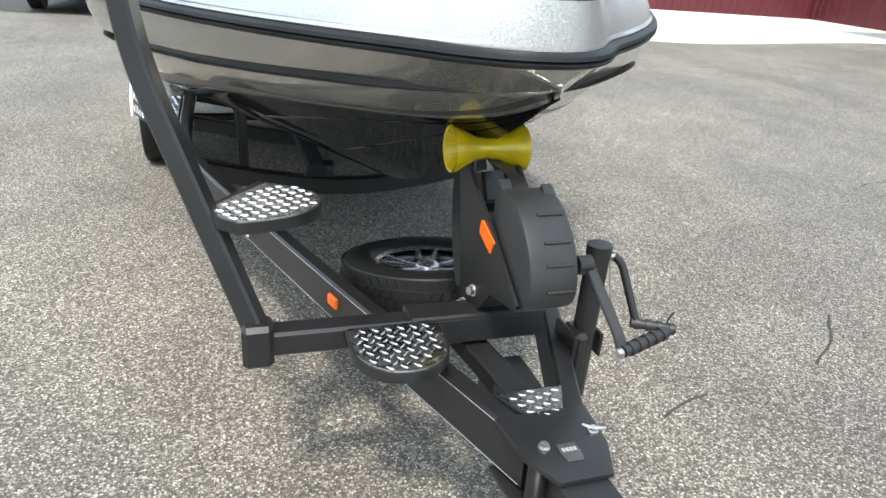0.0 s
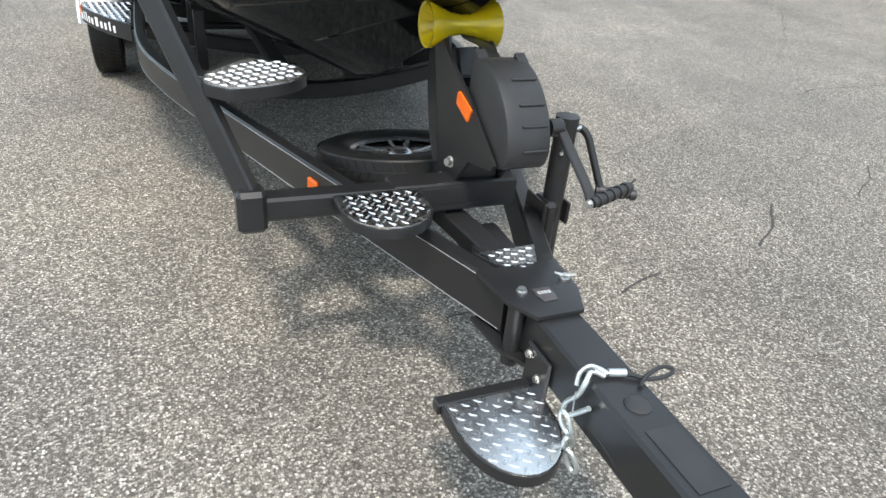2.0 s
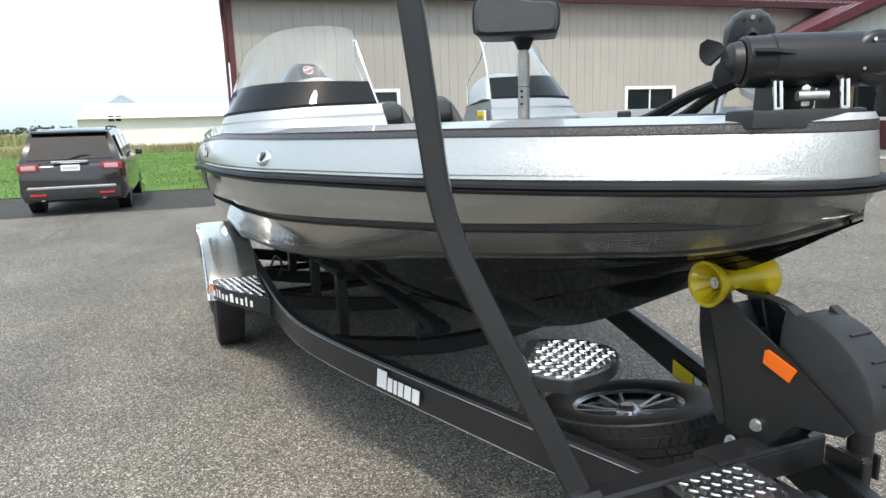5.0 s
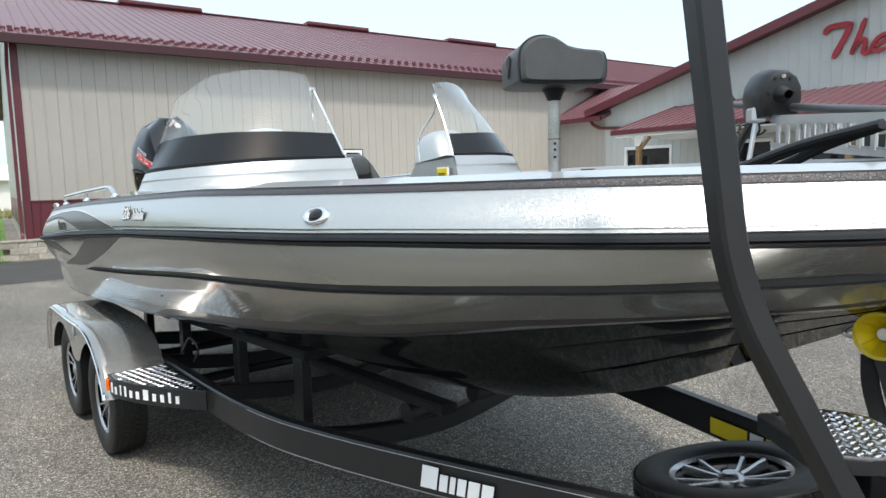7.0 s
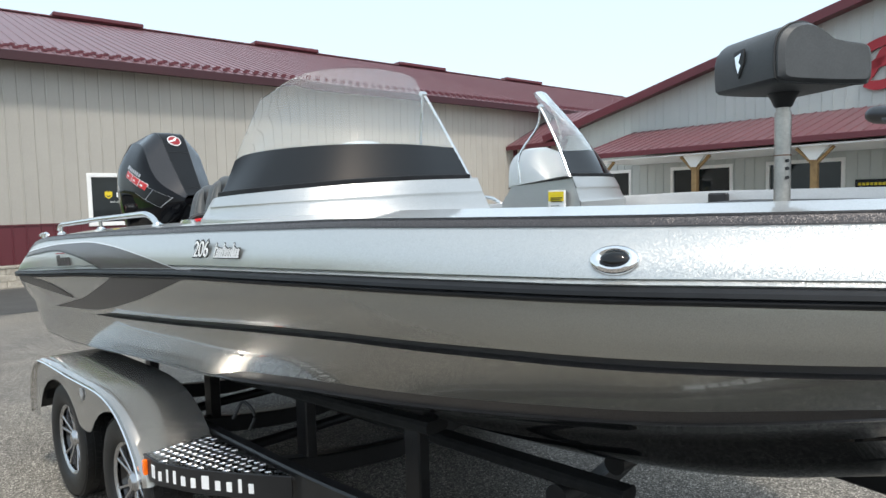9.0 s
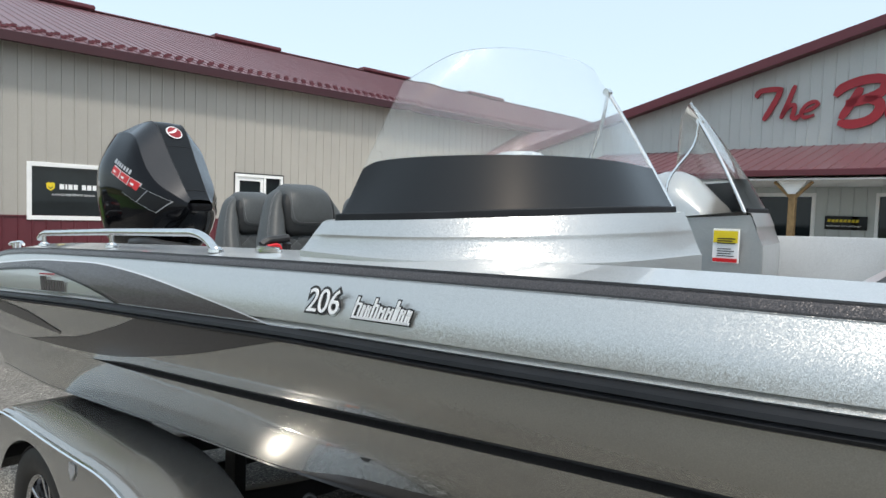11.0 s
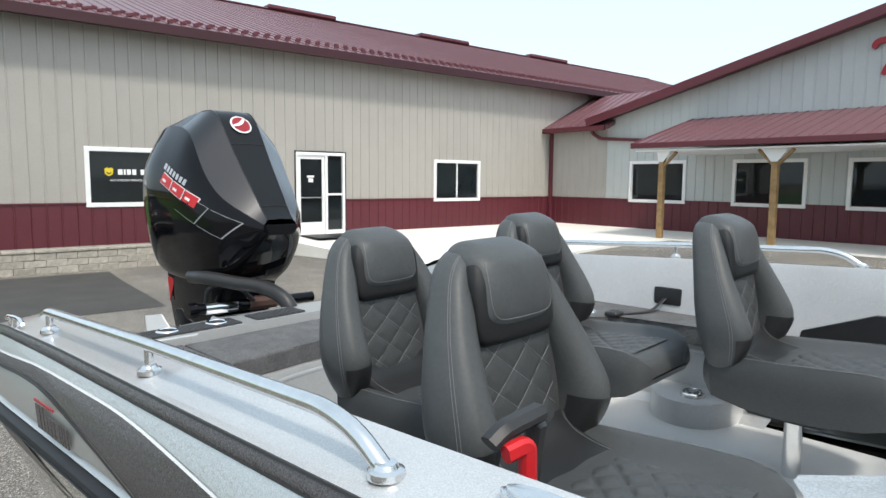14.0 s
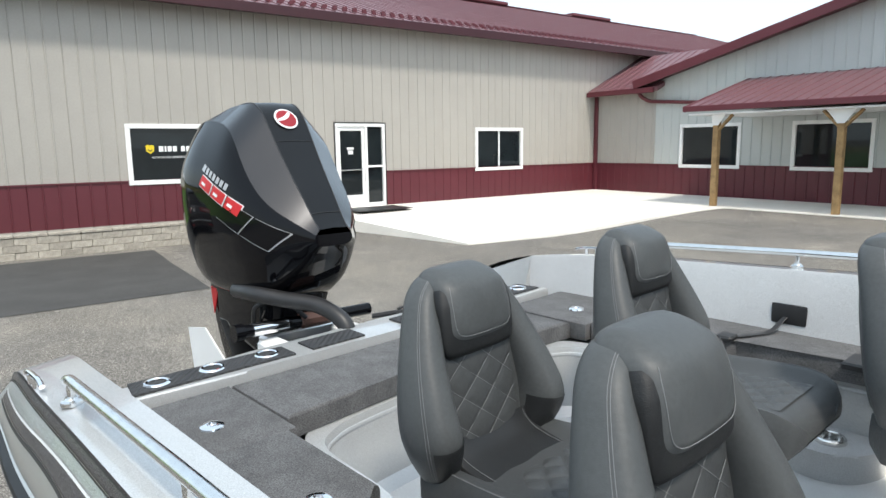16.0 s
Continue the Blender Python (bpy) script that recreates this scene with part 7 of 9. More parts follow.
    part("cowl_top", strip_mesh([[(x, p[1], p[2]) for p in (pts(x, -1)[0], (x, cy, zt(x) + 0.004), pts(x, 1)[0])] for x in fine]), "graphite_matt", cowl, "satin graphite top panel")
    bm = bmesh.new()                                   # panel seams
    for x in (-0.42, -0.19):
        sweep(bm, [(x, cy - strip(x), zt(x) + 0.001), (x, cy, zt(x) + 0.005), (x, cy + strip(x), zt(x) + 0.001)], section_rect(0.005, 0.003, 0.0008))
    for s in (-1, 1):
        sweep(bm, [(x, cy + s * strip(x), zt(x) + 0.001) for x in fine if x > -0.72], section_rect(0.004, 0.003, 0.0008))
    part("seams", bm, "black_plastic", cowl)
    # round emblem
    nrm = (Vector((-0.43, 0, zt(-0.43))) - Vector((-0.53, 0, zt(-0.53)))).normalized()
    em = Matrix.Translation((-0.483, cy, zt(-0.483) + 0.012)) @ nrm.to_track_quat("X", "Z").to_matrix().to_4x4()
    bm = bmesh.new()
    lathe(bm, [(0.0, 0.003), (0.053, 0.003), (0.055, 0.0)], em, 36)
    e0 = part("emblem", bm, "white", cowl, "round red and white emblem")
    bm = bmesh.new()
    lathe(bm, [(0.0, 0.0046), (0.0455, 0.0046), (0.047, 0.003)], em, 36)
    part("emblem_disc", bm, "red_emblem", e0)
    bm = bmesh.new()
    prism(bm, [(-0.044, -0.016), (-0.012, -0.010), (0.012, 0.004), (0.028, 0.030), (0.016, 0.034), (0.002, 0.018), (-0.018, 0.004), (-0.044, -0.006)], 0.0015, em @ Matrix.Translation((0, 0, 0.0046)) @ pose(0, 0, 0, 0, 0, 90))
    part("emblem_mark", bm, "white", e0, smooth=False)
    # slanted markings on both flanks, laid on the cowl
    def flank_y(x, z, s):
        row = sorted((p[2], abs(p[1] - cy)) for p in spline(pts(x, s)[1:], 4))
        return cy + s * (float(np.interp(z, [r[0] for r in row], [r[1] for r in row])) + 0.003)

    def mark(x0, z0, a, widths, h, slant, mat, out, label="", gap=0.012):
        ca, sa = math.cos(a), math.sin(a)
        for s in (-1, 1):
            u = 0.0
            for w in widths:
                bm = bmesh.new()
                g = []
                for i in range(4):
                    col = []
                    for k in range(4):
                        p, q = u + w * i / 3 + slant * h * k / 3, h * k / 3
                        x, z = x0 + p * ca - q * sa, z0 + p * sa + q * ca
                        col.append(bm.verts.new((x, flank_y(x, z, s) + s * out, z)))
                    g.append(col)
                for c0, c1 in zip(g, g[1:]):
                    for k in range(3):
                        bm.faces.new((c0[k], c1[k], c1[k + 1], c0[k + 1]))
                part("marking", bm, mat, cowl, label)
                u += w + gap

    tilt = -0.40
    mark(-0.725, 1.975, tilt, [0.028, 0.022, 0.022, 0.022, 0.022, 0.022, 0.022], 0.03, 0.1, "grey_mark", 0.0, "grey marking bar", 0.010)
    mark(-0.745, 1.905, tilt, [0.104] * 3, 0.062, 0.22, "white", 0.0, "white edge of a marking", 0.006)
    mark(-0.7415, 1.9085, tilt, [0.097] * 3, 0.054, 0.22, "red", 0.002, "red marking bar", 0.013)
    mark(-0.715, 1.915, tilt, [0.034] * 3, 0.014, 0.22, "white", 0.004, "pale slot in a marking", 0.076)
    mark(-0.60, 1.775, tilt, [0.165, 0.155], 0.105, 0.5, "grey_mark", 0.0, "outline of a large marking", 0.012)
    mark(-0.5965, 1.7775, tilt, [0.159, 0.149], 0.100, 0.5, "black_gloss", 0.002, "", 0.018)
    # lower chaps, leg, brackets
    bm = bmesh.new()
    rings = []
    for z, x0, x1, w in ((1.42, -1.02, -0.42, 0.21), (1.30, -1.03, -0.46, 0.20), (1.12, -1.03, -0.50, 0.17), (0.95, -1.01, -0.55, 0.14), (0.62, -0.95, -0.58, 0.075), (0.45, -0.90, -0.60, 0.05)):
        rings.append([(x0, cy - w * 0.4, z), (x0 + 0.06, cy - w * 0.9, z), ((x0 + x1) / 2, cy - w, z), (x1 - 0.05, cy - w * 0.85, z), (x1, cy - w * 0.4, z), (x1, cy + w * 0.4, z), (x1 - 0.05, cy + w * 0.85, z), ((x0 + x1) / 2, cy + w, z), (x0 + 0.06, cy + w * 0.9, z), (x0, cy + w * 0.4, z)])
    loft(bm, rings)
    leg = part("midsection", bm, "black_gloss", mo, "black midsection")
    for s in (-1, 1):
        bm = bmesh.new()
        prism(bm, [(-0.93, 1.27), (-0.95, 1.40), (-0.87, 1.40), (-0.885, 1.36)], 0.004, Matrix(((1, 0, 0, 0), (0, 0, 1, cy + s * 0.192 - 0.002), (0, 1, 0, 0), (0, 0, 0, 1))))
        part("accent", bm, "red", leg, "red accent", smooth=False)
    bm = bmesh.new()
    cyl(bm, (-0.95, cy, 0.42), (-0.50, cy, 0.42), 0.06, 0.045, seg=20)
    box(bm, (-1.0, cy - 0.11, 0.55), (-0.55, cy + 0.11, 0.565), 0.005)
    for k in range(3):
        a = 2 * math.pi * k / 3
        cyl(bm, (-0.93, cy, 0.42), (-0.95, cy + 0.16 * math.cos(a), 0.42 + 0.16 * math.sin(a)), 0.03, 0.05, seg=8)
    part("gearcase", bm, "black_gloss", leg)
    # jack plate and clamp brackets
    bm = bmesh.new()
    for s in (-1, 1):
        box(bm, (-0.46, cy + s * 0.19 - 0.012, 0.86), (-0.16, cy + s * 0.19 + 0.012, 1.26), 0.01)
    box(bm, (-0.46, cy - 0.2, 0.9), (-0.43, cy + 0.2, 1.25), 0.006)
    part("jack_plate", bm, "silver_plain", mo, "silver jack plate")
    bm = bmesh.new()
    prism(bm, [(-1.10, 0.84), (-0.55, 0.80), (-0.55, 0.98), (-0.95, 1.20), (-1.16, 1.16)], 0.008, Matrix(((1, 0, 0, 0), (0, 0, 1, cy - 0.24), (0, 1, 0, 0), (0, 0, 0, 1))))
    part("side_plate", bm, "white_paint", mo, "pale metal side plate", smooth=False)
    bm = bmesh.new()
    cyl(bm, (-0.33, cy - 0.34, 1.325), (-0.33, cy + 0.30, 1.313), 0.027, seg=18)
    cyl(bm, (-0.33, cy - 0.37, 1.325), (-0.33, cy - 0.33, 1.325), 0.036, seg=18)
    ram = part("steering_ram", bm, "black_gloss", mo, "black steering cylinder with a chrome rod")
    bm = bmesh.new()
    cyl(bm, (-0.33, cy - 0.29, 1.324), (-0.33, cy - 0.13, 1.321), 0.0285, seg=18)
    part("rod", bm, "chrome", ram)
    bm = bmesh.new()
    box(bm, (-0.365, cy - 0.08, 1.288), (-0.295, cy + 0.10, 1.352), 0.02)
    part("band", bm, "copper", ram)
    for y0, y1 in ((-0.26, -0.16), (0.10, 0.21)):
        bm = bmesh.new()
        box(bm, (-0.36, cy + y0, 1.13), (-0.20, cy + y1, 1.27), 0.012)
        part("clamp", bm, "white_paint", mo, "white clamp bracket")
    bm = bmesh.new()
    box(bm, (-0.42, cy - 0.09, 1.05), (-0.26, cy + 0.12, 1.22), 0.02)
    part("swivel", bm, "black_plastic", mo)
    # rigging hose and cables into the boat
    bm = bmesh.new()
    sweep(bm, spline([(-0.60, cy - 0.22, 1.44), (-0.42, cy - 0.22, 1.452), (-0.30, cy - 0.15, 1.436), (-0.18, cy - 0.07, 1.42), (-0.08, cy - 0.035, 1.385), (-0.03, cy - 0.02, 1.335), (-0.02, cy - 0.02, 1.25), (-0.03, cy - 0.02, 1.14)], 6), section_round(0.034, 16))
    hose = part("rigging_hose", bm, "black_plastic", mo, "thick black rigging hose")
    bm = bmesh.new()
    sweep(bm, spline([(-0.3, cy + 0.3, 1.28), (-0.18, cy + 0.42, 1.30), (-0.02, cy + 0.50, 1.27), (0.07, cy + 0.44, 1.31), (0.09, cy + 0.36, 1.38)], 5), section_round(0.012, 10))
    part("cable", bm, "black_plastic", mo)
    bm = bmesh.new()
    sweep(bm, spline([(-0.5, cy - 0.2, 1.28), (-0.42, cy - 0.22, 1.40), (-0.33, cy - 0.14, 1.42), (-0.30, cy - 0.05, 1.34)], 5), section_round(0.010, 10))
    part("cable", bm, "black_plastic", mo)
    bm = bmesh.new()
    sweep(bm, spline([(-0.45, cy - 0.22, 1.18), (-0.38, cy - 0.30, 1.10), (-0.28, cy - 0.2, 1.04), (-0.22, cy - 0.05, 1.08)], 5), section_round(0.012, 10))
    part("cable", bm, "black_plastic", mo)
    bm = bmesh.new()
    sweep(bm, spline([(0.02, cy + 0.2, 1.39), (0.06, cy + 0.36, 1.42), (0.11, cy + 0.40, 1.44)], 5), section_round(0.006, 8))
    part("cable", bm, "black_plastic", mo)


M["graphite_matt"] = material("graphite_satin", (0.010, 0.011, 0.0125), 0.24, 0.0, ior=1.3, noise_scale=6, noise_amount=0.05)
M["silver_plain"] = material("silver_plain", (0.6, 0.61, 0.62), 0.3, 0.7, noise_scale=8, noise_amount=0.06)
M["copper"] = material("brown_label", (0.09, 0.05, 0.04), 0.4, 0.2)
M["red_emblem"] = material("deep_red", (0.26, 0.012, 0.018), 0.3)
build_motor()


# ---- seats ----
def quilt_bm(w, h, cells, depth=0.008, res=40, bulge=0.0):
    """A quilted pad in the yz plane, facing +x, from z = 0 to h."""
    bm = bmesh.new()
    g = []
    for i in range(res + 1):
        col = []
        for k in range(res + 1):
            u, v = i / res, k / res
            p, q = (u * cells * 0.8 + v * cells), (u * cells * 0.8 - v * cells)
            groove = min(abs(p - round(p)), abs(q - round(q)))
            d = depth * min(1.0, groove * 4.5) ** 0.5
            edge = min(u, 1 - u, v, 1 - v)
            d *= min(1.0, edge * 9)
            col.append(bm.verts.new((d + bulge * math.sin(math.pi * u), (u - 0.5) * w, v * h)))
        g.append(col)
    for a, b in zip(g, g[1:]):
        for k in range(res):
            bm.faces.new((a[k], b[k], b[k + 1], a[k + 1]))
    return bm


def quilt_lines(w, h, cells, x=0.004):
    """Stitches along the grooves of a quilted pad."""
    bm = bmesh.new()
    for sgn in (1, -1):
        for n in range(-int(cells) - 2, int(2 * cells) + 2):
            pts = []
            for k in range(41):
                u = k / 40
                v = sgn * (n - u * cells * 0.8) / cells
                if 0.03 < v < 0.97 and 0.03 < u < 0.97:
                    pts.append((x, (u - 0.5) * w, v * h))
            if len(pts) > 2:
                sweep(bm, [pts[0], pts[len(pts) // 2], pts[-1]], section_rect(0.0012, 0.0012, 0.0003), up=(1, 0, 0))
    return bm


def smooth_table(table):
    """A smooth curve through rows (z, values...), one function of z."""
    zs, cols = [r[0] for r in table], list(zip(*[r[1:] for r in table]))

    def at(z):
        z = min(max(z, zs[0]), zs[-1])
        i = max(k for k in range(len(zs) - 1) if zs[k] <= z + 1e-9)
        t = (z - zs[i]) / (zs[i + 1] - zs[i])
        out = []
        for c in cols:
            a, b = c[i], c[i + 1]
            h = zs[i + 1] - zs[i]
            ma = (c[i + 1] - c[i - 1]) / (zs[i + 1] - zs[i - 1]) if i else 0.0
            mb = (c[i + 2] - c[i]) / (zs[i + 2] - zs[i]) if i + 2 < len(zs) else 0.0
            out.append(a * (2 * t ** 3 - 3 * t * t + 1) + b * (3 * t * t - 2 * t ** 3) + h * (ma * (t ** 3 - 2 * t * t + t) + mb * (t ** 3 - t * t)))
        return out
    return at


def pad_loft(at, z0, z1, n=44, power=2.6, rows=34, ends=0.03):
    """A stuffed shape: at(z) gives centre x, centre y, half width y, half depth x; both ends are rounded off."""
    bm = bmesh.new()
    rings = []
    for r in range(rows + 1):
        z = z0 + (z1 - z0) * (1 - math.cos(math.pi * r / rows)) / 2
        cx, cy, a, b = at(z)
        e = min(z - z0, z1 - z, ends) / ends
        f = max(0.02, math.sqrt(max(0.0, 1 - (1 - e) ** 2)))
        a, b = max(0.001, a - ends * 0.9 * (1 - f)) , max(0.001, b * f)
        ring = []
        for k in range(n):
            t = 2 * math.pi * k / n
            ct, st = math.cos(t), math.sin(t)
            ring.append((cx + b * math.copysign(abs(ct) ** (2 / power), ct), cy + a * math.copysign(abs(st) ** (2 / power), st), z))
        rings.append(ring)
    loft(bm, rings)
    return bm


def build_seat():
    """A bucket seat that faces +x: the floor is at z = 0, the seat's top near 0.86."""
    st = thing("bucket_chair", "grey vinyl bucket seat with a quilted backrest", "seat", "seats in the cockpit")
    lean = lambda z: -0.16 * (z - 0.42)                     # the backrest leans back
    back = smooth_table([(0.40, 0.15, 0.045), (0.46, 0.18, 0.052), (0.54, 0.195, 0.054), (0.62, 0.192, 0.054), (0.70, 0.178, 0.053), (0.77, 0.152, 0.050), (0.82, 0.122, 0.046), (0.85, 0.095, 0.042)])
    part("backrest", pad_loft(lambda z: (lean(z) - 0.04, 0.0, *back(z)), 0.40, 0.85, 48, 3.0, ends=0.04), "vinyl", st, "grey vinyl backrest")
    # each bolster climbs the side and arches over the top: y, z, half width, half depth, set forward
    arch = [(0.138, 0.388, 0.030, 0.034, 0.008), (0.165, 0.432, 0.042, 0.054, 0.026), (0.188, 0.490, 0.051, 0.074, 0.044), (0.195, 0.540, 0.053, 0.082, 0.048),
            (0.185, 0.610, 0.049, 0.074, 0.036), (0.164, 0.690, 0.043, 0.061, 0.020), (0.140, 0.762, 0.036, 0.052, 0.006), (0.114, 0.812, 0.031, 0.046, -0.006),
            (0.074, 0.840, 0.025, 0.041, -0.016), (0.020, 0.848, 0.021, 0.036, -0.020)]
    arch_p = spline([(y, z, 0) for y, z, *_ in arch], 5)
    arch_q = spline([(w, dp, f) for _, _, w, dp, f in arch], 5)
    last = len(arch_p) - 1

    def on_wing(i, s, deg, out=0.0, cap=1.0):
        p, q = arch_p[i], arch_q[i]
        d = (arch_p[min(i + 1, last)] - arch_p[max(i - 1, 0)]).normalized()
        n = Vector((d.y, -d.x, 0))
        ct, sn = math.cos(math.radians(deg)), math.sin(math.radians(deg))
        u = (q.x * cap + out) * math.copysign(abs(sn) ** (2 / 2.4), sn)
        return (lean(p.y) + q.z - 0.03 + (q.y * cap + out) * math.copysign(abs(ct) ** (2 / 2.4), ct), s * (p.x + n.x * u), p.y + n.y * u)

    for s in (-1, 1):
        bm = bmesh.new()
        rings = [[on_wing(0, s, 360 * k / 40, 0.0, c) for k in range(40)] for c in (0.35, 0.75)]
        rings += [[on_wing(i, s, 360 * k / 40) for k in range(40)] for i in range(1, last + 1)]
        loft(bm, rings)
        bo = part("side_bolster", bm, "vinyl", st, "padded side bolster")
        for deg in (62, 68):
            bm = bmesh.new()
            sweep(bm, [on_wing(i, s, deg, 0.0004) for i in range(6, last - 4)], section_rect(0.0011, 0.0011, 0.0003), up=(0, 1, 0))
            part("stitching", bm, "thread_dim", bo)
        bm = bmesh.new()                                    # darker panel low on the wing
        g = []
        for k in range(25):
            deg = -85 + 140 * k / 24
            g.append([bm.verts.new(on_wing(5 + i, s, deg, 0.0018)) for i in range(9)])
        for a_, b_ in zip(g, g[1:]):
            for r_ in range(len(a_) - 1):
                bm.faces.new((a_[r_], b_[r_], b_[r_ + 1], a_[r_ + 1]))
        part("wing_panel", bm, "vinyl_seat", bo, "darker lower wing panel")
    # dark band, headrest pad and quilted field
    band = smooth_table([(0.668, 0.112, 0.022), (0.70, 0.124, 0.03), (0.75, 0.126, 0.036), (0.80, 0.124, 0.036), (0.845, 0.112, 0.028)])
    part("headrest_band", pad_loft(lambda z: (lean(z) + 0.012, 0.0, *band(z)), 0.672, 0.845, 48, 4.0, ends=0.02), "mesh_dark", st, "dark mesh headrest band")
    pad = smooth_table([(0.700, 0.026, 0.100, 0.022), (0.735, 0.020, 0.110, 0.036), (0.775, 0.012, 0.113, 0.049), (0.815, -0.002, 0.112, 0.062), (0.848, -0.018, 0.108, 0.070), (0.880, -0.032, 0.100, 0.070)])
    hr = part("headrest", pad_loft(lambda z: (lean(z) + pad(z)[0], 0.0, pad(z)[1], pad(z)[2]), 0.700, 0.880, 60, 3.4, ends=0.046), "vinyl", st, "padded grey headrest")

    def on_pad(z, y):
        x, a, d = pad(z)
        return (lean(z) + x + d * max(0.0, 1 - min(1.0, abs(y) / a) ** 3.4) ** (1 / 3.4) + 0.001, y, z)

    bm = bmesh.new()
    e = [on_pad(z, y) for z, y in ((0.845, -0.092), (0.80, -0.098), (0.755, -0.097), (0.738, -0.089), (0.730, -0.066), (0.728, 0.0), (0.730, 0.066), (0.738, 0.089), (0.755, 0.097), (0.80, 0.098), (0.845, 0.092))]
    sweep(bm, spline(e, 6), section_rect(0.0013, 0.0013, 0.0004), up=(1, 0, 0))
    part("stitching", bm, "thread_dim", hr)
    q = quilt_bm(0.25, 0.245, 3.0, 0.0045, bulge=0.006)
    mq = Matrix.Translation((lean(0.455) + 0.012, 0, 0.452)) @ Matrix.Rotation(-0.16, 4, "Y")
    bmesh.ops.transform(q, matrix=mq, verts=q.verts)
    qo = part("quilted_back", q, "vinyl_mid", st, "diamond-quilted back panel")
    ql = quilt_lines(0.25, 0.245, 3.0, 0.0)
    for v in ql.verts:
        v.co.x += 0.0022 + 0.006 * math.sin(math.pi * (v.co.y / 0.25 + 0.5))
    bmesh.ops.transform(ql, matrix=mq, verts=ql.verts)
    part("stitching", ql, "thread_dim", qo)
    # inclined lumbar panel between backrest and cushion
    curve = spline([(0.010, 0, 0.494), (0.024, 0, 0.472), (0.052, 0, 0.452), (0.100, 0, 0.440), (0.150, 0, 0.434)], 5)
    bm = bmesh.new()
    rings = []
    for y in (-0.150, -0.145, -0.135, -0.06, 0.0, 0.06, 0.135, 0.145, 0.150):
        dip = 0.012 * (1 - (y / 0.15) ** 2)
        edge = 0.012 if abs(y) > 0.149 else 0.004 if abs(y) > 0.14 else 0.0
        rings.append([(p.x - dip - edge, y, p.z - dip * 0.4 - edge) for p in curve])
    loft(bm, rings, closed=False, caps=False)
    lu = part("lumbar_panel", bm, "vinyl_seat", st, "dark curved lumbar panel")
    for s in (-1, 1):
        bm = bmesh.new()
        sweep(bm, [(p.x - 0.004, s * 0.128, p.z + 0.0005) for p in curve[1:-1]], section_rect(0.0012, 0.0012, 0.0003))
        part("stitching", bm, "thread_dim", lu)
    # cushion
    bm = bmesh.new()
    rings = []
    for x, hw, z0, z1 in ((-0.075, 0.16, 0.32, 0.385), (-0.04, 0.195, 0.29, 0.405), (0.06, 0.210, 0.268, 0.407), (0.18, 0.218, 0.250, 0.404), (0.30, 0.220, 0.242, 0.404), (0.39, 0.215, 0.243, 0.402), (0.445, 0.206, 0.252, 0.392), (0.478, 0.190, 0.268, 0.374), (0.498, 0.166, 0.290, 0.348), (0.505, 0.13, 0.305, 0.328)):
        zc = (z0 + z1) / 2
        up = 0.028 + 0.075 * max(0.0, x)
        z0, z1, zc = z0 + up * 0.6 + 0.07 * max(0.0, x), z1 + up, zc + up * 0.8 + 0.03 * max(0.0, x)
        rings.append([(x, -hw * 0.9, z0), (x, -hw, zc - 0.01), (x, -hw, z1 - 0.02), (x, -hw * 0.92, z1 + 0.012), (x, -hw * 0.78, z1 + 0.008), (x, -hw * 0.66, z1 - 0.008), (x, 0, z1 - 0.012), (x, hw * 0.66, z1 - 0.008), (x, hw * 0.78, z1 + 0.008), (x, hw * 0.92, z1 + 0.012), (x, hw, z1 - 0.02), (x, hw, zc - 0.01), (x, hw * 0.9, z0)])
    loft(bm, rings)
    cu = part("cushion", bm, "vinyl_mid", st, "grey vinyl seat cushion")
    q = quilt_bm(0.25, 0.30, 4.0, 0.009)
    mq = Matrix.Translation((0.435, 0, 0.389 + 0.028 + 0.075 * 0.435)) @ Matrix.Rotation(-math.pi / 2 - 0.075, 4, "Y")
    bmesh.ops.transform(q, matrix=mq, verts=q.verts)
    qs = part("quilted_seat", q, "vinyl_mid", cu, "diamond-quilted seat panel")
    for s in (-1, 1):
        bm = bmesh.new()
        sweep(bm, spline([(x, s * y, z + 0.028 + 0.075 * max(0.0, x)) for x, y, z in ((-0.03, 0.180, 0.417), (0.06, 0.193, 0.4195), (0.18, 0.2005, 0.4165), (0.30, 0.2025, 0.4165), (0.39, 0.198, 0.4145), (0.445, 0.1895, 0.405))], 4), section_rect(0.0016, 0.0016, 0.0004))
        part("piping", bm, "thread_dim", cu)
    bm = bmesh.new()
    cyl(bm, (0.16, 0, 0.012), (0.16, 0, 0.27), 0.028, seg=22)
    ped = part("pedestal", bm, "stainless", st, "polished seat post")
    bm = bmesh.new()
    lathe(bm, [(0.0, 0.014), (0.06, 0.014), (0.10, 0.01), (0.115, 0.0), (0.115, -0.004)], Matrix.Translation((0.16, 0, 0.003)), 32)
    part("base_plate", bm, "stainless", ped)
    bm = bmesh.new()
    box(bm, (0.04, -0.10, 0.245), (0.28, 0.10, 0.29), 0.008)
    sweep(bm, [(0.2, 0.1, 0.25), (0.27, 0.21, 0.215)], section_rect(0.025, 0.016, 0.004))
    part("slide", bm, "black_plastic", st)
    return st


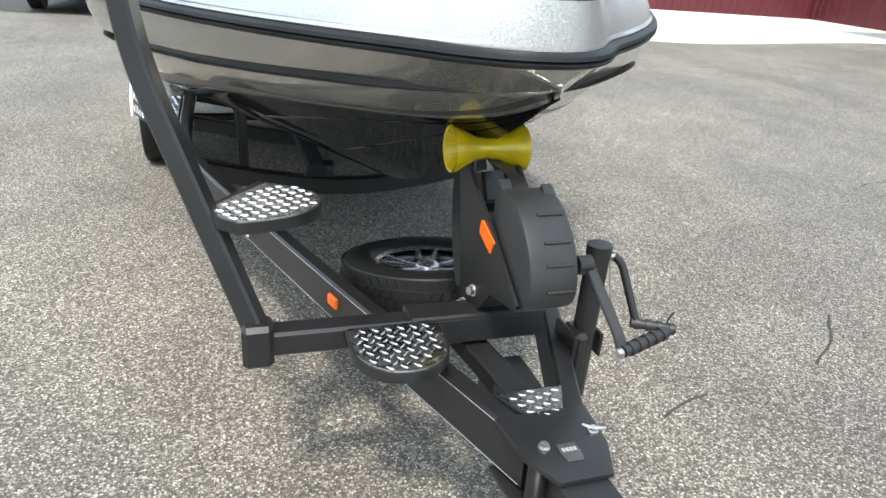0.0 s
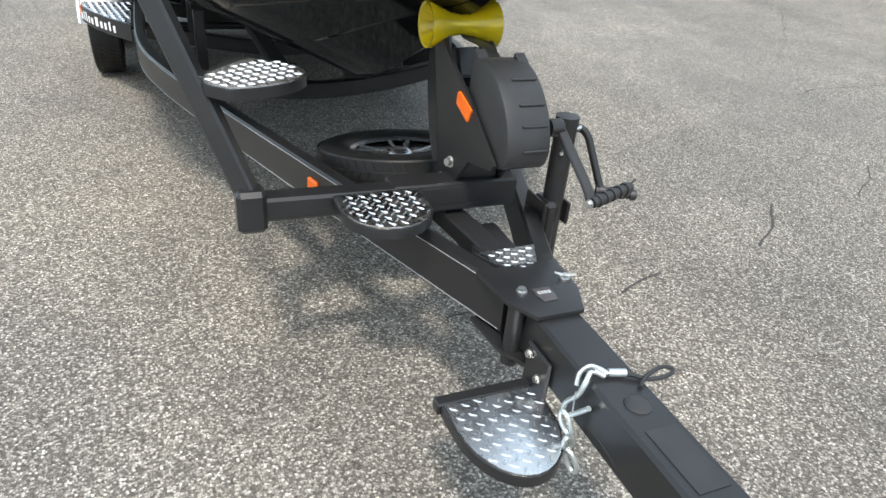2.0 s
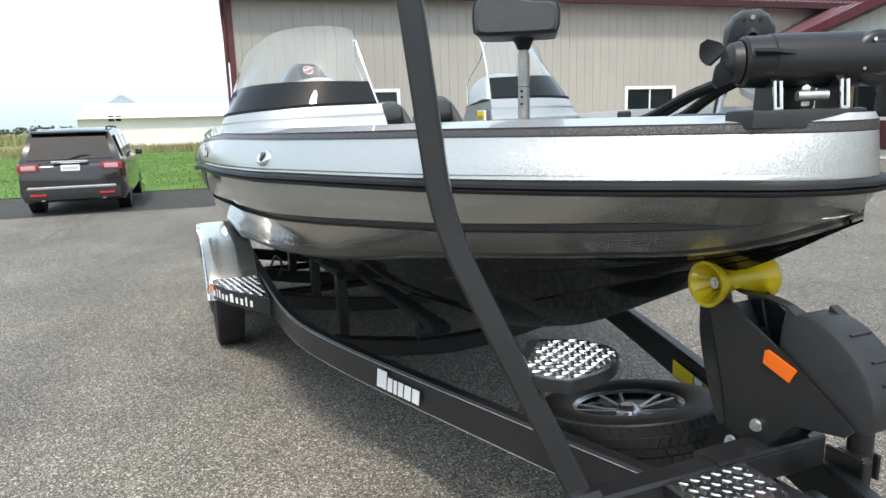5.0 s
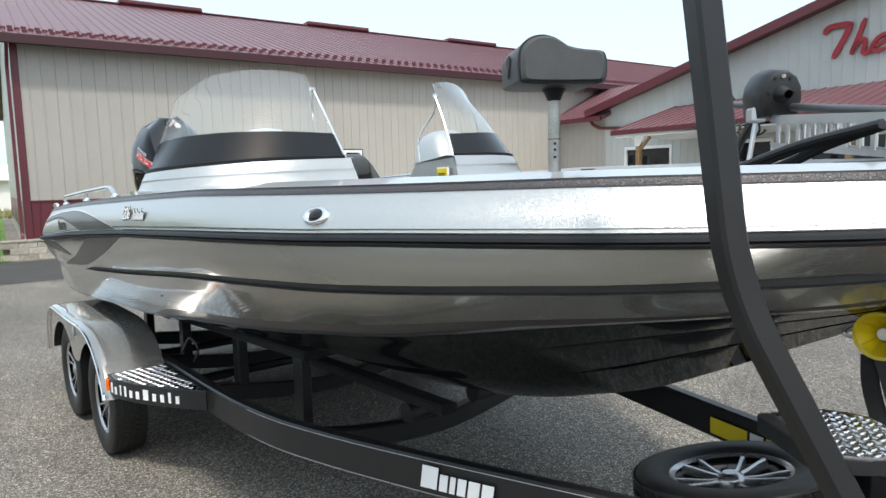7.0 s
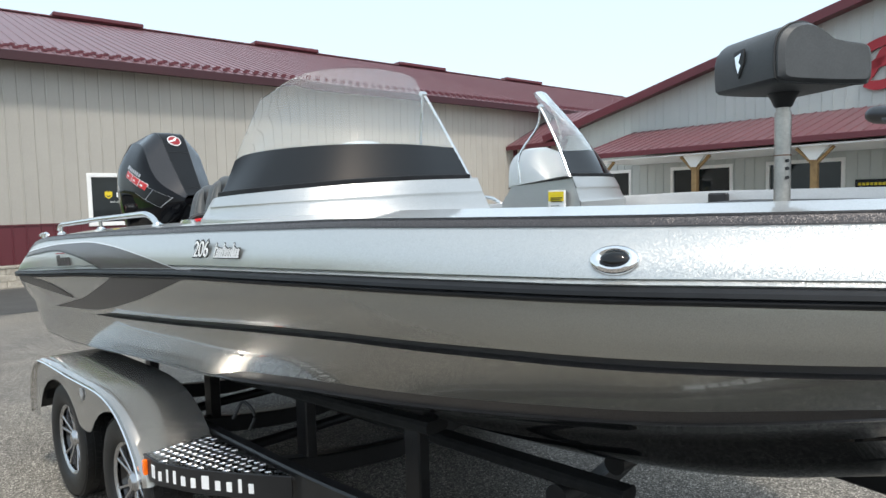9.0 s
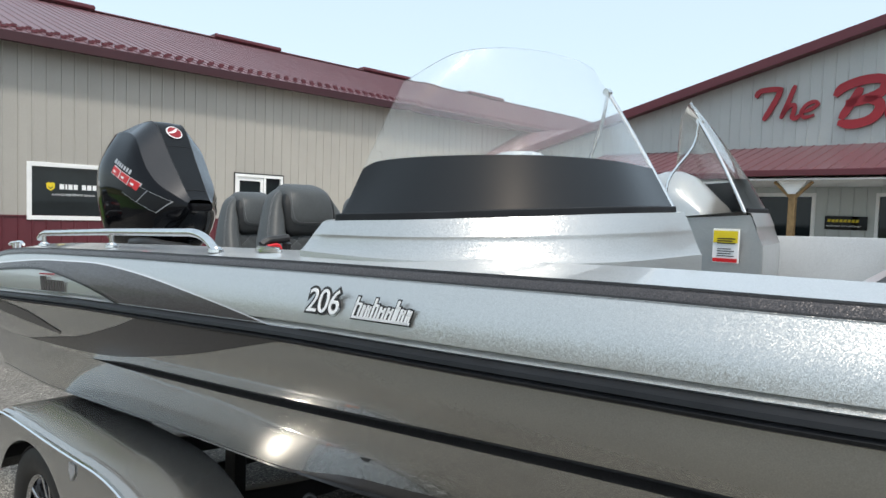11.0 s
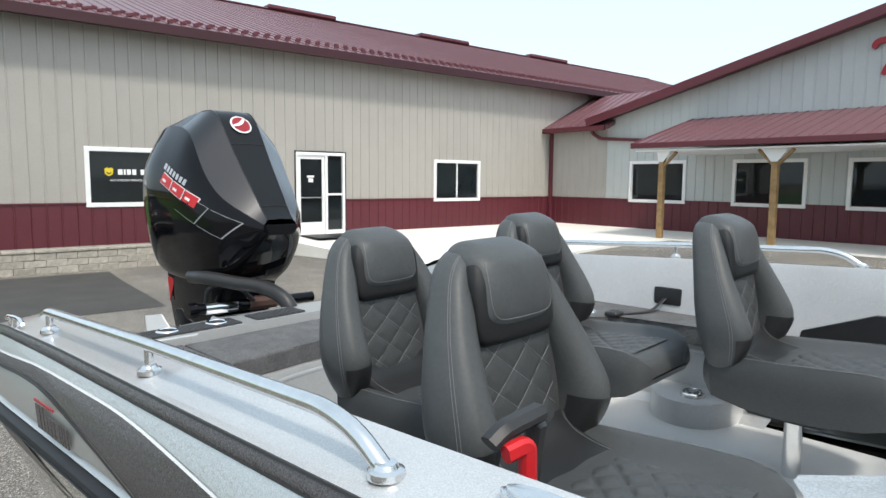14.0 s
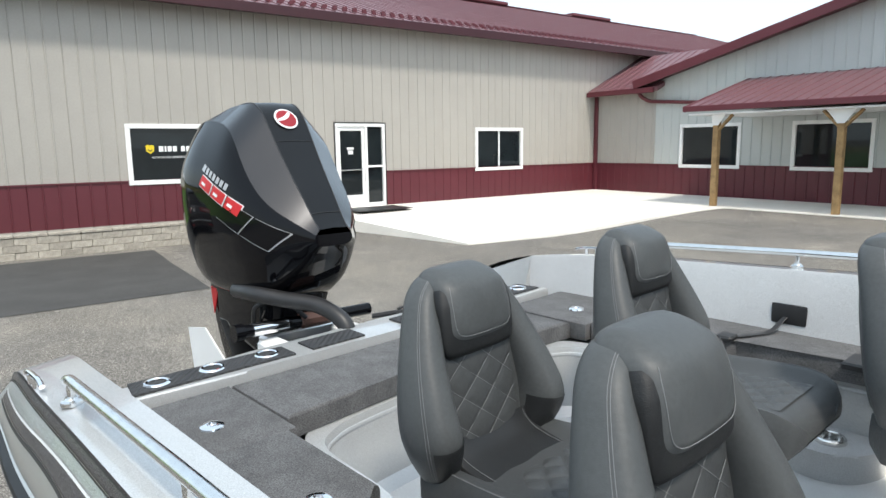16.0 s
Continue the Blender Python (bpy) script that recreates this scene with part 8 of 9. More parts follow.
M["thread_dim"] = material("grey_thread", (0.17, 0.174, 0.178), 0.7)
M["mesh_dark"] = material("dark_mesh_vinyl", (0.009, 0.0095, 0.010), 0.55, noise_scale=8, noise_amount=0.1, fine=420, fine_amount=0.3, bump=0.5, bump_scale=420)
M["vinyl_mid"] = material("mid_grey_vinyl", (0.055, 0.058, 0.059), 0.42, ior=1.34, noise_scale=8, noise_amount=0.08, fine=120, fine_amount=0.08, bump=0.3, bump_scale=520)
M["vinyl_seat"] = material("charcoal_vinyl", (0.019, 0.020, 0.021), 0.4, ior=1.34, noise_scale=8, noise_amount=0.1, fine=120, fine_amount=0.08, bump=0.3, bump_scale=520)
seat = build_seat()
SEAT_Z = 0.972
seat.matrix_world = Matrix.Translation((1.738, -0.612, SEAT_Z - 0.048)) @ pose(0, 0, 0, 1.2, 0, 0)
copy_thing(seat, Matrix.Translation((1.078, -0.395, SEAT_Z - 0.072)) @ pose(0, 0, 0, 1.2, 0, 3))
copy_thing(seat, Matrix.Translation((1.095, 0.365, SEAT_Z - 0.048)) @ pose(0, 0, 0, 1.2, 0, 0))
copy_thing(seat, Matrix.Translation((1.77, 0.56, SEAT_Z - 0.030)) @ pose(0, 0, 0, 1.2, 0, 0))


def build_bow_seat():
    """Folded pedestal seat on the forward deck."""
    st = thing("pedestal_seat", "folded grey vinyl fishing seat on a tall metal post", "seat")
    c = Vector((4.175, -0.018))
    bm = bmesh.new()
    cyl(bm, (c.x, c.y, 1.58), (c.x, c.y, 1.905), 0.0255, seg=26)
    post = part("post", bm, "post_metal", st, "dull metal post with a worn ring")
    bm = bmesh.new()
    cyl(bm, (c.x, c.y, 1.90), (c.x, c.y, 1.945), 0.021, seg=20)
    part("inner_post", bm, "post_metal", post)
    bm = bmesh.new()
    cyl(bm, (c.x, c.y, 1.762), (c.x, c.y, 1.766), 0.0265, seg=26)
    part("worn_ring", bm, "rust", post, "thin rusty ring")
    bm = bmesh.new()
    for z in (1.72, 1.745, 1.69):
        cyl(bm, (c.x + 0.02, c.y - 0.02, z), (c.x + 0.024, c.y - 0.024, z), 0.006, seg=10)
    part("holes", bm, "black_plastic", post)
    bm = bmesh.new()
    lathe(bm, [(0.022, -0.035), (0.028, -0.03), (0.038, -0.006), (0.05, 0.012), (0.056, 0.03), (0.0, 0.03)], Matrix.Translation((c.x, c.y, 1.955)), 26)
    sw = part("swivel", bm, "black_plastic", st, "black swivel mount")
    bm = bmesh.new()
    sweep(bm, [(c.x + 0.05, c.y - 0.03, 1.982), (c.x + 0.17, c.y + 0.02, 1.978)], section_rect(0.03, 0.016, 0.004))
    part("lever", bm, "black_plastic", sw)
    m = Matrix.Translation((c.x + 0.035, c.y - 0.05, 1.968)) @ pose(0, 0, 0, 0, 0, -31) @ Matrix.Diagonal((0.76, 0.85, 0.98, 1))
    # profile across, hump at the starboard end
    prof = [(-0.20, 0.012), (-0.15, 0.0), (0.15, 0.0), (0.195, 0.012), (0.205, 0.05), (0.20, 0.10), (0.18, 0.118), (0.10, 0.124), (0.03, 0.135), (-0.03, 0.165), (-0.09, 0.178), (-0.15, 0.168), (-0.195, 0.13), (-0.205, 0.07)]
    p2 = spline([(0, y, z) for y, z in prof + prof[:1]], 3)[:-1]
    bm = bmesh.new()
    rings = []
    for x, k in ((-0.21, 0.86), (-0.20, 0.95), (-0.18, 1.0), (0.16, 1.0), (0.185, 0.97), (0.20, 0.88)):
        rings.append([m @ Vector((x, p.y * k, 0.08 + (p.z - 0.08) * k)) for p in p2])
    loft(bm, rings)
    cu = part("folded_cushion", bm, "vinyl_bow", st, "folded grey vinyl cushion")
    bm = bmesh.new()
    sweep(bm, [m @ Vector((0.172, p.y * 1.004, 0.08 + (p.z - 0.08) * 1.006)) for p in p2], section_rect(0.007, 0.007, 0.002), up=(1, 0, 0), closed=True)
    part("piping", bm, "vinyl_dark", cu, "black piping")
    bm = bmesh.new()
    prism(bm, [(-0.03, 0.035), (0.03, 0.04), (0.033, 0.0), (0.0, -0.05), (-0.03, 0.0)], 0.006, m @ Matrix.Translation((-0.02, -0.206, 0.085)) @ pose(0, 0, 0, 90, 0, 0), 0.002)
    em = part("shield", bm, "black_plastic", cu, "black and silver shield emblem")
    bm = bmesh.new()
    prism(bm, [(-0.02, 0.02), (0.018, 0.028), (0.004, 0.0), (0.016, -0.01), (0.0, -0.036), (-0.012, -0.01)], 0.003, m @ Matrix.Translation((-0.02, -0.2115, 0.085)) @ pose(0, 0, 0, 90, 0, 0))
    part("shield_mark", bm, "chrome", em, smooth=False)


M["post_metal"] = material("dull_metal", (0.46, 0.44, 0.41), 0.42, 0.9, noise_scale=18, noise_amount=0.15, fine=90, fine_amount=0.1)
M["rust"] = material("rust", (0.18, 0.09, 0.05), 0.7, 0.3)
M["vinyl_bow"] = material("bow_vinyl", (0.062, 0.064, 0.066), 0.45, noise_scale=10, noise_amount=0.1, bump=0.35, bump_scale=500, fine=150, fine_amount=0.1)
build_bow_seat()


def build_trolling_motor():
    """Stowed bow-mount motor across the bow."""
    t = thing("trolling_motor", "black bow-mount trolling motor stowed on the foredeck", "trolling motor")
    a, b = Vector((5.545, -0.235, 1.748)), Vector((5.690, 0.070, 1.748))
    d = (b - a).normalized()
    r = Matrix.Translation(a) @ d.to_track_quat("Z", "Y").to_matrix().to_4x4()
    L = (b - a).length
    bm = bmesh.new()
    lathe(bm, [(0.0, 0.035), (0.054, 0.035), (0.060, 0.042), (0.061, 0.098), (0.064, 0.102), (0.0645, L * 0.9), (0.063, L * 0.98), (0.057, L + 0.015), (0.045, L + 0.028), (0.0, L + 0.03)], r, 40)
    body = part("motor_body", bm, "black_satin", t, "black cylindrical motor body")
    nose = Matrix.Translation(b - d * 0.012) @ Vector((0.93, -0.25, -0.04)).to_track_quat("Z", "Y").to_matrix().to_4x4()
    bm = bmesh.new()
    lathe(bm, [(0.0, 0.050), (0.050, 0.050), (0.058, 0.047), (0.0635, 0.040), (0.0635, -0.03), (0.0, -0.03)], nose, 36)
    cap = part("nose_cap", bm, "black_satin", body, "black end cap with four screws")
    bm = bmesh.new()
    lathe(bm, [(0.0, 0.0525), (0.039, 0.0525), (0.042, 0.050)], nose, 32)
    part("nose_disc", bm, "black_plastic", cap)
    for k in range(4):
        p = nose @ Vector((0.047 * math.cos(k * 1.57 + 0.5), 0.047 * math.sin(k * 1.57 + 0.5), 0.049))
        bm = bmesh.new()
        cyl(bm, p, p + nose.to_3x3() @ Vector((0, 0, 0.006)), 0.0045, seg=8)
        part("screw", bm, "chrome", cap)
    bm = bmesh.new()
    lathe(bm, [(0.0, 0.0), (0.03, 0.0), (0.045, 0.012), (0.05, 0.032), (0.0, 0.034)], r, 28)
    hub = part("prop_hub", bm, "black_plastic", body)
    for k in range(2):
        bm = bmesh.new()
        rings = []
        for i in range(8):
            q = i / 7
            ang = math.pi * k + 0.4 + q * 0.5
            rad = 0.036 + 0.034 * q
            w = 0.024 * math.sin(math.pi * (0.25 + 0.7 * q)) + 0.006
            c = Vector((rad * math.cos(ang), rad * math.sin(ang), -0.004 - 0.03 * q))
            tang = Vector((-math.sin(ang), math.cos(ang), 0.9)).normalized() * w
            n = Vector((math.cos(ang), math.sin(ang), 0)).cross(tang).normalized() * 0.003
            rings.append([r @ (c + tang + n), r @ (c - tang + n), r @ (c - tang - n), r @ (c + tang - n)])
        loft(bm, rings)
        part("prop_blade", bm, "black_satin", hub, "black propeller blade")
    bm = bmesh.new()
    prism(bm, [(0.05, 0.06), (0.07, 0.05), (0.075, 0.13), (0.06, 0.16)], 0.006, r @ pose(0, 0, 0, 90, 0, -50))
    prism(bm, [(0.05, 0.06), (0.10, 0.03), (0.09, 0.09), (0.06, 0.15)], 0.008, r @ pose(0, 0, 0, 90, 0, 170))
    part("skeg", bm, "black_satin", body)
    # bow bracket on the deck: a small stepped block under two uprights
    bm = bmesh.new()
    prism(bm, [(5.28, -0.15), (5.585, -0.205), (5.645, -0.185), (5.70, -0.095), (5.725, -0.03), (5.71, 0.035), (5.64, 0.07), (5.28, 0.09)], 0.042, Matrix.Translation((0, 0, 1.588)), 0.010)
    base = part("bow_mount", bm, "black_satin", t, "black bow mount base")
    bm = bmesh.new()
    prism(bm, [(5.555, -0.232), (5.63, -0.222), (5.70, -0.145), (5.742, -0.045), (5.722, 0.035), (5.66, 0.05), (5.58, -0.06)], 0.042, Matrix.Translation((0, 0, 1.594)), 0.012)
    part("mount_lip", bm, "black_plastic", base, "thick black front lip of the mount")
    flat = Vector((d.x, d.y, 0)).normalized()
    out = Vector((flat.y, -flat.x, 0))
    for p in (Vector((5.648, -0.172, 1.628)), Vector((5.722, -0.050, 1.628))):
        bm = bmesh.new()
        r2 = Matrix.Translation(p - out * 0.055) @ Matrix((flat, out, Vector((0, 0, 1)))).transposed().to_4x4()
        prism(bm, [(-0.055, 0.0), (0.055, 0.0), (0.05, 0.066), (0.03, 0.082), (-0.045, 0.082)], 0.020, r2 @ Matrix(((0, 0, 1, -0.010), (1, 0, 0, 0), (0, 1, 0, 0), (0, 0, 0, 1))), 0.003)
        up = part("cradle", bm, "black_satin", base, "black upright of the cradle")
        bm = bmesh.new()
        for q in (-0.004, 0.010):
            cyl(bm, r2 @ Vector((q, 0.058, 0.008)), r2 @ Vector((q - 0.004, 0.056, 0.072)), 0.0045, seg=10)
        cyl(bm, r2 @ Vector((0.0, 0.05, 0.006)), r2 @ Vector((0.0, 0.066, 0.006)), 0.007, seg=12)
        part("cradle_pin", bm, "chrome", up, "bright cradle pin")
    bm = bmesh.new()
    box(bm, (5.52, -0.10, 1.63), (5.665, -0.06, 1.695), 0.012)
    cyl(bm, (5.67, -0.135, 1.665), (5.70, -0.075, 1.665), 0.012, seg=14)
    part("cradle_bar", bm, "zinc", base, "bright bar between the uprights")
    # arms: pale perforated channel that runs aft
    p0, p1 = Vector((5.46, 0.10, 1.715)), Vector((4.80, 0.66, 1.785))
    u = (p1 - p0).normalized()
    w = Vector((0, 0, 1))
    n = u.cross(w).normalized()
    rr = Matrix((u, w, n)).transposed().to_4x4()
    length = (p1 - p0).length
    for off in (-0.05, 0.05):
        bm = bmesh.new()
        m = Matrix.Translation(p0 + n * off) @ rr
        z0, z1 = -0.085, 0.05
        prism(bm, [(0, 0.02), (length, 0.012), (length, z1), (0, z1)], 0.006, m)
        prism(bm, [(0.1, z0), (length - 0.03, z0), (length, z0 + 0.02), (length, z0 + 0.025), (0.1, z0 + 0.02)], 0.006, m)
        k = 0.12
        while k < length - 0.03:
            prism(bm, [(k, z0 + 0.018), (k + 0.022, z0 + 0.018), (k + 0.022, 0.022), (k, 0.022)], 0.006, m)
            k += 0.075
        part("mount_arm", bm, "silver_plain", t, "pale slotted metal arm")
    # shaft and steering head
    s0, s1 = Vector((5.60, 0.0, 1.735)), Vector((4.22, 1.20, 1.965))
    bm = bmesh.new()
    cyl(bm, s0, s1, 0.0165, seg=16)
    part("shaft", bm, "shaft_grey", t, "grey composite shaft")
    ax = (s1 - s0).normalized()
    hd = Vector((4.745, 0.68, 1.925))
    # steering head: a rounded housing, its profile carried along the shaft
    side = ax.cross(Vector((0, 0, 1))).normalized()
    upv = side.cross(ax)
    prof = [(-0.085, -0.10), (0.085, -0.10), (0.095, -0.02), (0.09, 0.03), (0.065, 0.075), (0.03, 0.098), (-0.03, 0.098), (-0.065, 0.075), (-0.09, 0.03), (-0.095, -0.02)]
    bm = bmesh.new()
    rings = []
    for w, k in ((-0.085, 0.72), (-0.078, 0.86), (-0.06, 0.95), (-0.02, 1.0), (0.04, 1.0), (0.07, 0.95), (0.082, 0.82)):
        rings.append([hd + ax * w + side * u * k + upv * v * k for u, v in prof])
    loft(bm, rings)
    head = part("steering_head", bm, "black_satin", t, "rounded black steering housing")
    for u, v in ((-0.035, 0.075), (0.0, 0.083), (0.035, 0.075), (-0.06, 0.01), (0.06, 0.01)):
        bm = bmesh.new()
        p = hd - ax * 0.084 + side * u * 0.85 + upv * v * 0.85
        cyl(bm, p, p - ax * 0.006, 0.007 if v < 0.08 else 0.009, seg=10)
        part("screw", bm, "chrome" if v > 0.08 else "black_plastic", head)
    bm = bmesh.new()
    lathe(bm, [(0.017, 0.0), (0.03, 0.0), (0.034, 0.01), (0.02, 0.05), (0.017, 0.06)], Matrix.Translation(hd - ax * 0.08) @ (-ax).to_track_quat("Z", "Y").to_matrix().to_4x4(), 22)
    part("collar", bm, "black_plastic", head)
    bm = bmesh.new()
    q0, q1 = s1 - ax * 0.10 + Vector((0.02, 0.02, 0.02)), s1 + ax * 0.16 + Vector((0.03, 0.03, 0.02))
    rings = []
    for k in range(11):
        f = k / 10
        c = q0.lerp(q1, f)
        r = 0.043 * math.sqrt(max(0.04, 1 - abs(2 * f - 1) ** 5))
        rings.append([c + side * r * 1.15 * math.cos(a) + upv * r * math.sin(a) for a in [2 * math.pi * i / 20 for i in range(20)]])
    loft(bm, rings)
    part("indicator_head", bm, "black_satin", t, "oblong black control head at the end of the shaft")
    bm = bmesh.new()
    box(bm, (-0.035, -0.03, -0.03), (0.035, 0.03, 0.03), 0.008)
    bmesh.ops.transform(bm, matrix=Matrix.Translation(hd + Vector((-0.035, -0.06, -0.085))) @ pose(0, 0, 0, 0, 0, -40), verts=bm.verts)
    part("clamp", bm, "silver_plain", t, "pale clamp under the steering head")
    bm = bmesh.new()
    cyl(bm, hd + Vector((-0.035, -0.06, -0.10)), hd + Vector((-0.055, -0.09, -0.33)), 0.0105, seg=12)
    part("lift_rod", bm, "silver_plain", t, "thin pale rod")
    # coiled cable and rope bundle
    bm = bmesh.new()
    pts = []
    for k in range(110):
        a = k * 0.40
        q = k / 109
        c = Vector((4.27, 1.12, 1.93)).lerp(Vector((4.66, 0.74, 1.80)), q) + Vector((0, 0, -0.06 * math.sin(math.pi * q)))
        pts.append(c + Vector((0.03 * math.cos(a), 0.02 * math.cos(a), 0.034 * math.sin(a))))
    sweep(bm, pts, section_round(0.005, 6))
    part("coiled_cable", bm, "black_plastic", t, "black coiled cable")
    for o in (0.0, 0.035, 0.12):
        bm = bmesh.new()
        sweep(bm, spline([(4.80 + o, 0.06 + o * 0.5, 1.60), (4.92 + o, 0.06 + o * 0.4, 1.625), (5.12 + o * 0.6, 0.05 + o * 0.3, 1.69), (5.34, 0.03 + o * 0.3, 1.735)], 5), section_round(0.014 + 0.03 * o, 8))
        part("cable", bm, "black_plastic", t, "black cable in a sleeve")
    bm = bmesh.new()
    sweep(bm, spline([(4.66, 0.72, 1.83), (4.60, 0.72, 1.74), (4.58, 0.70, 1.66), (4.60, 0.68, 1.58)], 5), section_round(0.017, 8))
    part("cable", bm, "black_plastic", t, "black cable in a sleeve")


M["black_satin"] = material("black_satin", (0.014, 0.014, 0.015), 0.36, noise_scale=10, noise_amount=0.12, bump=0.08, bump_scale=300)
M["shaft_grey"] = material("shaft_grey", (0.07, 0.072, 0.075), 0.35, noise_scale=10, noise_amount=0.1)
build_trolling_motor()


# ---- parked car ----
def build_car():
    """A dark three-row wagon seen from behind; it heads to -x."""
    car = thing("parked_car", "dark brown-black sport utility car parked on the drive", "car", at=Matrix.Translation((-7.78, -3.33, -0.02)) @ pose(0, 0, 0, 0, 0, 178.5) @ Matrix.Diagonal((1, 0.96, 0.965, 1)))
    # local: x forward from the rear bumper, y left, z up
    body_rows = []
    for x, zb, z1, zw, hw in ((0.0, 0.42, 0.72, 0.95, 0.86), (0.04, 0.32, 0.74, 1.02, 0.93), (0.12, 0.28, 0.76, 1.06, 0.965), (0.5, 0.26, 0.76, 1.08, 0.985), (1.5, 0.24, 0.76, 1.07, 0.99), (3.2, 0.24, 0.76, 1.05, 0.985), (4.0, 0.26, 0.76, 1.04, 0.97), (4.7, 0.28, 0.72, 0.96, 0.93), (5.0, 0.34, 0.66, 0.86, 0.82), (5.08, 0.42, 0.62, 0.78, 0.7)):
        body_rows.append([(x, -hw * 0.93, zb), (x, -hw, zb + 0.16), (x, -hw * 1.0, z1), (x, -hw * 0.965, zw), (x, 0, zw + 0.03), (x, hw * 0.965, zw), (x, hw, z1), (x, hw, zb + 0.16), (x, hw * 0.93, zb)])
    bm = bmesh.new()
    loft(bm, body_rows)
    part("body", bm, "car_paint", car, "dark metallic body")
    # cabin
    bm = bmesh.new()
    rows = []
    for x, z0, z1, w0, w1 in ((0.10, 1.02, 1.06, 0.93, 0.92), (0.22, 1.04, 1.34, 0.93, 0.83), (0.40, 1.05, 1.60, 0.93, 0.75), (0.56, 1.05, 1.68, 0.93, 0.72), (1.6, 1.05, 1.735, 0.94, 0.73), (2.4, 1.05, 1.72, 0.94, 0.73), (3.0, 1.05, 1.62, 0.94, 0.72), (3.7, 1.04, 1.18, 0.93, 0.80), (3.9, 1.03, 1.06, 0.93, 0.86)):
        rows.append([(x, -w0, z0), (x, -(w0 * 0.25 + w1 * 0.75), z0 + (z1 - z0) * 0.78), (x, -w1, z1 - 0.012), (x, -w1 * 0.85, z1), (x, 0, z1 + 0.015), (x, w1 * 0.85, z1), (x, w1, z1 - 0.012), (x, w0 * 0.25 + w1 * 0.75, z0 + (z1 - z0) * 0.78), (x, w0, z0)])
    loft(bm, rows)
    part("cabin", bm, "car_paint", car)
    bm = bmesh.new()
    v = [bm.verts.new(p) for p in ((0.135, -0.78, 1.12), (0.135, 0.78, 1.12), (0.355, 0.66, 1.56), (0.355, -0.66, 1.56))]
    w = [bm.verts.new(p.co + Vector((-0.035, 0, 0.008))) for p in v]
    bm.faces.new(w)
    for i in range(4):
        bm.faces.new((v[i], v[(i + 1) % 4], w[(i + 1) % 4], w[i]))
    part("rear_window", bm, "dark_glass", car, "dark tinted rear window", smooth=False)
    bm = bmesh.new()
    box(bm, (0.32, -0.70, 1.63), (0.60, 0.70, 1.675), 0.02)
    part("spoiler", bm, "car_paint", car)
    for s in (-1, 1):
        for x0, x1, t0, t1 in ((0.62, 1.35, 0.72, 1.32), (1.42, 2.25, 1.42, 2.2), (2.32, 3.15, 2.3, 2.85)):
            bm = bmesh.new()
            v = [bm.verts.new(p) for p in ((x0, s * 0.915, 1.13), (x1, s * 0.915, 1.13), (t1, s * 0.785, 1.58), (t0, s * 0.785, 1.58))]
            q = [bm.verts.new(p.co + Vector((0, s * 0.018, 0.006))) for p in v]
            bm.faces.new(q)
            for i in range(4):
                bm.faces.new((v[i], v[(i + 1) % 4], q[(i + 1) % 4], q[i]))
            part("side_window", bm, "dark_glass", car, smooth=False)
        bm = bmesh.new()
        box(bm, (-0.02, s * 0.76 - 0.2 if s > 0 else -0.94, 0.90), (0.1, 0.94 if s > 0 else -0.76 + 0.2, 1.06), 0.03, seg=2)
        la = part("tail_lamp", bm, "red_lens", car, "red and clear tail lamp")
        bm = bmesh.new()
        box(bm, (-0.028, (s * 0.74) - 0.14, 0.925), (0.0, (s * 0.74) + 0.14, 1.035), 0.02)
        part("clear_lens", bm, "lens_pale", la)
        bm = bmesh.new()
        box(bm, (3.15, s * 0.98 - (0.16 if s < 0 else 0), 1.06), (3.27, s * 0.98 + (0.16 if s > 0 else 0), 1.2), 0.04, seg=2)
        part("door_mirror", bm, "car_paint", car)
        bm = bmesh.new()
        sweep(bm, rounded([(0.7, s * 0.66, 1.70), (0.75, s * 0.66, 1.755), (2.5, s * 0.66, 1.765), (2.6, s * 0.66, 1.715)], 0.06, 3), section_round(0.018, 8))
        part("roof_rail", bm, "black_plastic", car)
        bm = bmesh.new()
        cyl(bm, (-0.02, s * 0.55, 0.36), (0.1, s * 0.55, 0.36), 0.045, seg=16)
        part("exhaust_tip", bm, "chrome", car)
        for x in (0.98, 4.0):
            bm = bmesh.new()
            cyl(bm, (x, s * 0.72, 0.36), (x, s * 0.965, 0.36), 0.36, seg=36)
            wh = part("wheel", bm, "tyre", car, "black tyre on an alloy wheel")
            bm = bmesh.new()
            cyl(bm, (x, s * 0.962, 0.36), (x, s * 0.972, 0.36), 0.23, seg=30)
            part("rim", bm, "machined", wh)
            bm = bmesh.new()
            for k in range(5):
                a = 2 * math.pi * k / 5
                p = Vector((x + 0.14 * math.cos(a), s * 0.974, 0.36 + 0.14 * math.sin(a)))
                cyl(bm, p, p + Vector((0, s * 0.004, 0)), 0.055, seg=12)
            part("rim_openings", bm, "black_plastic", wh)
    bm = bmesh.new()
    box(bm, (-0.05, -0.88, 0.34), (0.05, 0.88, 0.56), 0.03, seg=2)
    part("bumper", bm, "black_plastic", car, "dark rear bumper")
    bm = bmesh.new()
    box(bm, (-0.065, -0.80, 0.545), (0.0, 0.80, 0.60), 0.012)
    part("chrome_strip", bm, "chrome", car, "chrome bumper strip")
    bm = bmesh.new()
    box(bm, (-0.035, -0.33, 1.055), (0.05, 0.33, 1.105), 0.012)
    part("tailgate_trim", bm, "chrome", car, "chrome tailgate trim")
    bm = bmesh.new()
    box(bm, (-0.03, -0.17, 0.90), (0.0, 0.17, 1.02), 0.004)
    pl = part("number_plate", bm, "white", car, "white number plate with plain bars")
    bm = bmesh.new()
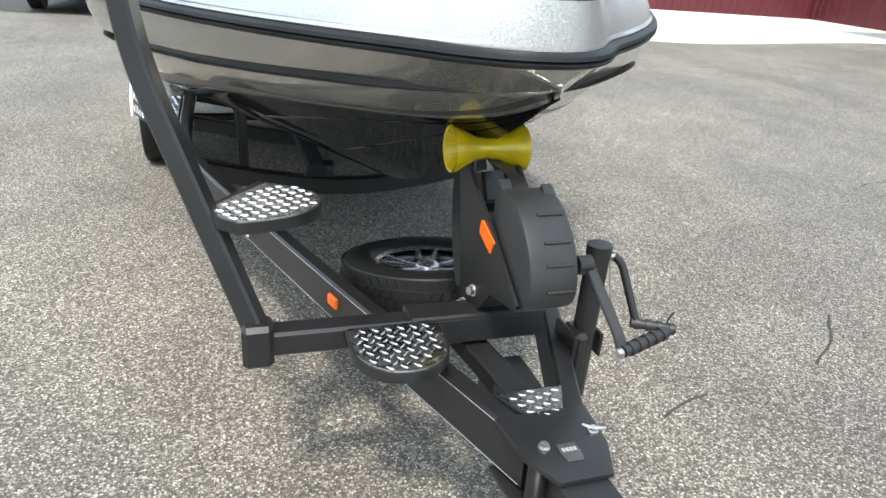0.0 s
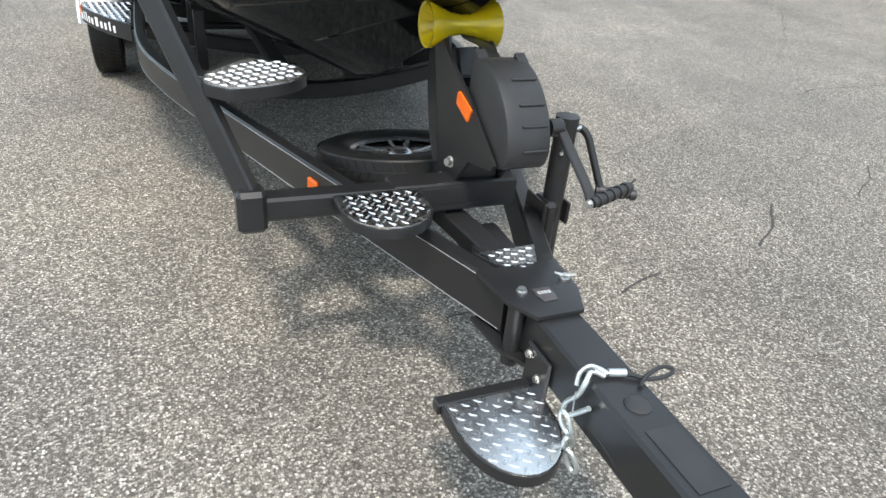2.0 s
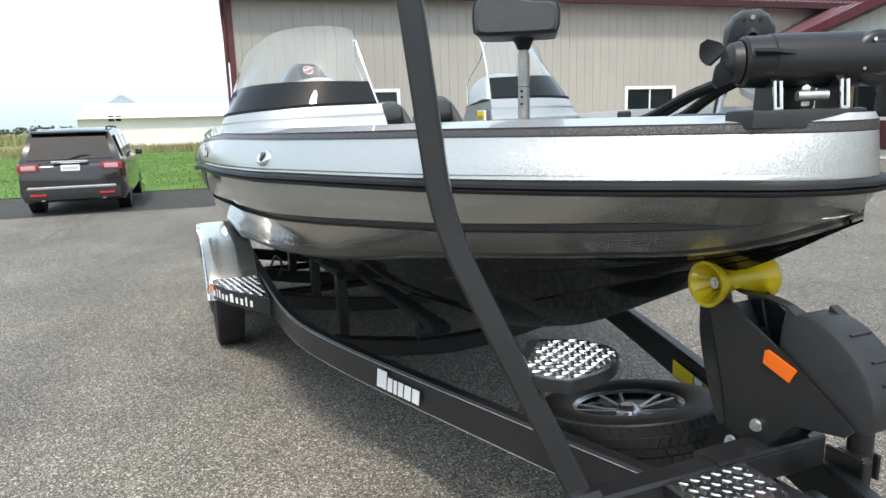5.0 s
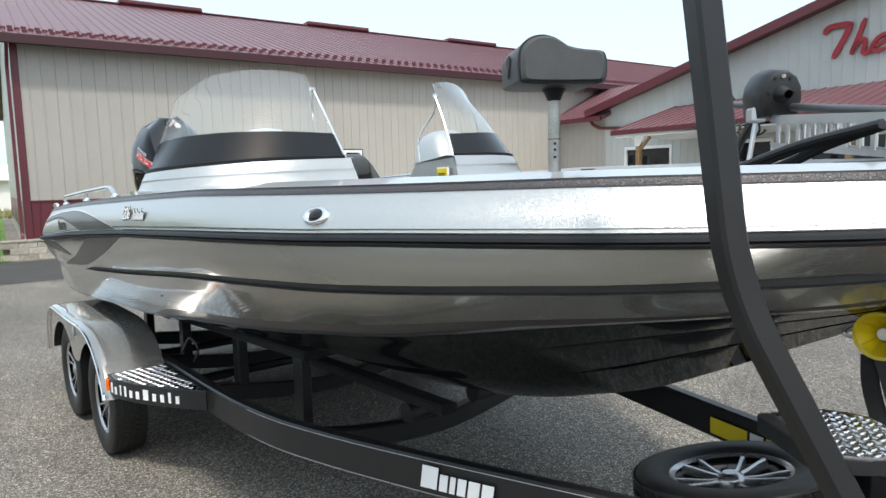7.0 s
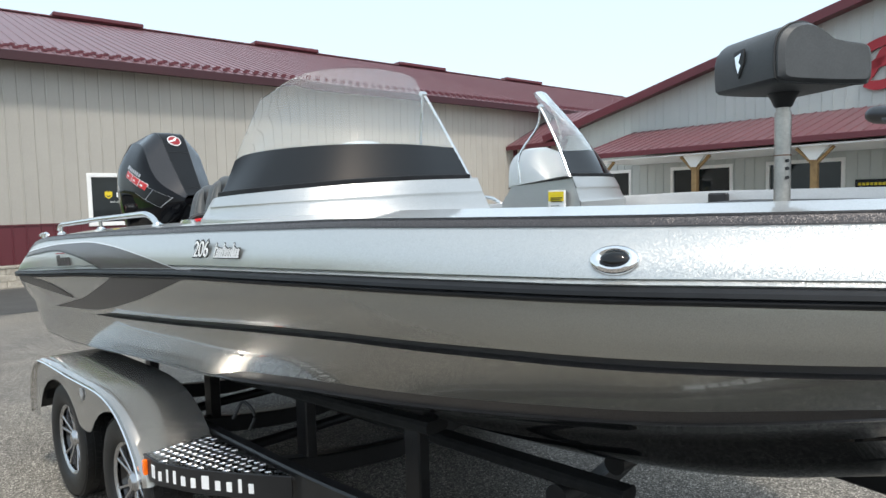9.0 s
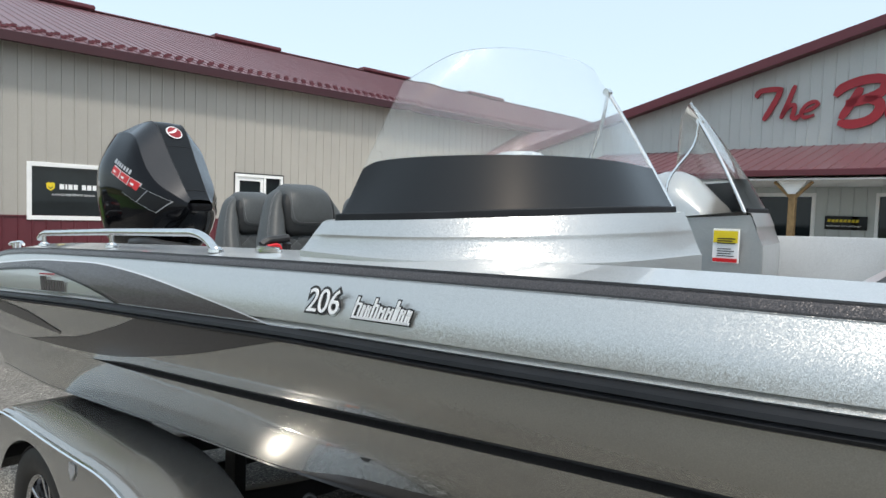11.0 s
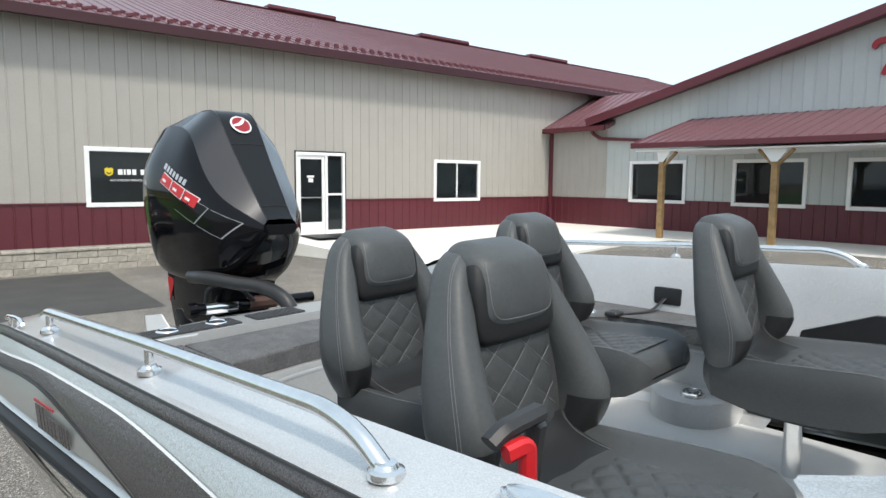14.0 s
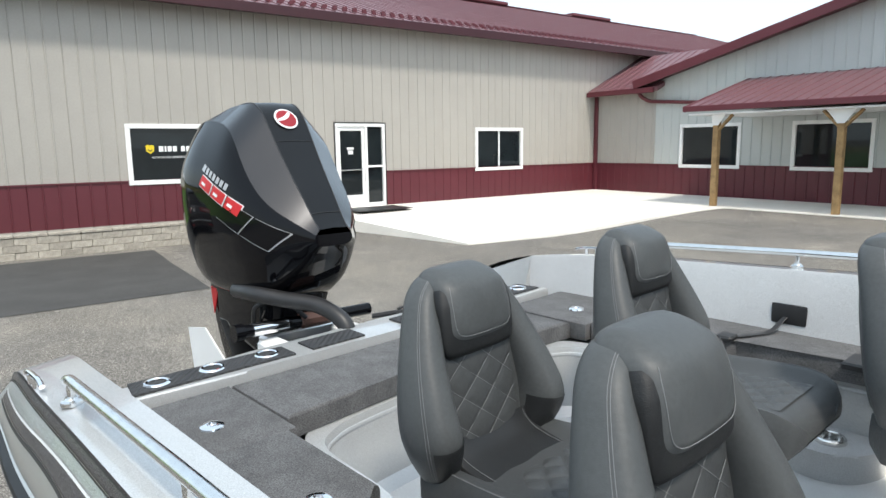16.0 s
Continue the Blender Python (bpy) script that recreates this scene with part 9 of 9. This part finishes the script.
    for k in range(6):
        box(bm, (-0.033, -0.13 + 0.045 * k, 0.935), (-0.03, -0.105 + 0.045 * k, 0.985))
    part("plate_bars", bm, "grey_mark", pl, smooth=False)
    bm = bmesh.new()
    for y in (-0.62, 0.62):
        box(bm, (-0.062, y - 0.14, 0.42), (-0.045, y + 0.14, 0.46), 0.006)
    part("reflectors", bm, "red", car)
    bm = bmesh.new()
    sweep(bm, [(0.08, 0.02, 1.14), (0.11, -0.20, 1.20), (0.13, -0.36, 1.20)], section_rect(0.02, 0.02, 0.004))
    part("wiper", bm, "black_plastic", car)


M["car_paint"] = material("car_paint", (0.035, 0.031, 0.033), 0.25, 0.5, coat=1.0, noise_scale=3, noise_amount=0.05)
M["red_lens"] = material("red_lens", (0.28, 0.02, 0.025), 0.12, coat=1.0)
M["lens_pale"] = material("pale_lens", (0.55, 0.36, 0.36), 0.12, coat=1.0)
build_car()


# ---- retaining wall and gravel bed ----
def build_retaining_wall():
    wall = thing("retaining_wall", "low wall of tan split-face concrete blocks", "wall", at=LOT)
    rng = random.Random(4)
    x = -12.75
    meshes = []
    for k in range(5):
        bm = bmesh.new()
        box(bm, (0, 0, 0), (0.22, 0.395, 0.145), 0.008)
        for v in bm.verts:
            if v.co.x > 0.2:
                v.co.x += rng.uniform(-0.012, 0.014)
        me = bpy.data.meshes.new("block")
        bm.to_mesh(me)
        bm.free()
        me.materials.append(M["stone"])
        meshes.append(me)
    for row in range(3):
        y = -1.5 + 0.2 * (row % 2)
        while y < 6.1:
            z = -0.13 + 0.15 * row
            ob = new("block", meshes[rng.randrange(5)])
            ob.parent = wall
            ob.matrix_local = Matrix.Translation((x - 0.02 * row - 0.2, y, z))
            y += 0.4
    bm = bmesh.new()
    y = -1.5
    while y < 6.1:
        box(bm, (x - 0.30, y + 0.004, 0.322), (x + 0.0, min(y + 0.6, 6.2) - 0.004, 0.375), 0.008)
        y += 0.6
    tagged(part("capstones", bm, "stone", wall, "tan capstones"), kind="stuff")
    bm = bmesh.new()
    box(bm, (-13.6, -1.45, 0.0), (x - 0.3, 6.55, 0.30))
    part("bed_fill", bm, "gravel", wall, "gravel bed behind the blocks", smooth=False)
    bm = bmesh.new()
    for _ in range(900):
        px, py, r = rng.uniform(-13.55, x - 0.32), rng.uniform(-1.4, 6.5), rng.uniform(0.02, 0.05)
        a = rng.uniform(0, 6.3)
        vs = [bm.verts.new((px + r * math.cos(a + t), py + r * math.sin(a + t) * 0.8, 0.30)) for t in (0, 2.1, 4.2)]
        tp = bm.verts.new((px, py, 0.30 + r * 0.7))
        for i in range(3):
            bm.faces.new((vs[i], vs[(i + 1) % 3], tp))
    tagged(part("gravel", bm, "gravel", wall, "tan and grey gravel", smooth=False), kind="stuff")


M["gravel"] = material("gravel", (0.33, 0.29, 0.24), 0.9, noise_scale=20, noise_amount=0.35, fine=60, fine_amount=0.25)
build_retaining_wall()


# ---- signs on the buildings ----
def build_signs():
    m = plane_m((0, GY - 0.06, 0), (1, 0, 0), (0, 0, 1))
    sign = thing("shop_sign", "large dark red brush-script letters on the gable", "sign", at=LOT)

    def stroke(w, pts):
        """A brush stroke with tapered ends, proud of the wall."""
        bm = bmesh.new()
        path = spline([Vector((x, z, 0.0)) for x, z in pts], 7)
        n = len(path) - 1
        left, right = [], []
        for i, p in enumerate(path):
            d = (path[min(i + 1, n)] - path[max(i - 1, 0)]).normalized()
            side = Vector((-d.y, d.x, 0)) * w / 2 * min(1.0, 0.55 + 4.0 * min(i, n - i) / n)
            left.append(p + side)
            right.append(p - side)
        rings = [[q + Vector((0, 0, e)) for q, e in ((l, 0.0), (l, 0.05), (r_, 0.05), (r_, 0.0))] for l, r_ in zip(left, right)]
        loft(bm, rings)
        bmesh.ops.transform(bm, matrix=m, verts=bm.verts)
        part("letter_stroke", bm, "red_sign", sign, "bold dark red stroke", smooth=False)

    stroke(0.15, [(-2.92, 5.33), (-2.82, 5.49), (-2.54, 5.52), (-2.20, 5.50)])                       # T
    stroke(0.15, [(-2.24, 5.50), (-2.41, 5.13), (-2.68, 4.66)])
    stroke(0.12, [(-1.88, 5.58), (-2.05, 5.10), (-2.22, 4.68)])                                      # h
    stroke(0.12, [(-2.19, 4.78), (-2.02, 5.00), (-1.88, 5.02), (-1.88, 4.86), (-1.92, 4.71), (-1.84, 4.66), (-1.70, 4.76)])
    stroke(0.10, [(-1.70, 4.80), (-1.47, 4.87), (-1.29, 5.00), (-1.39, 5.08), (-1.58, 4.99), (-1.69, 4.80), (-1.60, 4.67), (-1.36, 4.72)])   # e
    stroke(0.24, [(-0.88, 5.16), (-0.72, 5.36), (-0.35, 5.50), (0.05, 5.53), (0.26, 5.44), (0.20, 5.20), (-0.13, 5.04), (-0.50, 4.96), (-0.62, 4.96)])   # B
    stroke(0.20, [(-0.28, 5.34), (-0.46, 5.00), (-0.72, 4.55)])
    stroke(0.24, [(-0.20, 5.04), (0.10, 4.95), (0.16, 4.74), (-0.03, 4.50), (-0.42, 4.40), (-0.78, 4.46)])
    for x in (0.62, 1.36):                                                                           # round letters
        stroke(0.16, [(x + 0.05, 4.92), (x - 0.18, 4.84), (x - 0.27, 4.62), (x - 0.14, 4.46), (x + 0.10, 4.52), (x + 0.22, 4.74), (x + 0.10, 4.92), (x - 0.05, 4.93)])
    stroke(0.14, [(1.60, 4.92), (1.55, 4.60), (1.72, 4.50), (1.90, 4.66)])
    stroke(0.14, [(2.20, 5.40), (2.02, 4.90), (2.00, 4.54), (2.22, 4.58)])
    stroke(0.12, [(1.85, 5.06), (2.42, 5.12)])
    # panel by the porch window
    b = thing("porch_notice", "black notice board with grey lettering bars under the porch", "sign", at=LOT)
    bm = bmesh.new()
    box(bm, (-0.95, GY - 0.06, 1.62), (0.05, GY - 0.035, 1.98), 0.006)
    bd = part("board", bm, "black_gloss", b, smooth=False)
    bars("heading", [0.07] * 8, 0.1, m @ Matrix.Translation((-0.88, 1.82, 0.003)), "yellow_mark", bd, 0.25, 0.1, 0.003)
    letters("words", "Authorized Service Center", 0.075, m @ Matrix.Translation((-0.91, 1.70, 0.004)), "white", bd, 0.002)
    # decal inside the long building's window
    w = thing("window_sign", "yellow shield and white lettering bars on the dark window", "sign", at=LOT)
    mm = plane_m((WX - 0.028, 0, 0), (0, 1, 0), (0, 0, 1))
    bm = bmesh.new()
    prism(bm, [(2.50, 2.12), (2.56, 2.15), (2.595, 2.12), (2.63, 2.15), (2.69, 2.12), (2.68, 2.0), (2.595, 1.94), (2.51, 2.0)], 0.003, mm)
    sh = part("shield", bm, "yellow_mark", w, "yellow shield", smooth=False)
    bm = bmesh.new()
    prism(bm, [(2.545, 2.05), (2.595, 2.01), (2.645, 2.05), (2.645, 2.02), (2.595, 1.98), (2.545, 2.02)], 0.003, mm @ Matrix.Translation((0, 0, 0.003)))
    part("shield_mark", bm, "black_plastic", sh, smooth=False)
    bars("heading", [0.10, 0.04, 0.09, 0.09], 0.125, mm @ Matrix.Translation((2.79, 1.985, 0)), "white", w, 0.22, 0.0, 0.003, "white bars", (0, 1, 2, 3))
    bars("heading", [0.09, 0.10, 0.09, 0.10], 0.125, mm @ Matrix.Translation((3.29, 1.985, 0)), "white", w, 0.22, 0.0, 0.003, "white bars", (0, 1, 2, 3))
    letters("words", "AUTHORIZED SERVICE CENTER", 0.068, mm @ Matrix.Translation((2.62, 1.83, 0.001)), "white", w, 0.0015, "small white capitals")


build_signs()


# ---- distance ----
def build_verge():
    ground_patch("lawn", [(-12.4, -140), (-12.4, -1.3), (-70, -1.3), (-70, -140)], 0.02, "grass", "mown green lawn", "lawn", n=26)
    ground_patch("field", [(-45, -160), (-45, 120), (-420, 120), (-420, -300)], 0.05, "crop", "pale green crop field", "field", n=20)
    rng = random.Random(11)

    def tufts(name, n, x0, x1, y0, y1, h0, h1, w, mat, label, category):
        bm = bmesh.new()
        for _ in range(n):
            x, y = rng.uniform(x0, x1), rng.uniform(y0, y1)
            p = LOT @ Vector((x, y, 0))
            z = ground_z(p.x, p.y)
            a, h = rng.uniform(0, math.pi), rng.uniform(h0, h1)
            dx, dy = math.cos(a) * w * rng.uniform(0.6, 1.3), math.sin(a) * w
            lx, ly = rng.uniform(-0.3, 0.3) * h, rng.uniform(-0.3, 0.3) * h
            q = [bm.verts.new((p.x - dx, p.y - dy, z)), bm.verts.new((p.x + dx, p.y + dy, z)), bm.verts.new((p.x + lx, p.y + ly, z + h))]
            bm.faces.new(q)
        ob = part(name, bm, mat, smooth=False)
        return tagged(ob, label, category, kind="stuff")

    tufts("grass", 26000, -45, -12.5, -30, -1.4, 0.04, 0.12, 0.03, "blade", "short green grass blades", "grass")
    tufts("weeds", 14000, -54, -42, -60, 10, 0.15, 0.6, 0.05, "weed", "tall dry weeds at the field edge", "weeds")
    tufts("corn", 22000, -130, -75, -120, 20, 0.7, 1.35, 0.08, "crop_leaf", "standing corn", "crop")
    # far treeline of many clumps
    bm = bmesh.new()
    for k in range(260):
        y = -260 + k * 1.3 + rng.uniform(-1, 1)
        x = -310 + rng.uniform(-12, 12)
        top = rng.uniform(1.8, 3.4) * (2.2 if rng.random() < 0.06 else 1)
        for j in range(16):
            c = Vector((x + rng.uniform(-3, 3), y + rng.uniform(-1.5, 1.5), top * rng.uniform(0.05, 0.95)))
            r = rng.uniform(0.4, 1.0)
            vs = [bm.verts.new(c + Vector((rng.uniform(-r, r), rng.uniform(-r, r), rng.uniform(-r, r)))) for _ in range(4)]
            for f in ((0, 1, 2), (0, 1, 3), (1, 2, 3), (0, 2, 3)):
                bm.faces.new([vs[i] for i in f])
    tagged(part("far_trees", bm, "far_leaf", smooth=False), "distant dark green treeline", "trees", kind="stuff")


M["weed"] = material("weed", (0.26, 0.24, 0.11), 0.85, noise_scale=0.8, noise_amount=0.35)
M["crop_leaf"] = material("crop_leaf", (0.24, 0.24, 0.10), 0.8, noise_scale=0.3, noise_amount=0.3)
M["far_leaf"] = material("far_leaf", (0.06, 0.09, 0.06), 0.9, noise_scale=0.05, noise_amount=0.3)
build_verge()


def build_farm():
    f = thing("farm_shed", "long white farm shed in the distance", "building", at=LOT)
    bm = bmesh.new()
    box(bm, (-72, -14.9, -0.2), (-60, 24, 2.5))
    part("wall", bm, "white_steel", f, smooth=False)
    bm = bmesh.new()
    prism(bm, [(-72.6, 2.5), (-59.4, 2.5), (-66, 4.0)], 39.6, Matrix(((1, 0, 0, 0), (0, 0, 1, -15.2), (0, 1, 0, 0), (0, 0, 0, 1))))
    part("roof", bm, "white_steel", f, smooth=False)
    bm = bmesh.new()
    for y in (-12.3, -11.7):
        box(bm, (-60.02, y, 2.25), (-59.95, y + 0.45, 2.75))
    part("vent_windows", bm, "dark_glass", f, smooth=False)
    g = thing("grain_bin", "galvanised grain bin with a conical roof behind the shed", "grain bin", at=LOT)
    bm = bmesh.new()
    cyl(bm, (-82, -14.4, 0), (-82, -14.4, 4.1), 2.3, seg=32)
    part("bin_wall", bm, "zinc_pale", g)
    bm = bmesh.new()
    cyl(bm, (-82, -14.4, 4.1), (-82, -14.4, 5.5), 2.45, 0.25, seg=32)
    part("cone_roof", bm, "zinc_pale", g)


M["white_steel"] = material("white_steel", (0.78, 0.78, 0.76), 0.5, noise_scale=0.5, noise_amount=0.04)
build_farm()


# ---- cracks in the asphalt ----
def build_cracks():
    rng = random.Random(8)
    bm = bmesh.new()
    starts = [((-0.9, 8.2), 150, 3.0), ((-2.5, -2.6), 160, 3.2), ((-3.4, -4.2), 120, 2.5), ((-4.4, -3.4), 175, 3.6), ((3.0, 4.5), 100, 3.0), ((-3.0, 4.0), 85, 4.5), ((1.0, 6.5), 130, 3.0), ((-6.0, 9.5), 20, 4.0), ((5.18, 1.88), 119, 0.68), ((4.84, 3.04), 122, 0.8), ((5.36, 0.9), 105, 0.4), ((5.32, 0.08), 95, 0.3), ((-0.76, 7.81), 25, 0.7)]
    for (x, y), ang, length in starts:
        a = radians(ang)
        run, pts = 0.0, []
        while run < length:
            pts.append((x, y))
            a += rng.uniform(-0.35, 0.35)
            a += (radians(ang) - a) * 0.3
            st = rng.uniform(0.06, 0.16)
            x, y, run = x + math.cos(a) * st, y + math.sin(a) * st, run + st
        for (x0, y0), (x1, y1) in zip(pts, pts[1:]):
            d = Vector((x1 - x0, y1 - y0))
            n = Vector((-d.y, d.x)).normalized() * rng.uniform(0.003, 0.008)
            v = [bm.verts.new((px, py, ground_z(px, py) + 0.004)) for px, py in ((x0 - n.x, y0 - n.y), (x1 - n.x, y1 - n.y), (x1 + n.x, y1 + n.y), (x0 + n.x, y0 + n.y))]
            bm.faces.new(v)
    ob = part("cracks", bm, "asphalt_new", smooth=False)
    tagged(ob, "thin dark cracks in the asphalt", "cracks", kind="stuff")


build_cracks()
